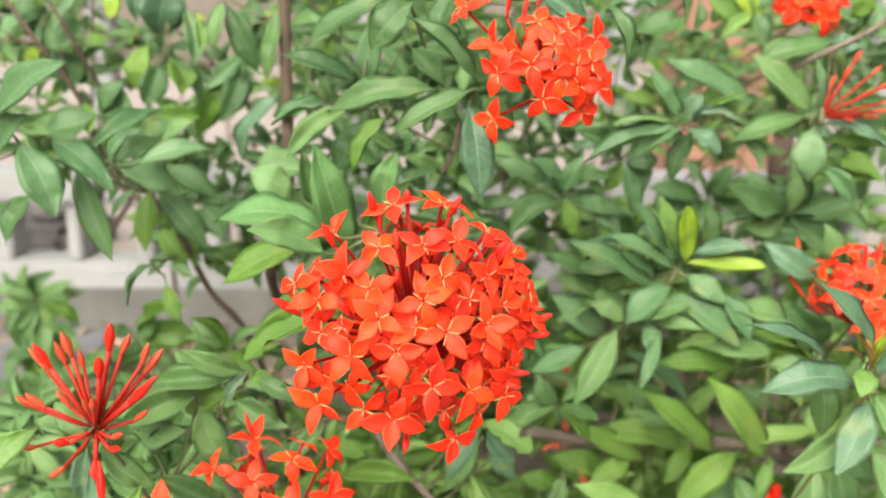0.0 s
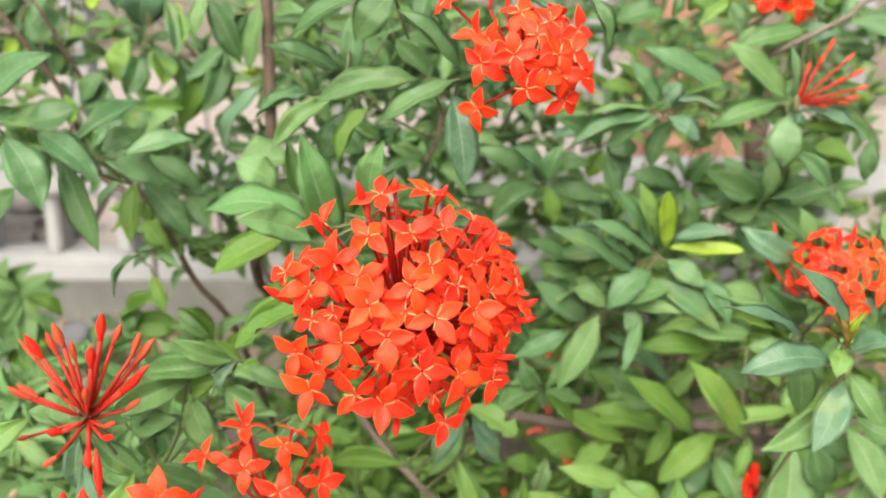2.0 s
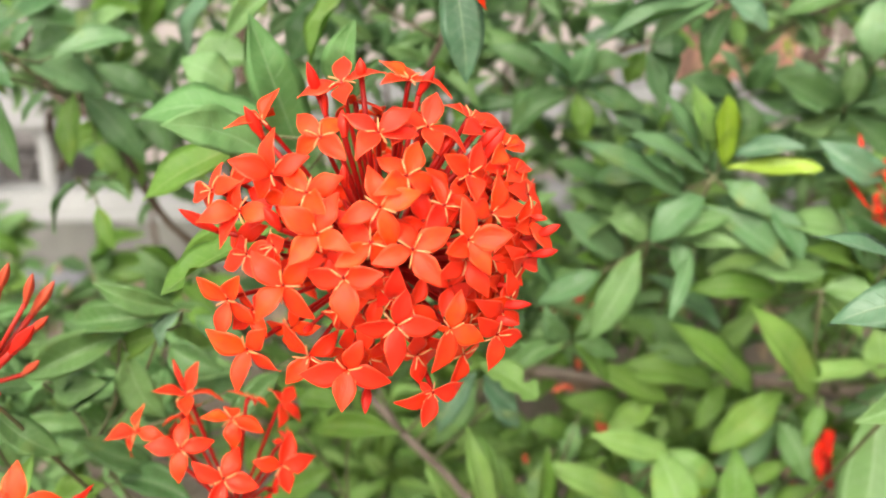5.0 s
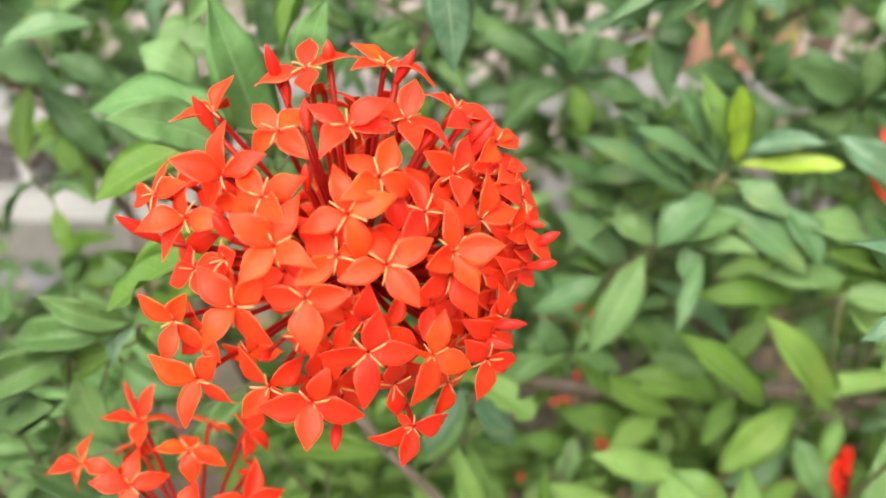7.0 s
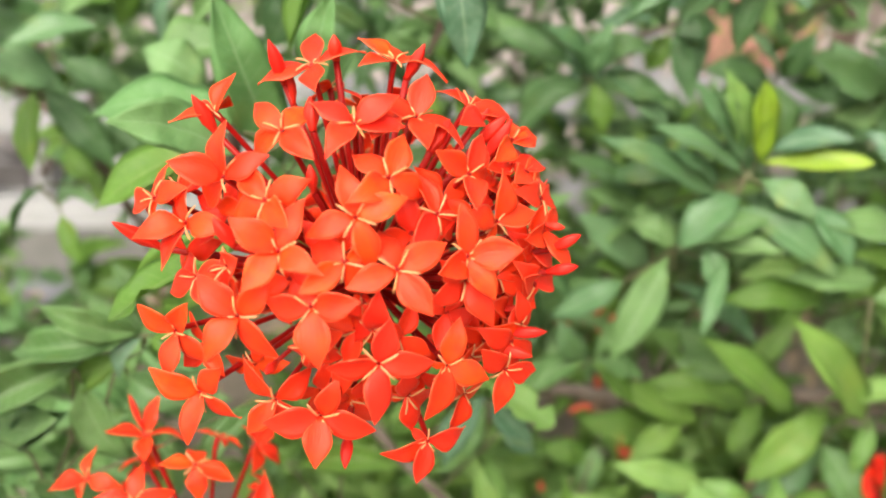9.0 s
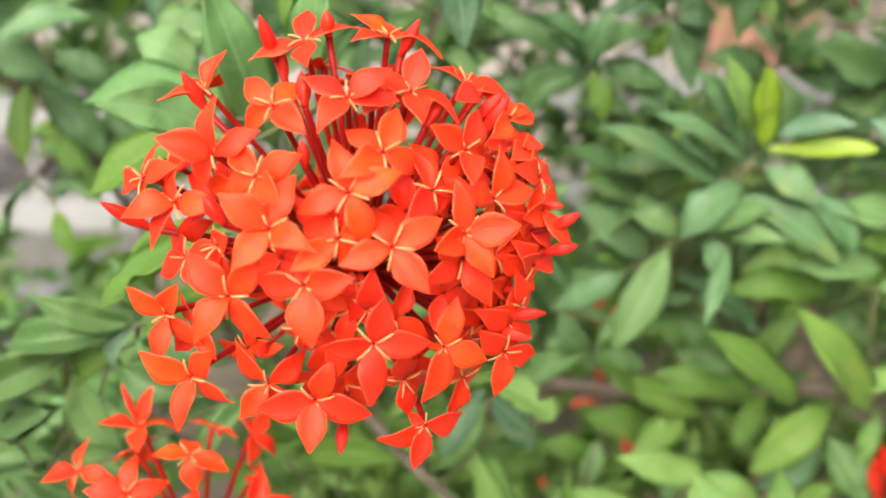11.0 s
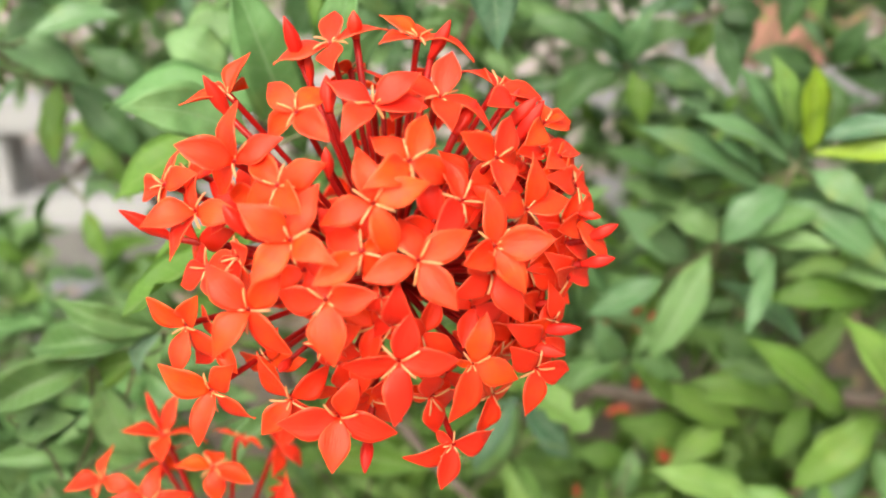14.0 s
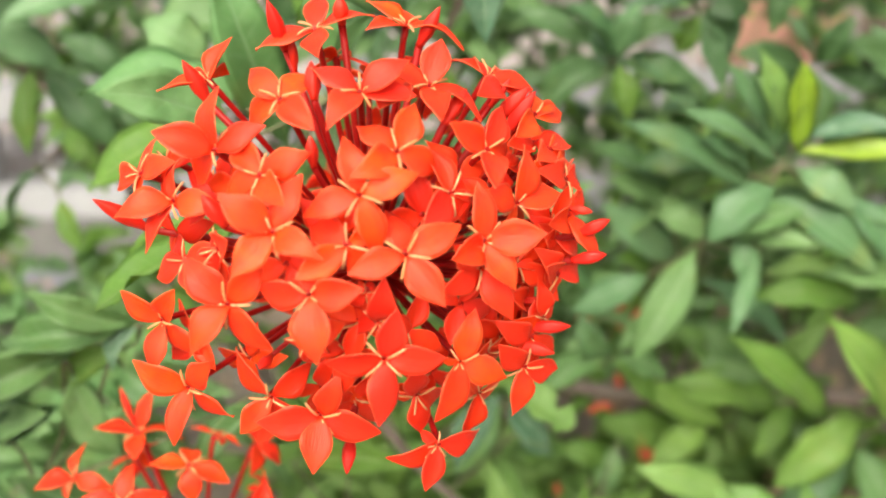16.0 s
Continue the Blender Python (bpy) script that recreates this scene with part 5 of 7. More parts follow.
leaf(s, "mature", (-0.1722, 0.3850, 0.7669), (-0.1504, 0.3828, 0.7783), 0.0128)
leaf(s, "pale", (-0.1738, 0.3850, 0.7644), (-0.1720, 0.3736, 0.7408), 0.0106)
leaf(s, "mature", (-0.1735, 0.3850, 0.7663), (-0.1893, 0.3867, 0.7879), 0.0122)
s = shoot((-0.1493, 0.4300, 0.7225), "green lance-shaped leaves on a thin twig")
leaf(s, "dark", (-0.1341, 0.4300, 0.7573), (-0.1608, 0.4272, 0.7415), 0.0115)
leaf(s, "dark", (-0.1561, 0.4300, 0.7273), (-0.1206, 0.4332, 0.7092), 0.0146)
leaf(s, "mature", (-0.1286, 0.4300, 0.7696), (-0.1149, 0.4313, 0.7345), 0.0168)
leaf(s, "dark", (-0.1392, 0.4300, 0.7061), (-0.1042, 0.4194, 0.7038), 0.0153)
leaf(s, "olive", (-0.1455, 0.4300, 0.7028), (-0.1699, 0.4211, 0.6948), 0.0172)
leaf(s, "dark", (-0.1098, 0.4300, 0.7726), (-0.0854, 0.4199, 0.7646), 0.0143)
leaf(s, "mature", (-0.0608, 0.4300, 0.7601), (-0.0831, 0.4131, 0.7373), 0.0131)
leaf(s, "mature", (-0.1632, 0.4300, 0.7543), (-0.1360, 0.4193, 0.7606), 0.0169)
s = shoot((-0.2269, 0.3650, 0.7414), "fresh light green leaf with a pale margin")
leaf(s, "light", (-0.2365, 0.3650, 0.7414), (-0.1923, 0.3500, 0.7875), 0.0233, lean=0.1, shape=3)
s = shoot((-0.1511, 0.3600, 0.7202), "green leaves beneath the red buds")
leaf(s, "light", (-0.1609, 0.3600, 0.7231), (-0.1361, 0.3477, 0.7630), 0.0137)
leaf(s, "mature", (-0.1601, 0.3600, 0.7288), (-0.1778, 0.3562, 0.7505), 0.0191)
leaf(s, "pale", (-0.1605, 0.3600, 0.7259), (-0.1560, 0.3446, 0.7647), 0.0116)
s = shoot((-0.0456, 0.5000, 0.6470), "green lance-shaped leaves on a thin twig")
leaf(s, "dark", (-0.0481, 0.5000, 0.6471), (-0.0863, 0.4964, 0.6512), 0.0187)
leaf(s, "olive", (-0.0937, 0.5000, 0.6549), (-0.0532, 0.4876, 0.6771), 0.0161)
leaf(s, "olive", (-0.0642, 0.5000, 0.6929), (-0.0157, 0.4851, 0.7003), 0.0154)
leaf(s, "olive", (-0.0467, 0.5000, 0.7076), (-0.0699, 0.4998, 0.7115), 0.0139)
leaf(s, "dark", (-0.0486, 0.5000, 0.6461), (-0.0928, 0.4897, 0.6379), 0.0188)
s = shoot((-0.2378, 0.4780, 0.9048), "long glossy green leaves on a drooping shoot", thick=0.0011)
leaf(s, "cool", (-0.2456, 0.4700, 0.9201), (-0.2025, 0.4550, 0.9528), 0.0198, lean=0.2, shape=0)
leaf(s, "cool", (-0.2376, 0.4750, 0.9058), (-0.2146, 0.4650, 0.8665), 0.0233, lean=-0.1, shape=0)
leaf(s, "cool", (-0.2505, 0.4780, 0.8991), (-0.2289, 0.4680, 0.9221), 0.0163, lean=0.3, shape=2)
leaf(s, "dark", (-0.2370, 0.4850, 0.8753), (-0.2542, 0.4800, 0.8462), 0.0166, lean=0.1, shape=4)
s = shoot((-0.2053, 0.5250, 0.8875), "drooping green leaves on a thin twig", thick=0.0011)
leaf(s, "cool", (-0.2189, 0.5300, 0.8963), (-0.1843, 0.5700, 0.9214), 0.0149, lean=0.2, shape=1)
leaf(s, "cool", (-0.2290, 0.5000, 0.9050), (-0.1883, 0.4800, 0.8851), 0.0186, lean=0.0, shape=3)
leaf(s, "cool", (-0.2063, 0.5250, 0.8918), (-0.1968, 0.5300, 0.9065), 0.0071, lean=0.2, shape=0)
leaf(s, "cool", (-0.1885, 0.5300, 0.8875), (-0.1497, 0.5400, 0.8985), 0.0165, lean=0.1, shape=0)
leaf(s, "cool", (-0.2052, 0.5300, 0.8858), (-0.1698, 0.5470, 0.8671), 0.0212, lean=0.0, shape=0)
leaf(s, "dark", (-0.2201, 0.5100, 0.8876), (-0.1966, 0.4900, 0.8345), 0.0172, lean=0.1, shape=0)
leaf(s, "cool", (-0.1930, 0.5300, 0.8713), (-0.2088, 0.5250, 0.8545), 0.0078, lean=0.2, shape=0)
leaf(s, "dark", (-0.2115, 0.5500, 0.8855), (-0.1871, 0.5600, 0.9019), 0.0171, lean=0.2, shape=3)
s = shoot((-0.1990, 0.5800, 0.8649), "green lance-shaped leaves on a thin twig")
leaf(s, "dark", (-0.1919, 0.5700, 0.8643), (-0.1581, 0.5600, 0.8267), 0.0195, lean=0.0, shape=0)
leaf(s, "olive", (-0.1970, 0.5700, 0.8646), (-0.1980, 0.5500, 0.8264), 0.0159, lean=0.1, shape=0)
leaf(s, "dark", (-0.1955, 0.6000, 0.8770), (-0.1583, 0.5900, 0.8597), 0.0169, lean=0.1, shape=3)
leaf(s, "mature", (-0.2002, 0.6100, 0.8901), (-0.1767, 0.6000, 0.9090), 0.0165, lean=0.1, shape=0)
leaf(s, "dark", (-0.1703, 0.6000, 0.8493), (-0.1517, 0.5800, 0.8295), 0.0160, lean=0.2, shape=0)
leaf(s, "olive", (-0.2072, 0.6200, 0.8275), (-0.1881, 0.6000, 0.8108), 0.0151, lean=0.1, shape=3)
s = shoot((-0.1936, 0.5500, 0.8207), "small drooping leaves low on a twig", thick=0.0010)
leaf(s, "cool", (-0.1907, 0.5500, 0.8188), (-0.2143, 0.5523, 0.7904), 0.0101)
leaf(s, "olive", (-0.1834, 0.5500, 0.8053), (-0.1750, 0.5418, 0.7807), 0.0114)
leaf(s, "dark", (-0.1826, 0.5500, 0.8169), (-0.1627, 0.5443, 0.8108), 0.0070)
s = shoot((-0.0890, 0.5200, 0.8854), "green lance-shaped leaves on a thin twig")
leaf(s, "mature", (-0.0821, 0.5200, 0.8854), (-0.1168, 0.5132, 0.8829), 0.0253)
leaf(s, "mature", (-0.0720, 0.5200, 0.8750), (-0.1001, 0.5189, 0.8611), 0.0201)
leaf(s, "mature", (-0.0759, 0.5200, 0.8609), (-0.0820, 0.5029, 0.9014), 0.0119)
s = shoot((-0.1116, 0.6200, 0.9769), "pale green leaves beside the upright stem")
leaf(s, "mature", (-0.1161, 0.6200, 0.9826), (-0.1286, 0.6174, 0.9345), 0.0152)
leaf(s, "dark", (-0.1524, 0.6200, 0.9865), (-0.1327, 0.6189, 0.9403), 0.0184)
leaf(s, "pale", (-0.1143, 0.6200, 0.9265), (-0.1556, 0.6210, 0.8761), 0.0183)
leaf(s, "mature", (-0.1550, 0.6200, 0.9884), (-0.1616, 0.6054, 0.9599), 0.0140)
leaf(s, "mature", (-0.0918, 0.6200, 0.9206), (-0.1266, 0.6224, 0.9124), 0.0181)
leaf(s, "mature", (-0.1078, 0.6200, 0.9731), (-0.0825, 0.6093, 0.9768), 0.0153)
leaf(s, "light", (-0.1745, 0.6200, 0.9769), (-0.1700, 0.6131, 0.9540), 0.0086)
s = shoot((-0.2134, 0.6800, 0.9776), "blurred pale green leaves high in the shrub")
leaf(s, "pale", (-0.2261, 0.6800, 1.0107), (-0.2376, 0.6749, 0.9751), 0.0122)
leaf(s, "pale", (-0.2072, 0.6800, 1.0066), (-0.2186, 0.6823, 0.9629), 0.0282)
leaf(s, "cool", (-0.1999, 0.6800, 0.9860), (-0.1902, 0.6674, 0.9444), 0.0157)
leaf(s, "dark", (-0.2132, 0.6800, 0.9482), (-0.1876, 0.6824, 0.9137), 0.0145)
leaf(s, "olive", (-0.2285, 0.6800, 0.9587), (-0.2409, 0.6736, 0.9250), 0.0187)
leaf(s, "dark", (-0.2222, 0.6800, 0.9439), (-0.2317, 0.6697, 0.9146), 0.0208)
leaf(s, "young", (-0.2497, 0.6800, 1.0087), (-0.2528, 0.6702, 0.9775), 0.0132)
leaf(s, "olive", (-0.2579, 0.6800, 0.9609), (-0.2726, 0.6730, 0.9588), 0.0148)
leaf(s, "olive", (-0.2132, 0.6800, 0.9482), (-0.2002, 0.6676, 0.9233), 0.0195)
s = shoot((-0.3264, 0.7200, 0.9781), "dark green leaves at the top of the hedge")
leaf(s, "cool", (-0.2950, 0.7200, 0.9979), (-0.3153, 0.7029, 0.9671), 0.0127)
leaf(s, "dark", (-0.3286, 0.7200, 0.9559), (-0.2935, 0.7167, 0.9737), 0.0381)
leaf(s, "dark", (-0.3273, 0.7200, 0.9779), (-0.3412, 0.7214, 0.9737), 0.0317)
leaf(s, "cool", (-0.3287, 0.7200, 0.9773), (-0.3568, 0.7047, 0.9649), 0.0254)
leaf(s, "dark", (-0.3286, 0.7200, 0.9559), (-0.3009, 0.7024, 0.9254), 0.0260)
leaf(s, "young", (-0.3309, 0.7200, 0.9559), (-0.3445, 0.7217, 0.9423), 0.0165)
leaf(s, "dark", (-0.3274, 0.7200, 0.9792), (-0.3410, 0.7159, 0.9956), 0.0180)
leaf(s, "olive", (-0.3379, 0.7200, 1.0001), (-0.3234, 0.7160, 0.9912), 0.0122)
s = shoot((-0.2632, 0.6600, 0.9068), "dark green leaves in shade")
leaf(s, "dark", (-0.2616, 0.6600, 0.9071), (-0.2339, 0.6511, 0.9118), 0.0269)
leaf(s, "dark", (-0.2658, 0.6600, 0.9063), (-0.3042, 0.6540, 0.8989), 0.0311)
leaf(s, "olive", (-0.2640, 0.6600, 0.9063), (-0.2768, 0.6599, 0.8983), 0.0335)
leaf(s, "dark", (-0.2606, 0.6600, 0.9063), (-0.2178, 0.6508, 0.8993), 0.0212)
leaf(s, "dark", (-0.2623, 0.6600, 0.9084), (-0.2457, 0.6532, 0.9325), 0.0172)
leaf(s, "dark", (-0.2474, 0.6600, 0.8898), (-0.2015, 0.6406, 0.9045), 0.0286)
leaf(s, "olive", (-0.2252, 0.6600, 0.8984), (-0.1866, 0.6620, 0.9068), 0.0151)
s = shoot((-0.1591, 0.7000, 0.9520), "green lance-shaped leaves on a thin twig")
leaf(s, "cool", (-0.1611, 0.7000, 0.9504), (-0.1865, 0.6810, 0.9267), 0.0150)
leaf(s, "dark", (-0.1595, 0.7000, 0.9499), (-0.1636, 0.6931, 0.9173), 0.0166)
leaf(s, "dark", (-0.1580, 0.7000, 0.9525), (-0.1410, 0.7001, 0.9606), 0.0186)
leaf(s, "dark", (-0.1603, 0.7000, 0.9488), (-0.1738, 0.6774, 0.9010), 0.0198)
leaf(s, "olive", (-0.1617, 0.7000, 0.9480), (-0.2019, 0.6954, 0.8858), 0.0194)
leaf(s, "dark", (-0.1587, 0.7000, 0.9546), (-0.1533, 0.7029, 0.9950), 0.0250)
leaf(s, "olive", (-0.1580, 0.7000, 0.9540), (-0.1389, 0.6955, 0.9863), 0.0151)
s = shoot((-0.4672, 0.9500, 0.6659), "low green rosette of leaves before the plinth", thick=0.0012)
leaf(s, "mature", (-0.4691, 0.9500, 0.6685), (-0.4972, 0.9487, 0.7087), 0.0142)
leaf(s, "mature", (-0.4677, 0.9500, 0.6689), (-0.4650, 0.9297, 0.7202), 0.0188)
leaf(s, "dark", (-0.4660, 0.9500, 0.6685), (-0.4423, 0.9394, 0.7114), 0.0224)
leaf(s, "mature", (-0.4648, 0.9500, 0.6679), (-0.4169, 0.9296, 0.7045), 0.0209)
leaf(s, "dark", (-0.4637, 0.9500, 0.6671), (-0.4083, 0.9504, 0.6858), 0.0198)
leaf(s, "light", (-0.4644, 0.9500, 0.6657), (-0.4133, 0.9355, 0.6673), 0.0182)
leaf(s, "mature", (-0.4688, 0.9500, 0.6633), (-0.4884, 0.9390, 0.6263), 0.0217)
leaf(s, "mature", (-0.4699, 0.9500, 0.6663), (-0.5135, 0.9542, 0.6710), 0.0191)
leaf(s, "olive", (-0.4658, 0.9500, 0.6651), (-0.4431, 0.9503, 0.6527), 0.0182)
leaf(s, "dark", (-0.4671, 0.9500, 0.6631), (-0.4672, 0.9538, 0.6178), 0.0173)
leaf(s, "dark", (-0.4697, 0.9500, 0.6647), (-0.5026, 0.9403, 0.6490), 0.0187)
s = shoot((-0.3873, 0.8000, 0.6669), "green leaves low in the shrub")
leaf(s, "olive", (-0.3853, 0.8000, 0.6672), (-0.3511, 0.7934, 0.6751), 0.0229)
leaf(s, "mature", (-0.3858, 0.8000, 0.6655), (-0.3611, 0.7980, 0.6448), 0.0224)
leaf(s, "dark", (-0.3896, 0.8000, 0.6669), (-0.4216, 0.7923, 0.6694), 0.0255)
leaf(s, "olive", (-0.3885, 0.8000, 0.6652), (-0.4012, 0.7893, 0.6422), 0.0300)
leaf(s, "mature", (-0.3865, 0.8000, 0.6686), (-0.3702, 0.7924, 0.6979), 0.0259)
leaf(s, "mature", (-0.3901, 0.8000, 0.6652), (-0.4227, 0.7786, 0.6463), 0.0241)
s = shoot((-0.2798, 0.7500, 0.7016), "green lance-shaped leaves on a thin twig")
leaf(s, "mature", (-0.2789, 0.7500, 0.7025), (-0.2613, 0.7441, 0.7195), 0.0202)
leaf(s, "olive", (-0.2765, 0.7500, 0.7016), (-0.2252, 0.7549, 0.7002), 0.0250)
leaf(s, "dark", (-0.2809, 0.7500, 0.6993), (-0.2993, 0.7530, 0.6626), 0.0222)
leaf(s, "mature", (-0.2779, 0.7500, 0.6994), (-0.2446, 0.7442, 0.6664), 0.0211)
leaf(s, "dark", (-0.2813, 0.7500, 0.7022), (-0.3025, 0.7449, 0.7137), 0.0144)
leaf(s, "olive", (-0.2772, 0.7500, 0.7035), (-0.2322, 0.7351, 0.7380), 0.0152)
s = shoot((0.1525, 0.5500, 0.8177), "fresh yellow-green shoot tip among dull green leaves", thick=0.0012)
leaf(s, "light", (0.1500, 0.5480, 0.8292), (0.1369, 0.5320, 0.8696), 0.0146, lean=0.1, shape=0)
leaf(s, "young", (0.1575, 0.5480, 0.8228), (0.1526, 0.5320, 0.8639), 0.0153, lean=0, shape=0)
leaf(s, "young", (0.1584, 0.5480, 0.8238), (0.2036, 0.5320, 0.8268), 0.0113, lean=0, shape=0)
leaf(s, "pale", (0.1609, 0.5480, 0.8295), (0.1930, 0.5320, 0.8391), 0.0126, lean=0.1, shape=0)
leaf(s, "cool", (0.1390, 0.5480, 0.8060), (0.0795, 0.5320, 0.8440), 0.0153, lean=0, shape=0)
leaf(s, "cool", (0.1500, 0.5480, 0.8185), (0.1039, 0.5320, 0.8483), 0.0140, lean=0.1, shape=0)
leaf(s, "cool", (0.1490, 0.5480, 0.8235), (0.1222, 0.5320, 0.8667), 0.0113, lean=-0.2, shape=0)
leaf(s, "cool", (0.1465, 0.5480, 0.8322), (0.1320, 0.5320, 0.8629), 0.0086, lean=0.3, shape=2)
leaf(s, "cool", (0.1494, 0.5480, 0.8080), (0.1180, 0.5320, 0.7902), 0.0206, lean=0.1, shape=3)
leaf(s, "cool", (0.1471, 0.5480, 0.8026), (0.1940, 0.5320, 0.7729), 0.0186, lean=0, shape=0)
leaf(s, "cool", (0.1580, 0.5480, 0.8158), (0.1798, 0.5320, 0.8040), 0.0159, lean=0.2, shape=3)
leaf(s, "cool", (0.1812, 0.5480, 0.8031), (0.1994, 0.5320, 0.7777), 0.0179, lean=0.1, shape=0)
leaf(s, "mature", (0.1331, 0.5480, 0.7833), (0.1666, 0.5320, 0.7853), 0.0113, lean=0.1, shape=0)
leaf(s, "cool", (0.1337, 0.5480, 0.7847), (0.1369, 0.5320, 0.7633), 0.0126, lean=0.1, shape=0)
leaf(s, "cool", (0.1379, 0.5480, 0.8135), (0.1139, 0.5320, 0.8351), 0.0113, lean=0.2, shape=0)
s = shoot((0.1532, 0.5620, 0.9127), "rosette of bluish and dark green leaves", thick=0.0011)
leaf(s, "cool", (0.1508, 0.5620, 0.9156), (0.1299, 0.5520, 0.9463), 0.0144, lean=0.2, shape=0)
leaf(s, "cool", (0.1993, 0.5700, 0.9232), (0.1401, 0.5600, 0.9560), 0.0184, lean=-0.2, shape=0)
leaf(s, "mature", (0.1488, 0.5620, 0.9127), (0.1028, 0.5520, 0.9142), 0.0076, lean=0.3, shape=0)
leaf(s, "cool", (0.1504, 0.5620, 0.9105), (0.0879, 0.5520, 0.8928), 0.0159, lean=0.3, shape=2)
leaf(s, "cool", (0.1527, 0.5620, 0.9090), (0.1161, 0.5520, 0.8932), 0.0144, lean=-0.1, shape=3)
leaf(s, "pale", (0.1561, 0.5580, 0.9094), (0.1758, 0.5480, 0.8978), 0.0158, lean=0.0, shape=3)
leaf(s, "pale", (0.1544, 0.5580, 0.9142), (0.1839, 0.5520, 0.9183), 0.0098, lean=-0.3, shape=5)
leaf(s, "pale", (0.1539, 0.5600, 0.9173), (0.1628, 0.5550, 0.9313), 0.0114, lean=0.3, shape=0)
leaf(s, "light", (0.1616, 0.5620, 0.9200), (0.1915, 0.5520, 0.9333), 0.0042, lean=0.2, shape=1)
leaf(s, "dark", (0.1635, 0.5750, 0.9064), (0.1491, 0.5700, 0.8728), 0.0132, lean=0.2, shape=4)
leaf(s, "dark", (0.1924, 0.5800, 0.9040), (0.2100, 0.5700, 0.8824), 0.0101, lean=-0.2, shape=2)
s = shoot((0.2403, 0.5780, 0.9152), "green leaves around the thin red buds", thick=0.0011)
leaf(s, "mature", (0.2363, 0.5780, 0.9175), (0.1863, 0.5680, 0.9030), 0.0179, lean=0.1, shape=0)
leaf(s, "mature", (0.2408, 0.5780, 0.9182), (0.1975, 0.5680, 0.9581), 0.0179, lean=-0.2, shape=0)
leaf(s, "cool", (0.2440, 0.5780, 0.9167), (0.2389, 0.5680, 0.9553), 0.0101, lean=0.3, shape=0)
leaf(s, "cool", (0.2419, 0.5750, 0.9102), (0.2371, 0.5650, 0.8767), 0.0217, lean=0.1, shape=3)
leaf(s, "pale", (0.2512, 0.5780, 0.9122), (0.2934, 0.5680, 0.8960), 0.0171, lean=-0.2, shape=1)
leaf(s, "olive", (0.2521, 0.5850, 0.8994), (0.2902, 0.5800, 0.8981), 0.0095, lean=0.2, shape=0)
leaf(s, "cool", (0.2493, 0.5780, 0.8841), (0.2706, 0.5680, 0.8602), 0.0124, lean=0.3, shape=5)
leaf(s, "dark", (0.2265, 0.5900, 0.9165), (0.2150, 0.5850, 0.9432), 0.0135, lean=0.2, shape=2)
leaf(s, "pale", (0.2431, 0.5720, 0.9105), (0.2496, 0.5680, 0.9042), 0.0093, lean=0.0, shape=3)
s = shoot((0.2659, 0.6200, 0.9630), "green leaves on a grey twig", thick=0.0011)
leaf(s, "mature", (0.2658, 0.6200, 0.9638), (0.2148, 0.6100, 0.9553), 0.0183, lean=0.1, shape=0)
leaf(s, "pale", (0.2632, 0.6150, 0.9623), (0.2747, 0.6100, 0.9692), 0.0074, lean=0.0, shape=3)
leaf(s, "pale", (0.2663, 0.6150, 0.9546), (0.2855, 0.6100, 0.9631), 0.0066, lean=0.1, shape=0)
leaf(s, "cool", (0.2354, 0.6200, 0.9568), (0.2147, 0.6100, 0.9461), 0.0125, lean=0.3, shape=4)
leaf(s, "olive", (0.2769, 0.6200, 0.9807), (0.2864, 0.6100, 0.9992), 0.0141, lean=0.2, shape=1)
leaf(s, "cool", (0.2939, 0.6200, 0.9693), (0.3303, 0.6100, 0.9560), 0.0183, lean=0.1, shape=2)
leaf(s, "olive", (0.2646, 0.6200, 0.8729), (0.3071, 0.6100, 0.8723), 0.0150, lean=0.1, shape=0)
leaf(s, "dark", (0.3014, 0.6300, 0.8513), (0.2955, 0.6250, 0.8805), 0.0110, lean=0.2, shape=0)
leaf(s, "dark", (0.3256, 0.6300, 0.8869), (0.3189, 0.6200, 0.8580), 0.0143, lean=0.1, shape=3)
s = shoot((0.2294, 0.6800, 0.9858), "olive green leaves high in the shrub")
leaf(s, "olive", (0.2303, 0.6800, 0.9734), (0.1953, 0.6835, 0.9933), 0.0247)
leaf(s, "young", (0.2339, 0.6800, 0.9817), (0.2201, 0.6822, 1.0084), 0.0225)
leaf(s, "cool", (0.2305, 0.6800, 0.9851), (0.2459, 0.6761, 0.9734), 0.0165)
leaf(s, "light", (0.2280, 0.6800, 0.9847), (0.2039, 0.6748, 0.9672), 0.0111)
leaf(s, "cool", (0.2300, 0.6800, 0.9843), (0.2365, 0.6699, 0.9611), 0.0133)
leaf(s, "olive", (0.2408, 0.6800, 1.0021), (0.2996, 0.6801, 0.9767), 0.0103)
leaf(s, "cool", (0.2311, 0.6800, 0.9870), (0.2579, 0.6820, 1.0063), 0.0131)
s = shoot((0.1537, 0.6600, 0.9854), "dark green leaves on a drooping twig")
leaf(s, "dark", (0.1703, 0.6600, 0.9814), (0.1344, 0.6524, 0.9733), 0.0211)
leaf(s, "dark", (0.1564, 0.6600, 1.0131), (0.1759, 0.6565, 0.9773), 0.0116)
leaf(s, "cool", (0.1525, 0.6600, 0.9861), (0.1324, 0.6584, 0.9973), 0.0214)
leaf(s, "dark", (0.1544, 0.6600, 0.9868), (0.1645, 0.6585, 1.0091), 0.0151)
leaf(s, "cool", (0.1322, 0.6600, 1.0092), (0.1151, 0.6500, 0.9891), 0.0141)
leaf(s, "dark", (0.1539, 0.6600, 0.9814), (0.1430, 0.6588, 0.9449), 0.0074)
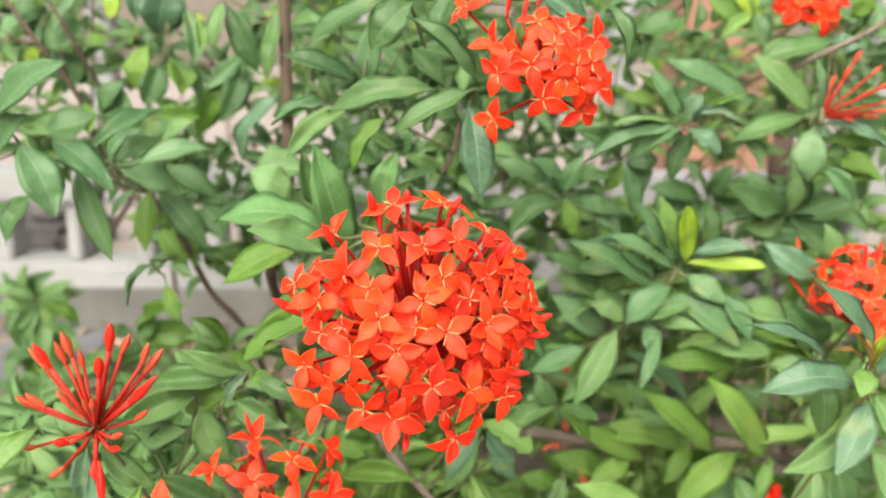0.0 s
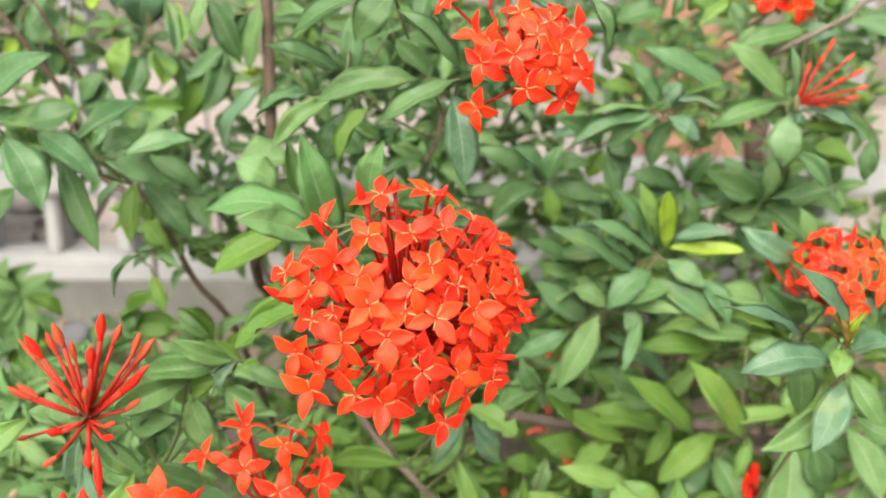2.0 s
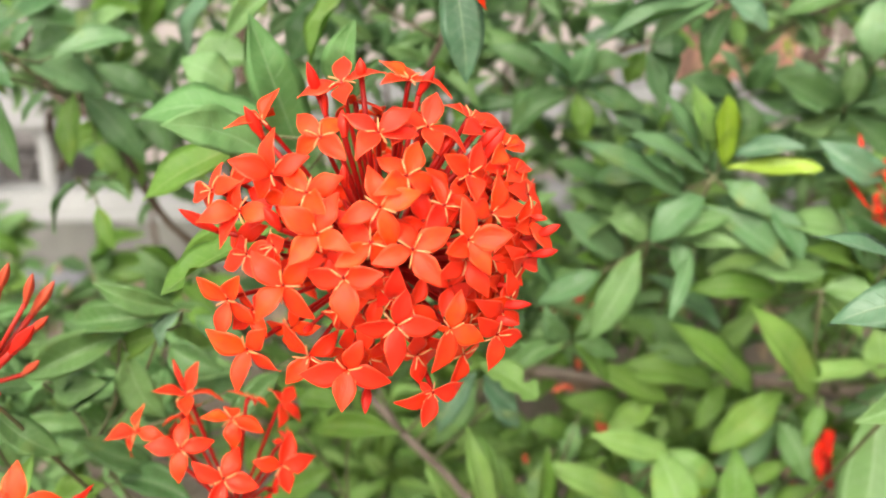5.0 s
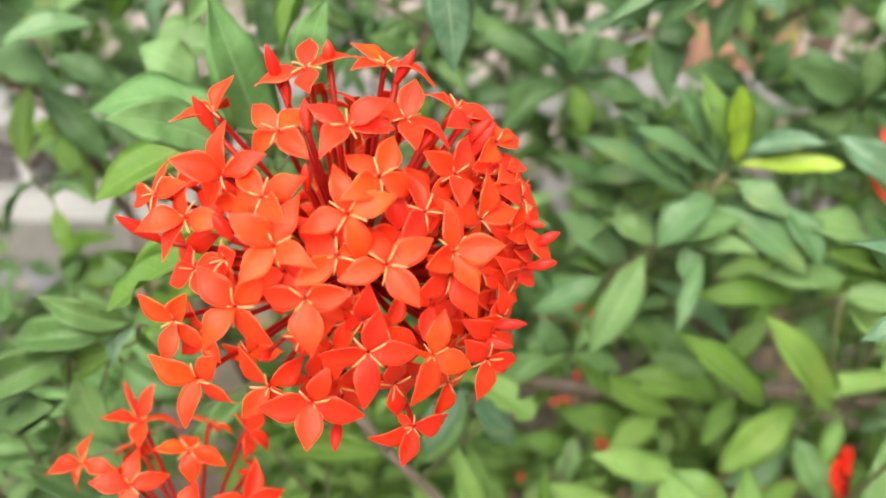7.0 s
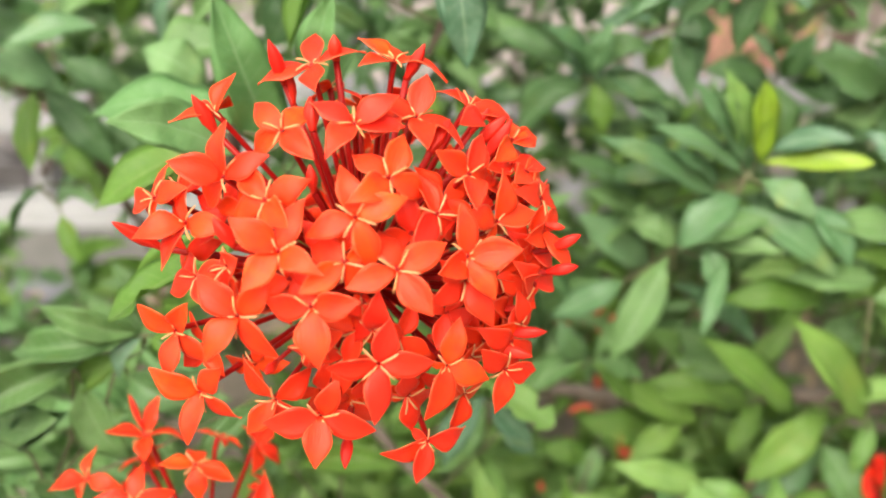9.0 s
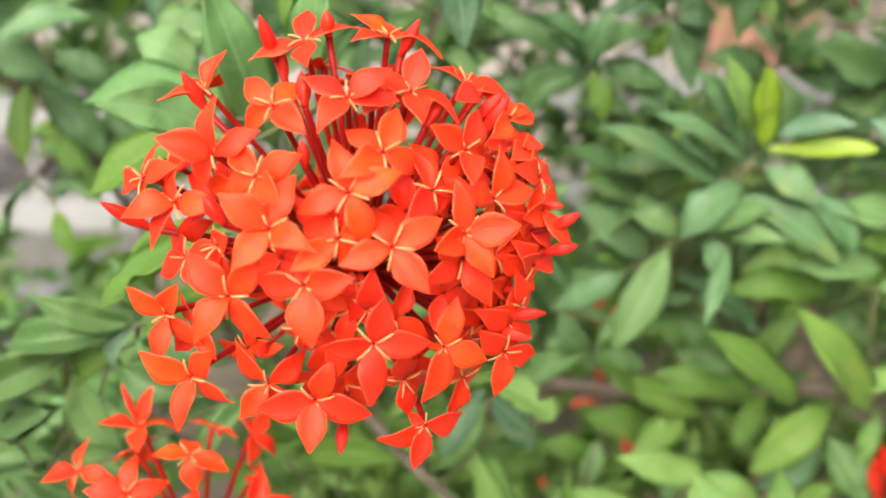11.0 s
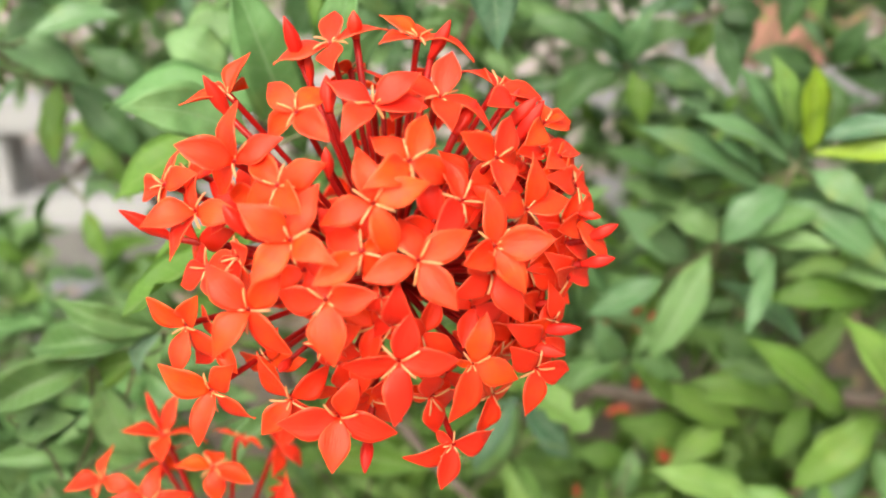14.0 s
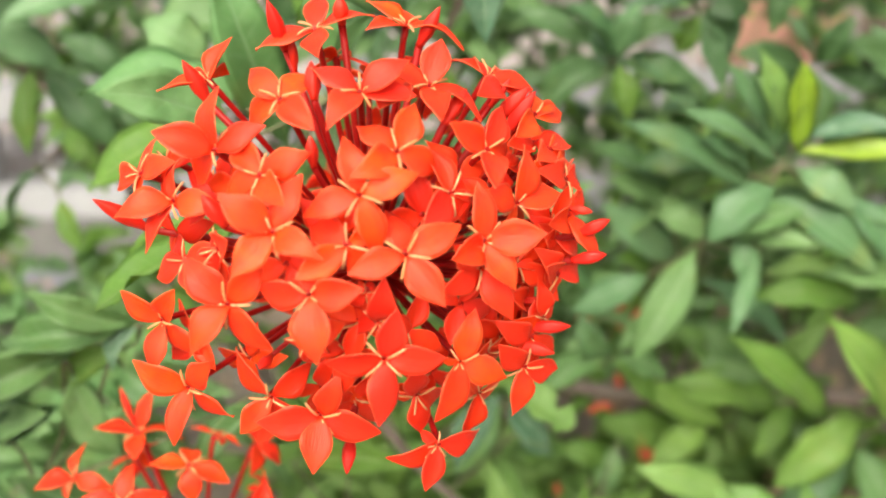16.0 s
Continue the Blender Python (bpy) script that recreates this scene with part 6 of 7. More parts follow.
leaf(s, "dark", (0.1820, 0.6600, 0.9933), (0.1804, 0.6567, 0.9713), 0.0091)
s = shoot((0.2199, 0.4113, 0.7897), "bluish green leaves round a young yellow and bronze shoot tip", thick=0.0014)
leaf(s, "pale", (0.2119, 0.4077, 0.7957), (0.1629, 0.3915, 0.8012), 0.0192, lean=0.15, shape=3)
leaf(s, "pale", (0.2004, 0.4185, 0.8044), (0.1549, 0.3978, 0.8323), 0.0095, lean=0.35, shape=0)
leaf(s, "pale", (0.2198, 0.4113, 0.8091), (0.1866, 0.3915, 0.8533), 0.0159, lean=0.0, shape=0)
leaf(s, "pale", (0.2162, 0.4023, 0.7883), (0.1952, 0.3807, 0.7595), 0.0177, lean=0.1, shape=0)
leaf(s, "mature", (0.2131, 0.4113, 0.7724), (0.1771, 0.3987, 0.7507), 0.0161, lean=-0.2, shape=2)
leaf(s, "mature", (0.2204, 0.4050, 0.7908), (0.2364, 0.3915, 0.7675), 0.0142, lean=0.2, shape=1)
leaf(s, "mature", (0.2352, 0.4230, 0.7585), (0.2581, 0.4185, 0.7499), 0.0149, lean=0.0, shape=4)
leaf(s, "pale", (0.2226, 0.4167, 0.7957), (0.2383, 0.4005, 0.8101), 0.0157, lean=-0.3, shape=2)
leaf(s, "mature", (0.2020, 0.4320, 0.7936), (0.2065, 0.4275, 0.7568), 0.0158, lean=0.2, shape=0)
leaf(s, "light", (0.2142, 0.4023, 0.8050), (0.2071, 0.3879, 0.7984), 0.0124, lean=0.0, shape=3)
leaf(s, "bronze", (0.2162, 0.4050, 0.8052), (0.2038, 0.3969, 0.8273), 0.0041, lean=0.5, shape=5)
leaf(s, "bronze", (0.2168, 0.4050, 0.8064), (0.2196, 0.3969, 0.8270), 0.0047, lean=-0.4, shape=2)
leaf(s, "tip", (0.2199, 0.4050, 0.8043), (0.2184, 0.3951, 0.8263), 0.0039, lean=-0.8, shape=7)
leaf(s, "bronze", (0.2149, 0.4095, 0.8067), (0.1973, 0.4005, 0.8171), 0.0025, lean=0.3, shape=1)
s = shoot((0.2645, 0.5000, 0.7213), "dusty green leaves hanging over the pale scrap")
leaf(s, "mature", (0.2686, 0.5000, 0.7168), (0.2810, 0.4700, 0.6829), 0.0203, lean=0.3, shape=0)
leaf(s, "mature", (0.2836, 0.5000, 0.6834), (0.2641, 0.4750, 0.6487), 0.0217, lean=-0.2, shape=3)
leaf(s, "dark", (0.2565, 0.5200, 0.6968), (0.2647, 0.5100, 0.6655), 0.0194, lean=0.4, shape=6)
s = shoot((0.2544, 0.5600, 0.7611), "green lance-shaped leaves on a thin twig")
leaf(s, "mature", (0.2488, 0.5600, 0.7611), (0.1907, 0.5370, 0.8039), 0.0218)
leaf(s, "pale", (0.2498, 0.5600, 0.8142), (0.2116, 0.5562, 0.8367), 0.0183)
leaf(s, "mature", (0.2578, 0.5600, 0.8161), (0.2489, 0.5560, 0.8493), 0.0183)
leaf(s, "dark", (0.2529, 0.5600, 0.7630), (0.2227, 0.5420, 0.7980), 0.0206)
leaf(s, "olive", (0.2524, 0.5600, 0.7611), (0.2179, 0.5530, 0.7633), 0.0168)
leaf(s, "olive", (0.2520, 0.5600, 0.7449), (0.2054, 0.5413, 0.7829), 0.0164)
s = shoot((0.2456, 0.6200, 0.8424), "dark green leaves deep in the shrub")
leaf(s, "dark", (0.2434, 0.6200, 0.8425), (0.2043, 0.6039, 0.8475), 0.0189)
leaf(s, "mature", (0.2440, 0.6200, 0.8418), (0.2144, 0.6084, 0.8344), 0.0120)
leaf(s, "mature", (0.2504, 0.6200, 0.8832), (0.2790, 0.6082, 0.8670), 0.0161)
leaf(s, "olive", (0.2710, 0.6200, 0.8752), (0.3040, 0.6042, 0.8736), 0.0169)
leaf(s, "dark", (0.2471, 0.6200, 0.8424), (0.2664, 0.6113, 0.8442), 0.0177)
leaf(s, "dark", (0.2431, 0.6200, 0.8437), (0.1978, 0.5991, 0.8663), 0.0210)
leaf(s, "dark", (0.2482, 0.6200, 0.8405), (0.2842, 0.6086, 0.8119), 0.0211)
leaf(s, "mature", (0.2460, 0.6200, 0.8442), (0.2487, 0.6125, 0.8722), 0.0137)
leaf(s, "dark", (0.2446, 0.6200, 0.8437), (0.2269, 0.6166, 0.8635), 0.0198)
leaf(s, "mature", (0.2493, 0.6200, 0.8419), (0.3031, 0.6115, 0.8361), 0.0204)
leaf(s, "dark", (0.2487, 0.6200, 0.8432), (0.2892, 0.6023, 0.8580), 0.0171)
s = shoot((0.0809, 0.5800, 0.8614), "dark green leaves behind the flower heads")
leaf(s, "dark", (0.0712, 0.5800, 0.8690), (0.0337, 0.5800, 0.8881), 0.0164)
leaf(s, "dark", (0.0786, 0.5800, 0.8599), (0.0426, 0.5684, 0.8396), 0.0201)
leaf(s, "dark", (0.0826, 0.5800, 0.8623), (0.1066, 0.5656, 0.8790), 0.0176)
leaf(s, "dark", (0.0833, 0.5800, 0.8608), (0.1203, 0.5749, 0.8528), 0.0156)
leaf(s, "cool", (0.0795, 0.5800, 0.8630), (0.0565, 0.5652, 0.8901), 0.0171)
leaf(s, "cool", (0.0814, 0.5800, 0.8630), (0.0890, 0.5754, 0.8888), 0.0132)
leaf(s, "cool", (0.0865, 0.5800, 0.8652), (0.1085, 0.5717, 0.8514), 0.0152)
leaf(s, "olive", (0.0813, 0.5800, 0.8597), (0.0869, 0.5760, 0.8349), 0.0135)
leaf(s, "cool", (0.0801, 0.5800, 0.8623), (0.0673, 0.5814, 0.8765), 0.0170)
s = shoot((0.1233, 0.6000, 0.8817), "green lance-shaped leaves on a thin twig")
leaf(s, "dark", (0.1218, 0.6000, 0.8829), (0.0993, 0.5997, 0.9012), 0.0191)
leaf(s, "dark", (0.1243, 0.6000, 0.8805), (0.1386, 0.5940, 0.8630), 0.0179)
leaf(s, "olive", (0.1226, 0.6000, 0.8805), (0.1123, 0.5997, 0.8620), 0.0138)
leaf(s, "dark", (0.1247, 0.6000, 0.8819), (0.1459, 0.5975, 0.8860), 0.0162)
leaf(s, "cool", (0.1241, 0.6000, 0.8796), (0.1346, 0.5900, 0.8479), 0.0144)
leaf(s, "dark", (0.1214, 0.6000, 0.8831), (0.0896, 0.5846, 0.9066), 0.0190)
s = shoot((0.1115, 0.5800, 0.7936), "green lance-shaped leaves on a thin twig")
leaf(s, "mature", (0.1117, 0.5850, 0.7889), (0.0778, 0.5700, 0.8092), 0.0164, lean=0.1, shape=0)
leaf(s, "cool", (0.1143, 0.5850, 0.7617), (0.0761, 0.5700, 0.7949), 0.0214, lean=0, shape=0)
leaf(s, "mature", (0.1297, 0.5850, 0.7826), (0.0990, 0.5700, 0.7927), 0.0185, lean=0.1, shape=3)
leaf(s, "cool", (0.1216, 0.5850, 0.8346), (0.0980, 0.5700, 0.8566), 0.0157, lean=0.1, shape=0)
leaf(s, "dark", (0.1468, 0.5850, 0.8052), (0.0903, 0.5700, 0.8169), 0.0185, lean=0.1, shape=3)
leaf(s, "mature", (0.1106, 0.5850, 0.7889), (0.0793, 0.5700, 0.7768), 0.0157, lean=0.2, shape=1)
leaf(s, "olive", (0.1029, 0.5850, 0.7571), (0.0838, 0.5700, 0.7688), 0.0107, lean=0.2, shape=0)
leaf(s, "mature", (0.1122, 0.5850, 0.7945), (0.1260, 0.5700, 0.8160), 0.0164, lean=0.2, shape=0)
leaf(s, "dark", (0.1103, 0.5850, 0.7981), (0.0695, 0.5700, 0.8267), 0.0178, lean=0.1, shape=0)
leaf(s, "dark", (0.1160, 0.5850, 0.7871), (0.1388, 0.5700, 0.7693), 0.0178, lean=0.1, shape=3)
s = shoot((0.1201, 0.5500, 0.7827), "long dull green leaves hanging from a twig")
leaf(s, "mature", (0.1141, 0.5450, 0.7790), (0.0847, 0.5200, 0.7364), 0.0203, lean=0.1, shape=0)
leaf(s, "cool", (0.1410, 0.5400, 0.7780), (0.1259, 0.5150, 0.7503), 0.0097, lean=0.3, shape=0)
leaf(s, "cool", (0.1306, 0.6000, 0.7451), (0.1753, 0.5850, 0.7183), 0.0190, lean=-0.2, shape=0)
leaf(s, "mature", (0.1222, 0.5400, 0.7864), (0.1598, 0.5350, 0.8006), 0.0145, lean=0.1, shape=0)
leaf(s, "cool", (0.0967, 0.5600, 0.7617), (0.0593, 0.5500, 0.7478), 0.0157, lean=0.1, shape=0)
leaf(s, "mature", (0.1202, 0.5500, 0.7820), (0.1002, 0.5500, 0.7967), 0.0156, lean=0.2, shape=3)
s = shoot((0.2174, 0.5500, 0.7533), "green lance-shaped leaves on a thin twig")
leaf(s, "mature", (0.2191, 0.5500, 0.7640), (0.1730, 0.5400, 0.7710), 0.0201, lean=0.0, shape=0)
leaf(s, "olive", (0.1984, 0.5600, 0.7468), (0.1467, 0.5500, 0.7570), 0.0178, lean=-0.1, shape=3)
leaf(s, "light", (0.2187, 0.5600, 0.7497), (0.2434, 0.5500, 0.7248), 0.0164, lean=0.2, shape=2)
leaf(s, "mature", (0.2174, 0.5500, 0.7540), (0.2448, 0.5400, 0.7526), 0.0168, lean=0.1, shape=0)
leaf(s, "olive", (0.2205, 0.5500, 0.6862), (0.1777, 0.5320, 0.7510), 0.0253, lean=0.0, shape=0)
leaf(s, "olive", (0.2202, 0.5600, 0.7523), (0.2363, 0.5600, 0.7772), 0.0152, lean=0.2, shape=1)
leaf(s, "mature", (0.2126, 0.6000, 0.7204), (0.2382, 0.5900, 0.7084), 0.0169, lean=0.1, shape=3)
s = shoot((0.2269, 0.5700, 0.6813), "bright green leaves above a level branch")
leaf(s, "light", (0.2573, 0.5600, 0.7024), (0.1987, 0.5450, 0.7038), 0.0143, lean=0.0, shape=0)
leaf(s, "olive", (0.1901, 0.5650, 0.6829), (0.1376, 0.5460, 0.7368), 0.0212, lean=0.05, shape=0)
leaf(s, "olive", (0.2054, 0.5600, 0.6868), (0.1618, 0.5400, 0.6589), 0.0223, lean=-0.1, shape=3)
leaf(s, "light", (0.2575, 0.5700, 0.7223), (0.2617, 0.5600, 0.6939), 0.0244, lean=0.1, shape=0)
leaf(s, "light", (0.2276, 0.5600, 0.6841), (0.2146, 0.5450, 0.6576), 0.0109, lean=0.1, shape=0)
leaf(s, "olive", (0.2138, 0.5900, 0.6718), (0.1960, 0.5800, 0.6498), 0.0144, lean=0.2, shape=4)
leaf(s, "mature", (0.2034, 0.5600, 0.6683), (0.2183, 0.5400, 0.6382), 0.0210, lean=0.0, shape=0)
leaf(s, "cool", (0.2080, 0.5750, 0.6578), (0.1698, 0.5600, 0.6370), 0.0203, lean=-0.2, shape=0)
s = shoot((0.1718, 0.6200, 0.6726), "olive green leaves before the level branch")
leaf(s, "olive", (0.1489, 0.6000, 0.6606), (0.0977, 0.5900, 0.6930), 0.0176, lean=0.0, shape=0)
leaf(s, "olive", (0.1818, 0.6100, 0.6622), (0.1153, 0.5900, 0.6922), 0.0230, lean=0.1, shape=3)
leaf(s, "mature", (0.1708, 0.6100, 0.6835), (0.1328, 0.6000, 0.6994), 0.0135, lean=0.0, shape=0)
leaf(s, "light", (0.1764, 0.6200, 0.6791), (0.2035, 0.6100, 0.7166), 0.0160, lean=0.2, shape=0)
leaf(s, "mature", (0.1683, 0.6300, 0.6681), (0.1402, 0.6200, 0.7128), 0.0193, lean=0.0, shape=0)
leaf(s, "olive", (0.1824, 0.6000, 0.6746), (0.1617, 0.5850, 0.6492), 0.0154, lean=0.0, shape=0)
leaf(s, "olive", (0.1391, 0.6000, 0.6648), (0.1062, 0.5800, 0.6495), 0.0182, lean=-0.1, shape=0)
leaf(s, "cool", (0.1708, 0.6400, 0.6614), (0.1863, 0.6300, 0.6962), 0.0173, lean=0.2, shape=4)
leaf(s, "olive", (0.1321, 0.6200, 0.6353), (0.0853, 0.6000, 0.6626), 0.0219, lean=0.0, shape=3)
leaf(s, "light", (0.1776, 0.6600, 0.6546), (0.1299, 0.6500, 0.7013), 0.0235, lean=0.1, shape=0)
leaf(s, "light", (0.1573, 0.6800, 0.6714), (0.1165, 0.6700, 0.6960), 0.0235, lean=0.0, shape=3)
leaf(s, "olive", (0.2127, 0.6600, 0.6615), (0.1859, 0.6500, 0.6837), 0.0179, lean=0.1, shape=0)
s = shoot((0.1324, 0.5400, 0.6529), "bright light green leaves of a low shoot")
leaf(s, "light", (0.1364, 0.5350, 0.6596), (0.0893, 0.5170, 0.6821), 0.0168, lean=0.0, shape=0)
leaf(s, "light", (0.1321, 0.5400, 0.6600), (0.1651, 0.5300, 0.6423), 0.0184, lean=0.1, shape=3)
leaf(s, "light", (0.1265, 0.5300, 0.6654), (0.1404, 0.5100, 0.6221), 0.0268, lean=0.0, shape=0)
leaf(s, "light", (0.1215, 0.5500, 0.6195), (0.0640, 0.5300, 0.6575), 0.0193, lean=0.0, shape=0)
leaf(s, "light", (0.1689, 0.5450, 0.5972), (0.1728, 0.5250, 0.6607), 0.0243, lean=0.1, shape=3)
leaf(s, "olive", (0.1872, 0.5600, 0.6234), (0.2106, 0.5550, 0.6424), 0.0117, lean=0.0, shape=0)
leaf(s, "soft", (0.1193, 0.5700, 0.6424), (0.1343, 0.5600, 0.6169), 0.0160, lean=0.2, shape=3)
leaf(s, "light", (0.1290, 0.5450, 0.5969), (0.1121, 0.5300, 0.6408), 0.0231, lean=0.1, shape=0)
leaf(s, "young", (0.1689, 0.5600, 0.6233), (0.1520, 0.5600, 0.6178), 0.0090, lean=0.0, shape=0)
leaf(s, "mature", (0.1171, 0.5600, 0.5869), (0.0851, 0.5500, 0.6226), 0.0185, lean=0.1, shape=0)
leaf(s, "olive", (0.2090, 0.5700, 0.5940), (0.2330, 0.5600, 0.6216), 0.0195, lean=0.0, shape=0)
leaf(s, "mature", (0.1981, 0.5800, 0.5743), (0.2128, 0.5700, 0.6155), 0.0184, lean=0.1, shape=3)
leaf(s, "light", (0.0870, 0.5600, 0.5889), (0.0522, 0.5500, 0.6287), 0.0171, lean=0.0, shape=3)
s = shoot((0.0758, 0.5700, 0.6233), "light green leaves low on the shrub")
leaf(s, "mature", (0.0690, 0.5600, 0.6436), (0.0552, 0.5500, 0.6183), 0.0150, lean=0.1, shape=0)
leaf(s, "soft", (0.0903, 0.6000, 0.6476), (0.0796, 0.5900, 0.6196), 0.0132, lean=0.3, shape=0)
leaf(s, "light", (0.0604, 0.5600, 0.6080), (0.0376, 0.5500, 0.6306), 0.0157, lean=0.0, shape=0)
leaf(s, "olive", (0.0859, 0.6000, 0.6368), (0.0597, 0.5900, 0.6505), 0.0162, lean=0.0, shape=3)
leaf(s, "olive", (0.0809, 0.6000, 0.6014), (0.1046, 0.5900, 0.6249), 0.0154, lean=0.1, shape=1)
s = shoot((0.2505, 0.5400, 0.6874), "large green leaf hanging in front of the branch")
leaf(s, "mature", (0.2467, 0.5350, 0.6924), (0.2238, 0.4900, 0.6150), 0.0352, lean=0.0, shape=0)
leaf(s, "olive", (0.2568, 0.5500, 0.6813), (0.2746, 0.5400, 0.6574), 0.0181, lean=0.2, shape=3)
leaf(s, "dark", (0.2597, 0.5600, 0.6744), (0.2776, 0.5500, 0.6237), 0.0198, lean=0.3, shape=0)
s = shoot((0.1982, 0.6600, 0.8505), "dark green leaves before the terracotta pillar", thick=0.0009)
leaf(s, "dark", (0.1931, 0.6550, 0.8493), (0.1512, 0.6400, 0.8604), 0.0193, lean=0, shape=0)
leaf(s, "dark", (0.1940, 0.6550, 0.8474), (0.1582, 0.6400, 0.8366), 0.0201, lean=0.2, shape=3)
leaf(s, "cool", (0.1969, 0.6550, 0.8493), (0.1759, 0.6400, 0.8794), 0.0160, lean=0.2, shape=0)
leaf(s, "dark", (0.1976, 0.6550, 0.8505), (0.2092, 0.6400, 0.8762), 0.0152, lean=0.3, shape=1)
leaf(s, "olive", (0.1997, 0.6550, 0.8527), (0.2149, 0.6400, 0.8532), 0.0136, lean=0, shape=0)
leaf(s, "dark", (0.2009, 0.6550, 0.8474), (0.2320, 0.6400, 0.8372), 0.0185, lean=0.1, shape=0)
leaf(s, "mature", (0.1972, 0.6550, 0.8455), (0.1992, 0.6400, 0.8171), 0.0193, lean=0.1, shape=3)
leaf(s, "dark", (0.1953, 0.6550, 0.8455), (0.1730, 0.6400, 0.8231), 0.0201, lean=-0.2, shape=0)
leaf(s, "cool", (0.2255, 0.6550, 0.8700), (0.2359, 0.6400, 0.8474), 0.0160, lean=0.2, shape=0)
leaf(s, "dark", (0.2007, 0.6550, 0.8493), (0.2404, 0.6400, 0.8575), 0.0160, lean=-0.1, shape=2)
s = shoot((0.2489, 0.6400, 0.8473), "dark green leaves before the terracotta pillar", thick=0.0009)
leaf(s, "dark", (0.2607, 0.6400, 0.8408), (0.2118, 0.6250, 0.8458), 0.0196, lean=0, shape=0)
leaf(s, "dark", (0.2609, 0.6400, 0.8386), (0.2206, 0.6250, 0.8287), 0.0180, lean=0.2, shape=3)
leaf(s, "cool", (0.2625, 0.6400, 0.8416), (0.2784, 0.6250, 0.8584), 0.0172, lean=0.1, shape=0)
leaf(s, "mature", (0.2615, 0.6400, 0.8397), (0.2888, 0.6250, 0.8327), 0.0188, lean=0, shape=3)
leaf(s, "dark", (0.2597, 0.6400, 0.8435), (0.2338, 0.6250, 0.8732), 0.0164, lean=0.3, shape=0)
leaf(s, "dark", (0.2611, 0.6400, 0.8435), (0.2584, 0.6250, 0.8766), 0.0172, lean=0.2, shape=2)
s = shoot((0.0795, 0.5500, 0.7234), "green lance-shaped leaves on a thin twig")
leaf(s, "mature", (0.0775, 0.5500, 0.7224), (0.0439, 0.5344, 0.7130), 0.0145)
leaf(s, "mature", (0.0782, 0.5500, 0.7237), (0.0564, 0.5472, 0.7285), 0.0128)
leaf(s, "mature", (0.0811, 0.5500, 0.7230), (0.1055, 0.5438, 0.7181), 0.0128)
leaf(s, "dark", (0.0786, 0.5500, 0.7247), (0.0632, 0.5422, 0.7466), 0.0124)
leaf(s, "olive", (0.0809, 0.5500, 0.7220), (0.1031, 0.5490, 0.6994), 0.0142)
leaf(s, "mature", (0.0813, 0.5500, 0.7247), (0.1092, 0.5499, 0.7439), 0.0137)
s = shoot((0.0367, 0.5150, 0.6260), "upright light green leaves under the flower head")
leaf(s, "light", (0.0336, 0.5050, 0.6343), (0.0213, 0.4900, 0.6989), 0.0152, lean=0.1, shape=0)
leaf(s, "olive", (0.0619, 0.5300, 0.6165), (0.0660, 0.5200, 0.6733), 0.0116)
leaf(s, "light", (0.0468, 0.5500, 0.6204), (0.0366, 0.5450, 0.6538), 0.0108)
leaf(s, "olive", (0.0867, 0.5600, 0.5996), (0.0959, 0.5500, 0.6472), 0.0123)
leaf(s, "light", (0.0079, 0.5600, 0.5991), (-0.0023, 0.5500, 0.6508), 0.0137)
s = shoot((0.0280, 0.5600, 0.6948), "dusty green leaves below the flower head")
leaf(s, "mature", (0.0250, 0.5600, 0.6928), (0.0039, 0.5376, 0.6646), 0.0155)
leaf(s, "pale", (0.0335, 0.5600, 0.6915), (0.0510, 0.5539, 0.6662), 0.0144)
leaf(s, "light", (0.0249, 0.5600, 0.6640), (0.0342, 0.5389, 0.6149), 0.0150)
leaf(s, "mature", (0.0317, 0.5600, 0.7028), (0.0649, 0.5622, 0.7177), 0.0146)
s = shoot((0.2903, 0.6000, 0.6756), "green lance-shaped leaves on a thin twig")
leaf(s, "dark", (0.2921, 0.6000, 0.6740), (0.3168, 0.5914, 0.6536), 0.0212)
leaf(s, "olive", (0.2894, 0.6000, 0.6730), (0.2761, 0.6022, 0.6305), 0.0191)
leaf(s, "mature", (0.2908, 0.6000, 0.6771), (0.2994, 0.6008, 0.7008), 0.0175)
leaf(s, "dark", (0.2883, 0.6000, 0.6740), (0.2546, 0.5932, 0.6529), 0.0148)
leaf(s, "dark", (0.2903, 0.6000, 0.6714), (0.2753, 0.5671, 0.6233), 0.0179)
s = shoot((-0.3396, 0.7000, 0.7480), "green leaves of a low shoot by the plinth")
leaf(s, "mature", (-0.3417, 0.7000, 0.7468), (-0.3760, 0.7018, 0.7274), 0.0189)
leaf(s, "dark", (-0.3410, 0.7000, 0.7453), (-0.3567, 0.6872, 0.7077), 0.0210)
leaf(s, "mature", (-0.3387, 0.7000, 0.7456), (-0.3193, 0.6894, 0.7121), 0.0178)
leaf(s, "olive", (-0.3377, 0.7000, 0.7468), (-0.3082, 0.7004, 0.7282), 0.0134)
leaf(s, "mature", (-0.3400, 0.7000, 0.7441), (-0.3344, 0.6765, 0.6920), 0.0191)
leaf(s, "mature", (-0.3421, 0.7000, 0.7485), (-0.3744, 0.6870, 0.7613), 0.0162)
leaf(s, "mature", (-0.3382, 0.7000, 0.7480), (-0.3158, 0.7000, 0.7481), 0.0127)

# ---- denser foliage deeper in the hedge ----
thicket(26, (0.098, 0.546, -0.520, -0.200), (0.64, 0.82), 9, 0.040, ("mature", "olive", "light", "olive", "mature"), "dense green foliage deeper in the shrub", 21)
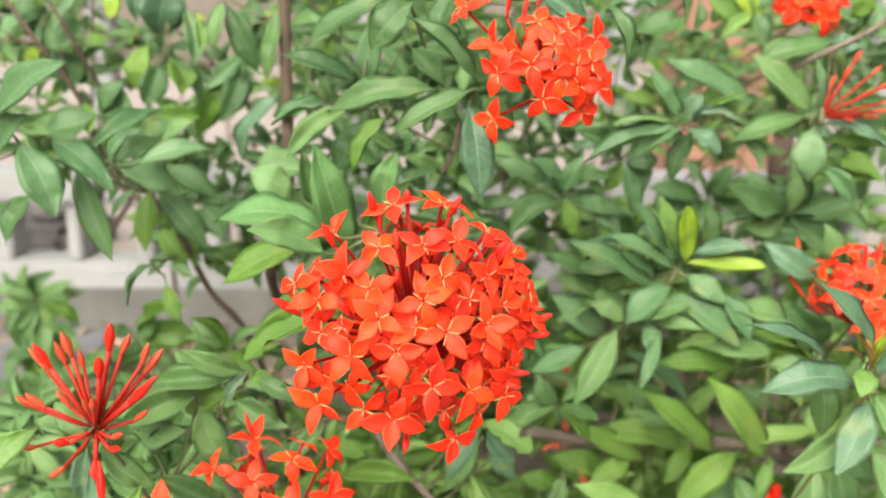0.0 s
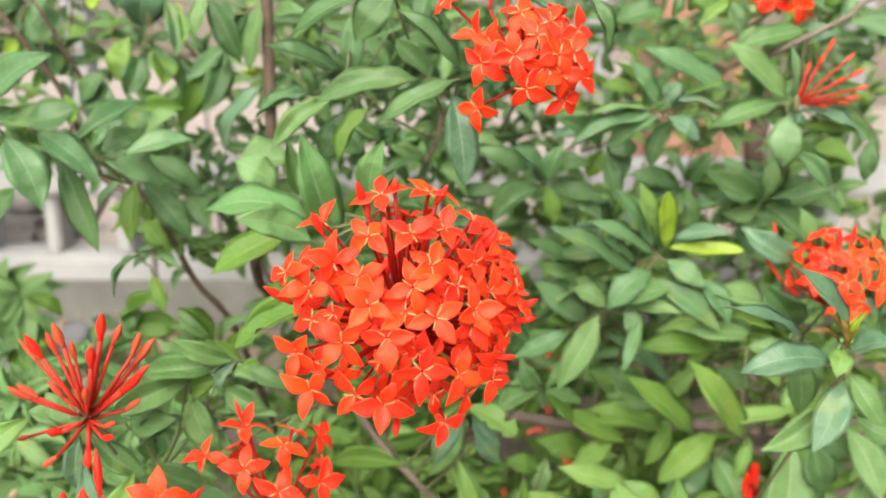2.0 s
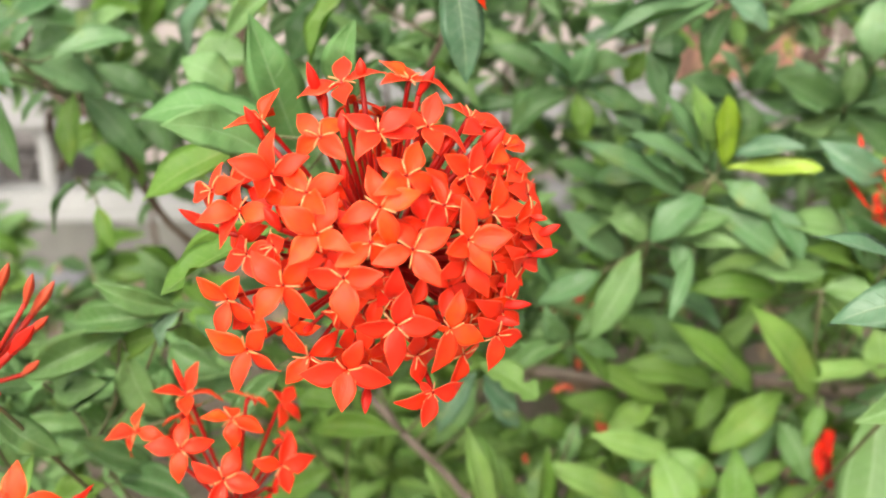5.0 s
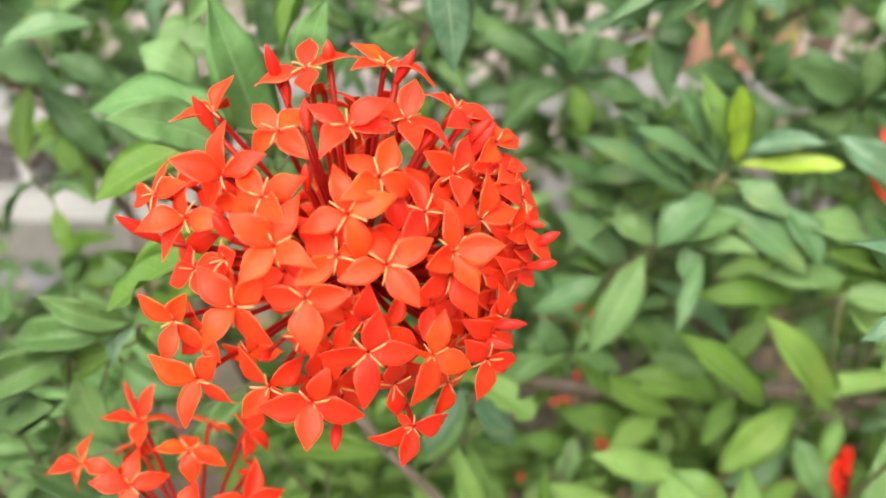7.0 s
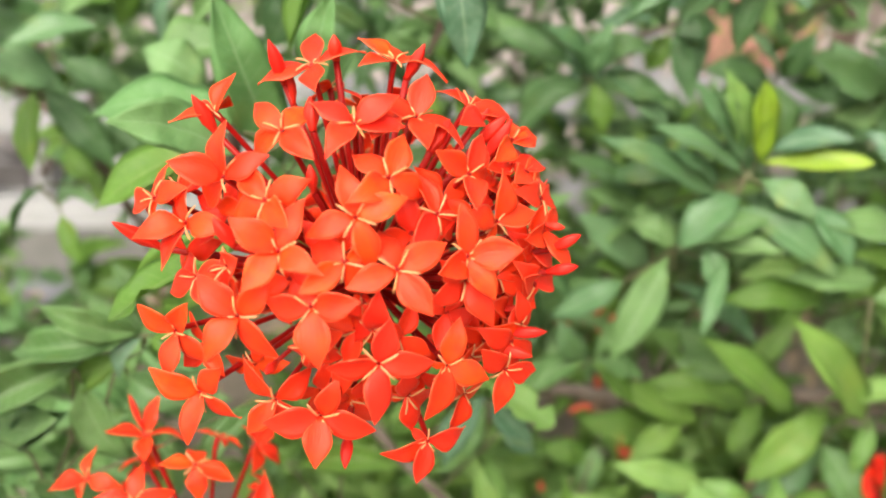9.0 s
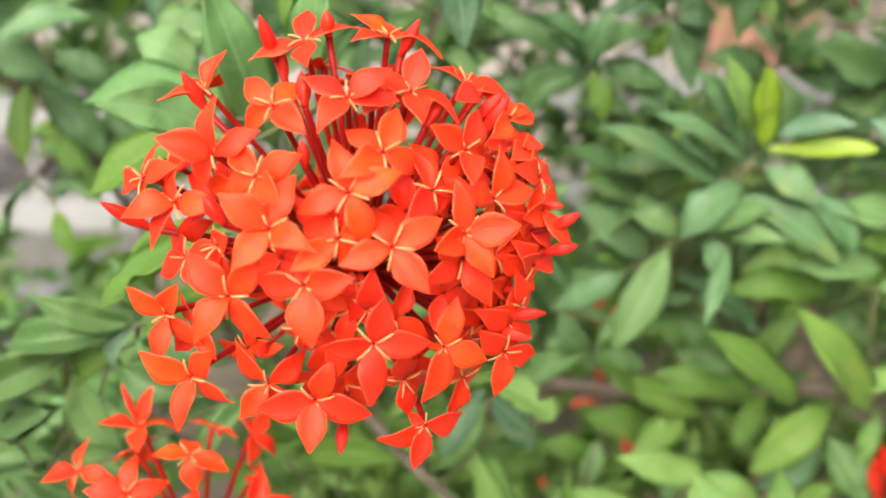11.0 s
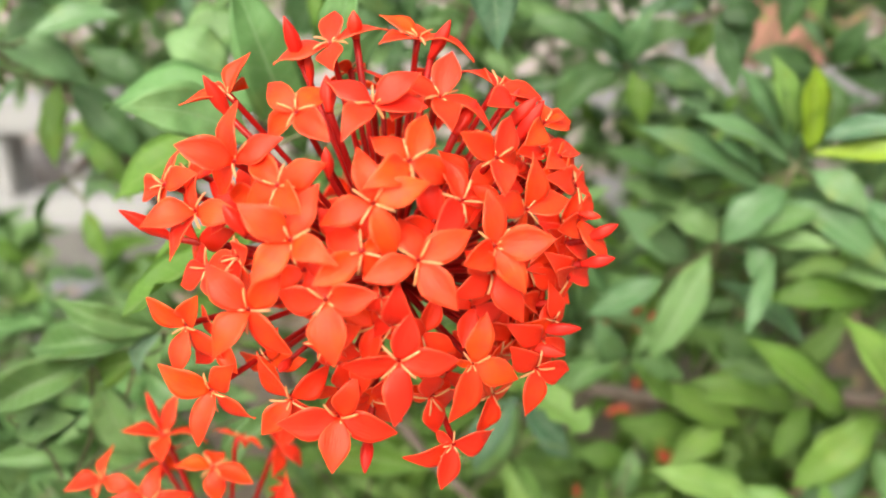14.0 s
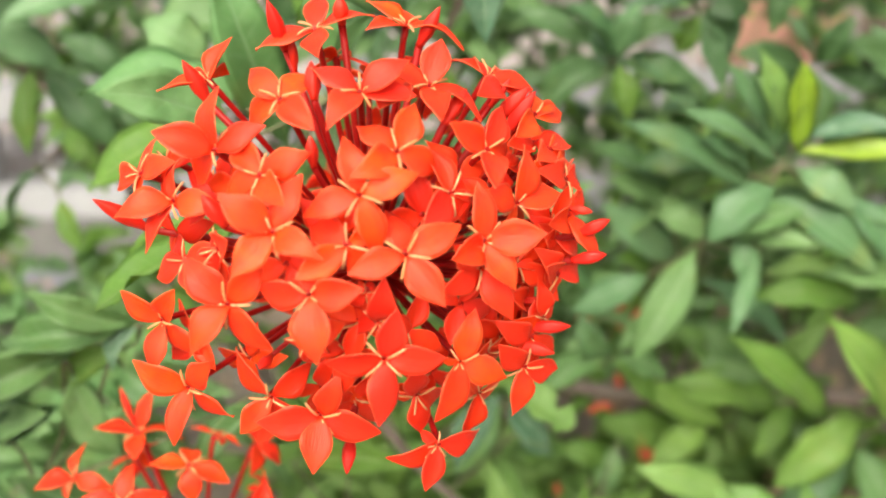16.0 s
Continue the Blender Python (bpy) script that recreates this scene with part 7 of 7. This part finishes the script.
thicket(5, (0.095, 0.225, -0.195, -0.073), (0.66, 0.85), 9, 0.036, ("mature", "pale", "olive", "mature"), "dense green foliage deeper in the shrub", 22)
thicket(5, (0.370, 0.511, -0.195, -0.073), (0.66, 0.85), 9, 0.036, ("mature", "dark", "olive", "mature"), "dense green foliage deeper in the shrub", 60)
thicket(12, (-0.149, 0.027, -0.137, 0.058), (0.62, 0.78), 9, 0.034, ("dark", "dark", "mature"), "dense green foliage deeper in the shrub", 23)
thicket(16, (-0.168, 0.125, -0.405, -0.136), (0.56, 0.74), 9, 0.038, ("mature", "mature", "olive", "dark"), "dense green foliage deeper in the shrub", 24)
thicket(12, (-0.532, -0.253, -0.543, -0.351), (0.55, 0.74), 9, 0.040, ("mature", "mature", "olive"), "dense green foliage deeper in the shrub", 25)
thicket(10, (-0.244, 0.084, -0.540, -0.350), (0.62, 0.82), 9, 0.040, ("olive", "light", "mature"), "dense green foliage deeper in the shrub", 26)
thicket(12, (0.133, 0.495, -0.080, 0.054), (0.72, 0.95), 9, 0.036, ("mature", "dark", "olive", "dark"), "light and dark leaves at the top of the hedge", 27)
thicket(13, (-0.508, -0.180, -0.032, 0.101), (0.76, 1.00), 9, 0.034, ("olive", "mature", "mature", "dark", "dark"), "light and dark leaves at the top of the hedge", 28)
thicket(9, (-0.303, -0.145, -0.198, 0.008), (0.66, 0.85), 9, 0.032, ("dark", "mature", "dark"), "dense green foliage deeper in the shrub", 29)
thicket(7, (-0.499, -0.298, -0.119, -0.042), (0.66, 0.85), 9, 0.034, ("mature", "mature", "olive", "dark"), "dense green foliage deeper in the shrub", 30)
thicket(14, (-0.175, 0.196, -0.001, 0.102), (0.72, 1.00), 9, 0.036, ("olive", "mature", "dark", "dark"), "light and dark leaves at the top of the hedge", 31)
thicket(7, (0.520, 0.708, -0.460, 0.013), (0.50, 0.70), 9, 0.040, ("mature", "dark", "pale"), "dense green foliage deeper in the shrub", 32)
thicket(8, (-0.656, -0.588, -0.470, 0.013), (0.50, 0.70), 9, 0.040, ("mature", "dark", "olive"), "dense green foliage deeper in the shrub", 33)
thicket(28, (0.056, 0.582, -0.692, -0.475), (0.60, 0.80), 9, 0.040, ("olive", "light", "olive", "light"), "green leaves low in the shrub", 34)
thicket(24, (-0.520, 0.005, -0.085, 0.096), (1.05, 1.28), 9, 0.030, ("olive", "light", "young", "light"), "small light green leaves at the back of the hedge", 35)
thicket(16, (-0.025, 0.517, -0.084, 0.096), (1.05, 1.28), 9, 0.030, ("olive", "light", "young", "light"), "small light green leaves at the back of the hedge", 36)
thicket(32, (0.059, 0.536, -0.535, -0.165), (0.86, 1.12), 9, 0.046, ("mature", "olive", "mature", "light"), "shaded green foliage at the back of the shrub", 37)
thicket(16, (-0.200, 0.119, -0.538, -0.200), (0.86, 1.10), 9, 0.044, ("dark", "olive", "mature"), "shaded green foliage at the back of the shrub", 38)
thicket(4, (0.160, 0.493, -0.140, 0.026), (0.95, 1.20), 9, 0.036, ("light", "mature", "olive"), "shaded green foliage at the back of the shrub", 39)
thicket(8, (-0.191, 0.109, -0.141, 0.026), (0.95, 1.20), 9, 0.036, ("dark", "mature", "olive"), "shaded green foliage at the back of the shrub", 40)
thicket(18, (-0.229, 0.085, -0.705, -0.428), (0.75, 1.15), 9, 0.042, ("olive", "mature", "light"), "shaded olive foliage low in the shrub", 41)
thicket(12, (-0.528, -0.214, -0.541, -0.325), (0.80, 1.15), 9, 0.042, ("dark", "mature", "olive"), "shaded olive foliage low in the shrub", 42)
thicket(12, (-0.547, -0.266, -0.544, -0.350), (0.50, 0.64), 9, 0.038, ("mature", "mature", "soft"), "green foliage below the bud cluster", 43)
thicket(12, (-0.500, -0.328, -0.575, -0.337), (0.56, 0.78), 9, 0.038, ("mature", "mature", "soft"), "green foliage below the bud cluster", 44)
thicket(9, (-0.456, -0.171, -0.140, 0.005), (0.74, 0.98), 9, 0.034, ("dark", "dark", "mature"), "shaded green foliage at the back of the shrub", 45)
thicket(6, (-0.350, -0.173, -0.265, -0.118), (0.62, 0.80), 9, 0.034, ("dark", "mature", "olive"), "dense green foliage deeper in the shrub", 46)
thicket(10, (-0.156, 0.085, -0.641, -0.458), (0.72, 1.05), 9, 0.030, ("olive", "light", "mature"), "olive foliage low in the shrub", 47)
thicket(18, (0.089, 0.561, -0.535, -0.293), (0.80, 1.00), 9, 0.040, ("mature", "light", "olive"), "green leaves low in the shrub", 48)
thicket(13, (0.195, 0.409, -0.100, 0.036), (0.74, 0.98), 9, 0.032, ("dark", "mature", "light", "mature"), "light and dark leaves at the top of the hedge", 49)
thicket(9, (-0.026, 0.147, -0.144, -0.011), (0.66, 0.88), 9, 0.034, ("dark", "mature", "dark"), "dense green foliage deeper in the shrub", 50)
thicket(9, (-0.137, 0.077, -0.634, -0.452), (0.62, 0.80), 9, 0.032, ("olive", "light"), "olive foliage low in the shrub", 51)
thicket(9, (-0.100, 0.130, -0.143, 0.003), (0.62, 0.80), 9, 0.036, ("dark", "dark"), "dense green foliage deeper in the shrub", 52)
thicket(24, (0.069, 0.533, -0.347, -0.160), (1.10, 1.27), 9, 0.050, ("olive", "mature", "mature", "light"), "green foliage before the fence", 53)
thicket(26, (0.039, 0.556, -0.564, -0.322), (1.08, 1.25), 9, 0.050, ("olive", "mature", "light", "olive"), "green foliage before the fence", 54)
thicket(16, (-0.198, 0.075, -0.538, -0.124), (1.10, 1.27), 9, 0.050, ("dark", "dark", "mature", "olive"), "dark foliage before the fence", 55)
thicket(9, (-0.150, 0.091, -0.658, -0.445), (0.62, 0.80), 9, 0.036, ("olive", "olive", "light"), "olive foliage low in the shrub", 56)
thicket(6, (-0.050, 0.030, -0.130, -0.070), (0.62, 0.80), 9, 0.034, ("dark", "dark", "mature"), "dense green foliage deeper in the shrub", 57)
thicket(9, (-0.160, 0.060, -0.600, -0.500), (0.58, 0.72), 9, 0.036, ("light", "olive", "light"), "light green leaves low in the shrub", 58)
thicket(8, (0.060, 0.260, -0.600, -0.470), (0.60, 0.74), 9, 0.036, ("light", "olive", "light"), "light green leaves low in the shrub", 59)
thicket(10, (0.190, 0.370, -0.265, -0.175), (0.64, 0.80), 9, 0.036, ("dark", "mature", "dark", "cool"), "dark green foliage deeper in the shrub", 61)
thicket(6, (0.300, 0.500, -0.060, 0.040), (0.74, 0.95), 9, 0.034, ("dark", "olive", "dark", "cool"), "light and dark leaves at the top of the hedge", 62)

# ---- dried and fallen blossoms ----
dried_petal((0.0630, 0.6000, 0.7254), 10, 0.0130, "dried rust-coloured petal caught among the leaves", DRY_PETAL)
dried_petal((0.0695, 0.6000, 0.7205), 60, 0.0110, "dried rust-coloured petal caught among the leaves", DRY_PETAL)
dried_petal((0.0780, 0.6000, 0.7233), -5, 0.0140, "dried rust-coloured petal caught among the leaves", DRY_PETAL)
dried_petal((0.0873, 0.6050, 0.7178), 15, 0.0130, "dried rust-coloured petal caught among the leaves", DRY_PETAL)
dried_petal((0.0956, 0.6050, 0.7218), -25, 0.0120, "dried rust-coloured petal caught among the leaves", DRY_PETAL)
dried_petal((0.0669, 0.6000, 0.7157), -15, 0.0100, "dried rust-coloured petal caught among the leaves", DRY_PETAL)
dried_petal((0.0847, 0.6100, 0.7228), -30, 0.0110, "dried rust-coloured petal caught among the leaves", DRY_PETAL)
dried_petal((0.0914, 0.6200, 0.6824), 80, 0.0120, "dried rust-coloured petal caught among the leaves", DRY_PETAL)
dried_petal((0.0812, 0.6200, 0.6626), 20, 0.0110, "dried rust-coloured petal caught among the leaves", DRY_PETAL)
dried_petal((0.0754, 0.6200, 0.6573), -30, 0.0100, "dried rust-coloured petal caught among the leaves", DRY_PETAL)
dried_petal((0.1030, 0.6000, 0.6515), 70, 0.0200, "dried rust-coloured petal caught among the leaves", DRY_PETAL)
dried_petal((0.0737, 0.6200, 0.6418), 50, 0.0100, "dried rust-coloured petal caught among the leaves", DRY_PETAL)
dried_petal((0.0568, 0.6000, 0.6235), 85, 0.0110, "dried rust-coloured petal caught among the leaves", DRY_PETAL)
dried_petal((0.2307, 0.6000, 0.6021), 50, 0.0140, "dried rust-coloured petal caught among the leaves", DRY_PETAL)
dried_petal((0.3497, 0.6000, 0.7009), 0, 0.0100, "red petal caught between green leaves", PETAL)
wrapper((0.2839, 0.6200, 0.5583), (0.3434, 0.6200, 0.5928), (0.3477, 0.6150, 0.5743), (0.3706, 0.6000, 0.5236))
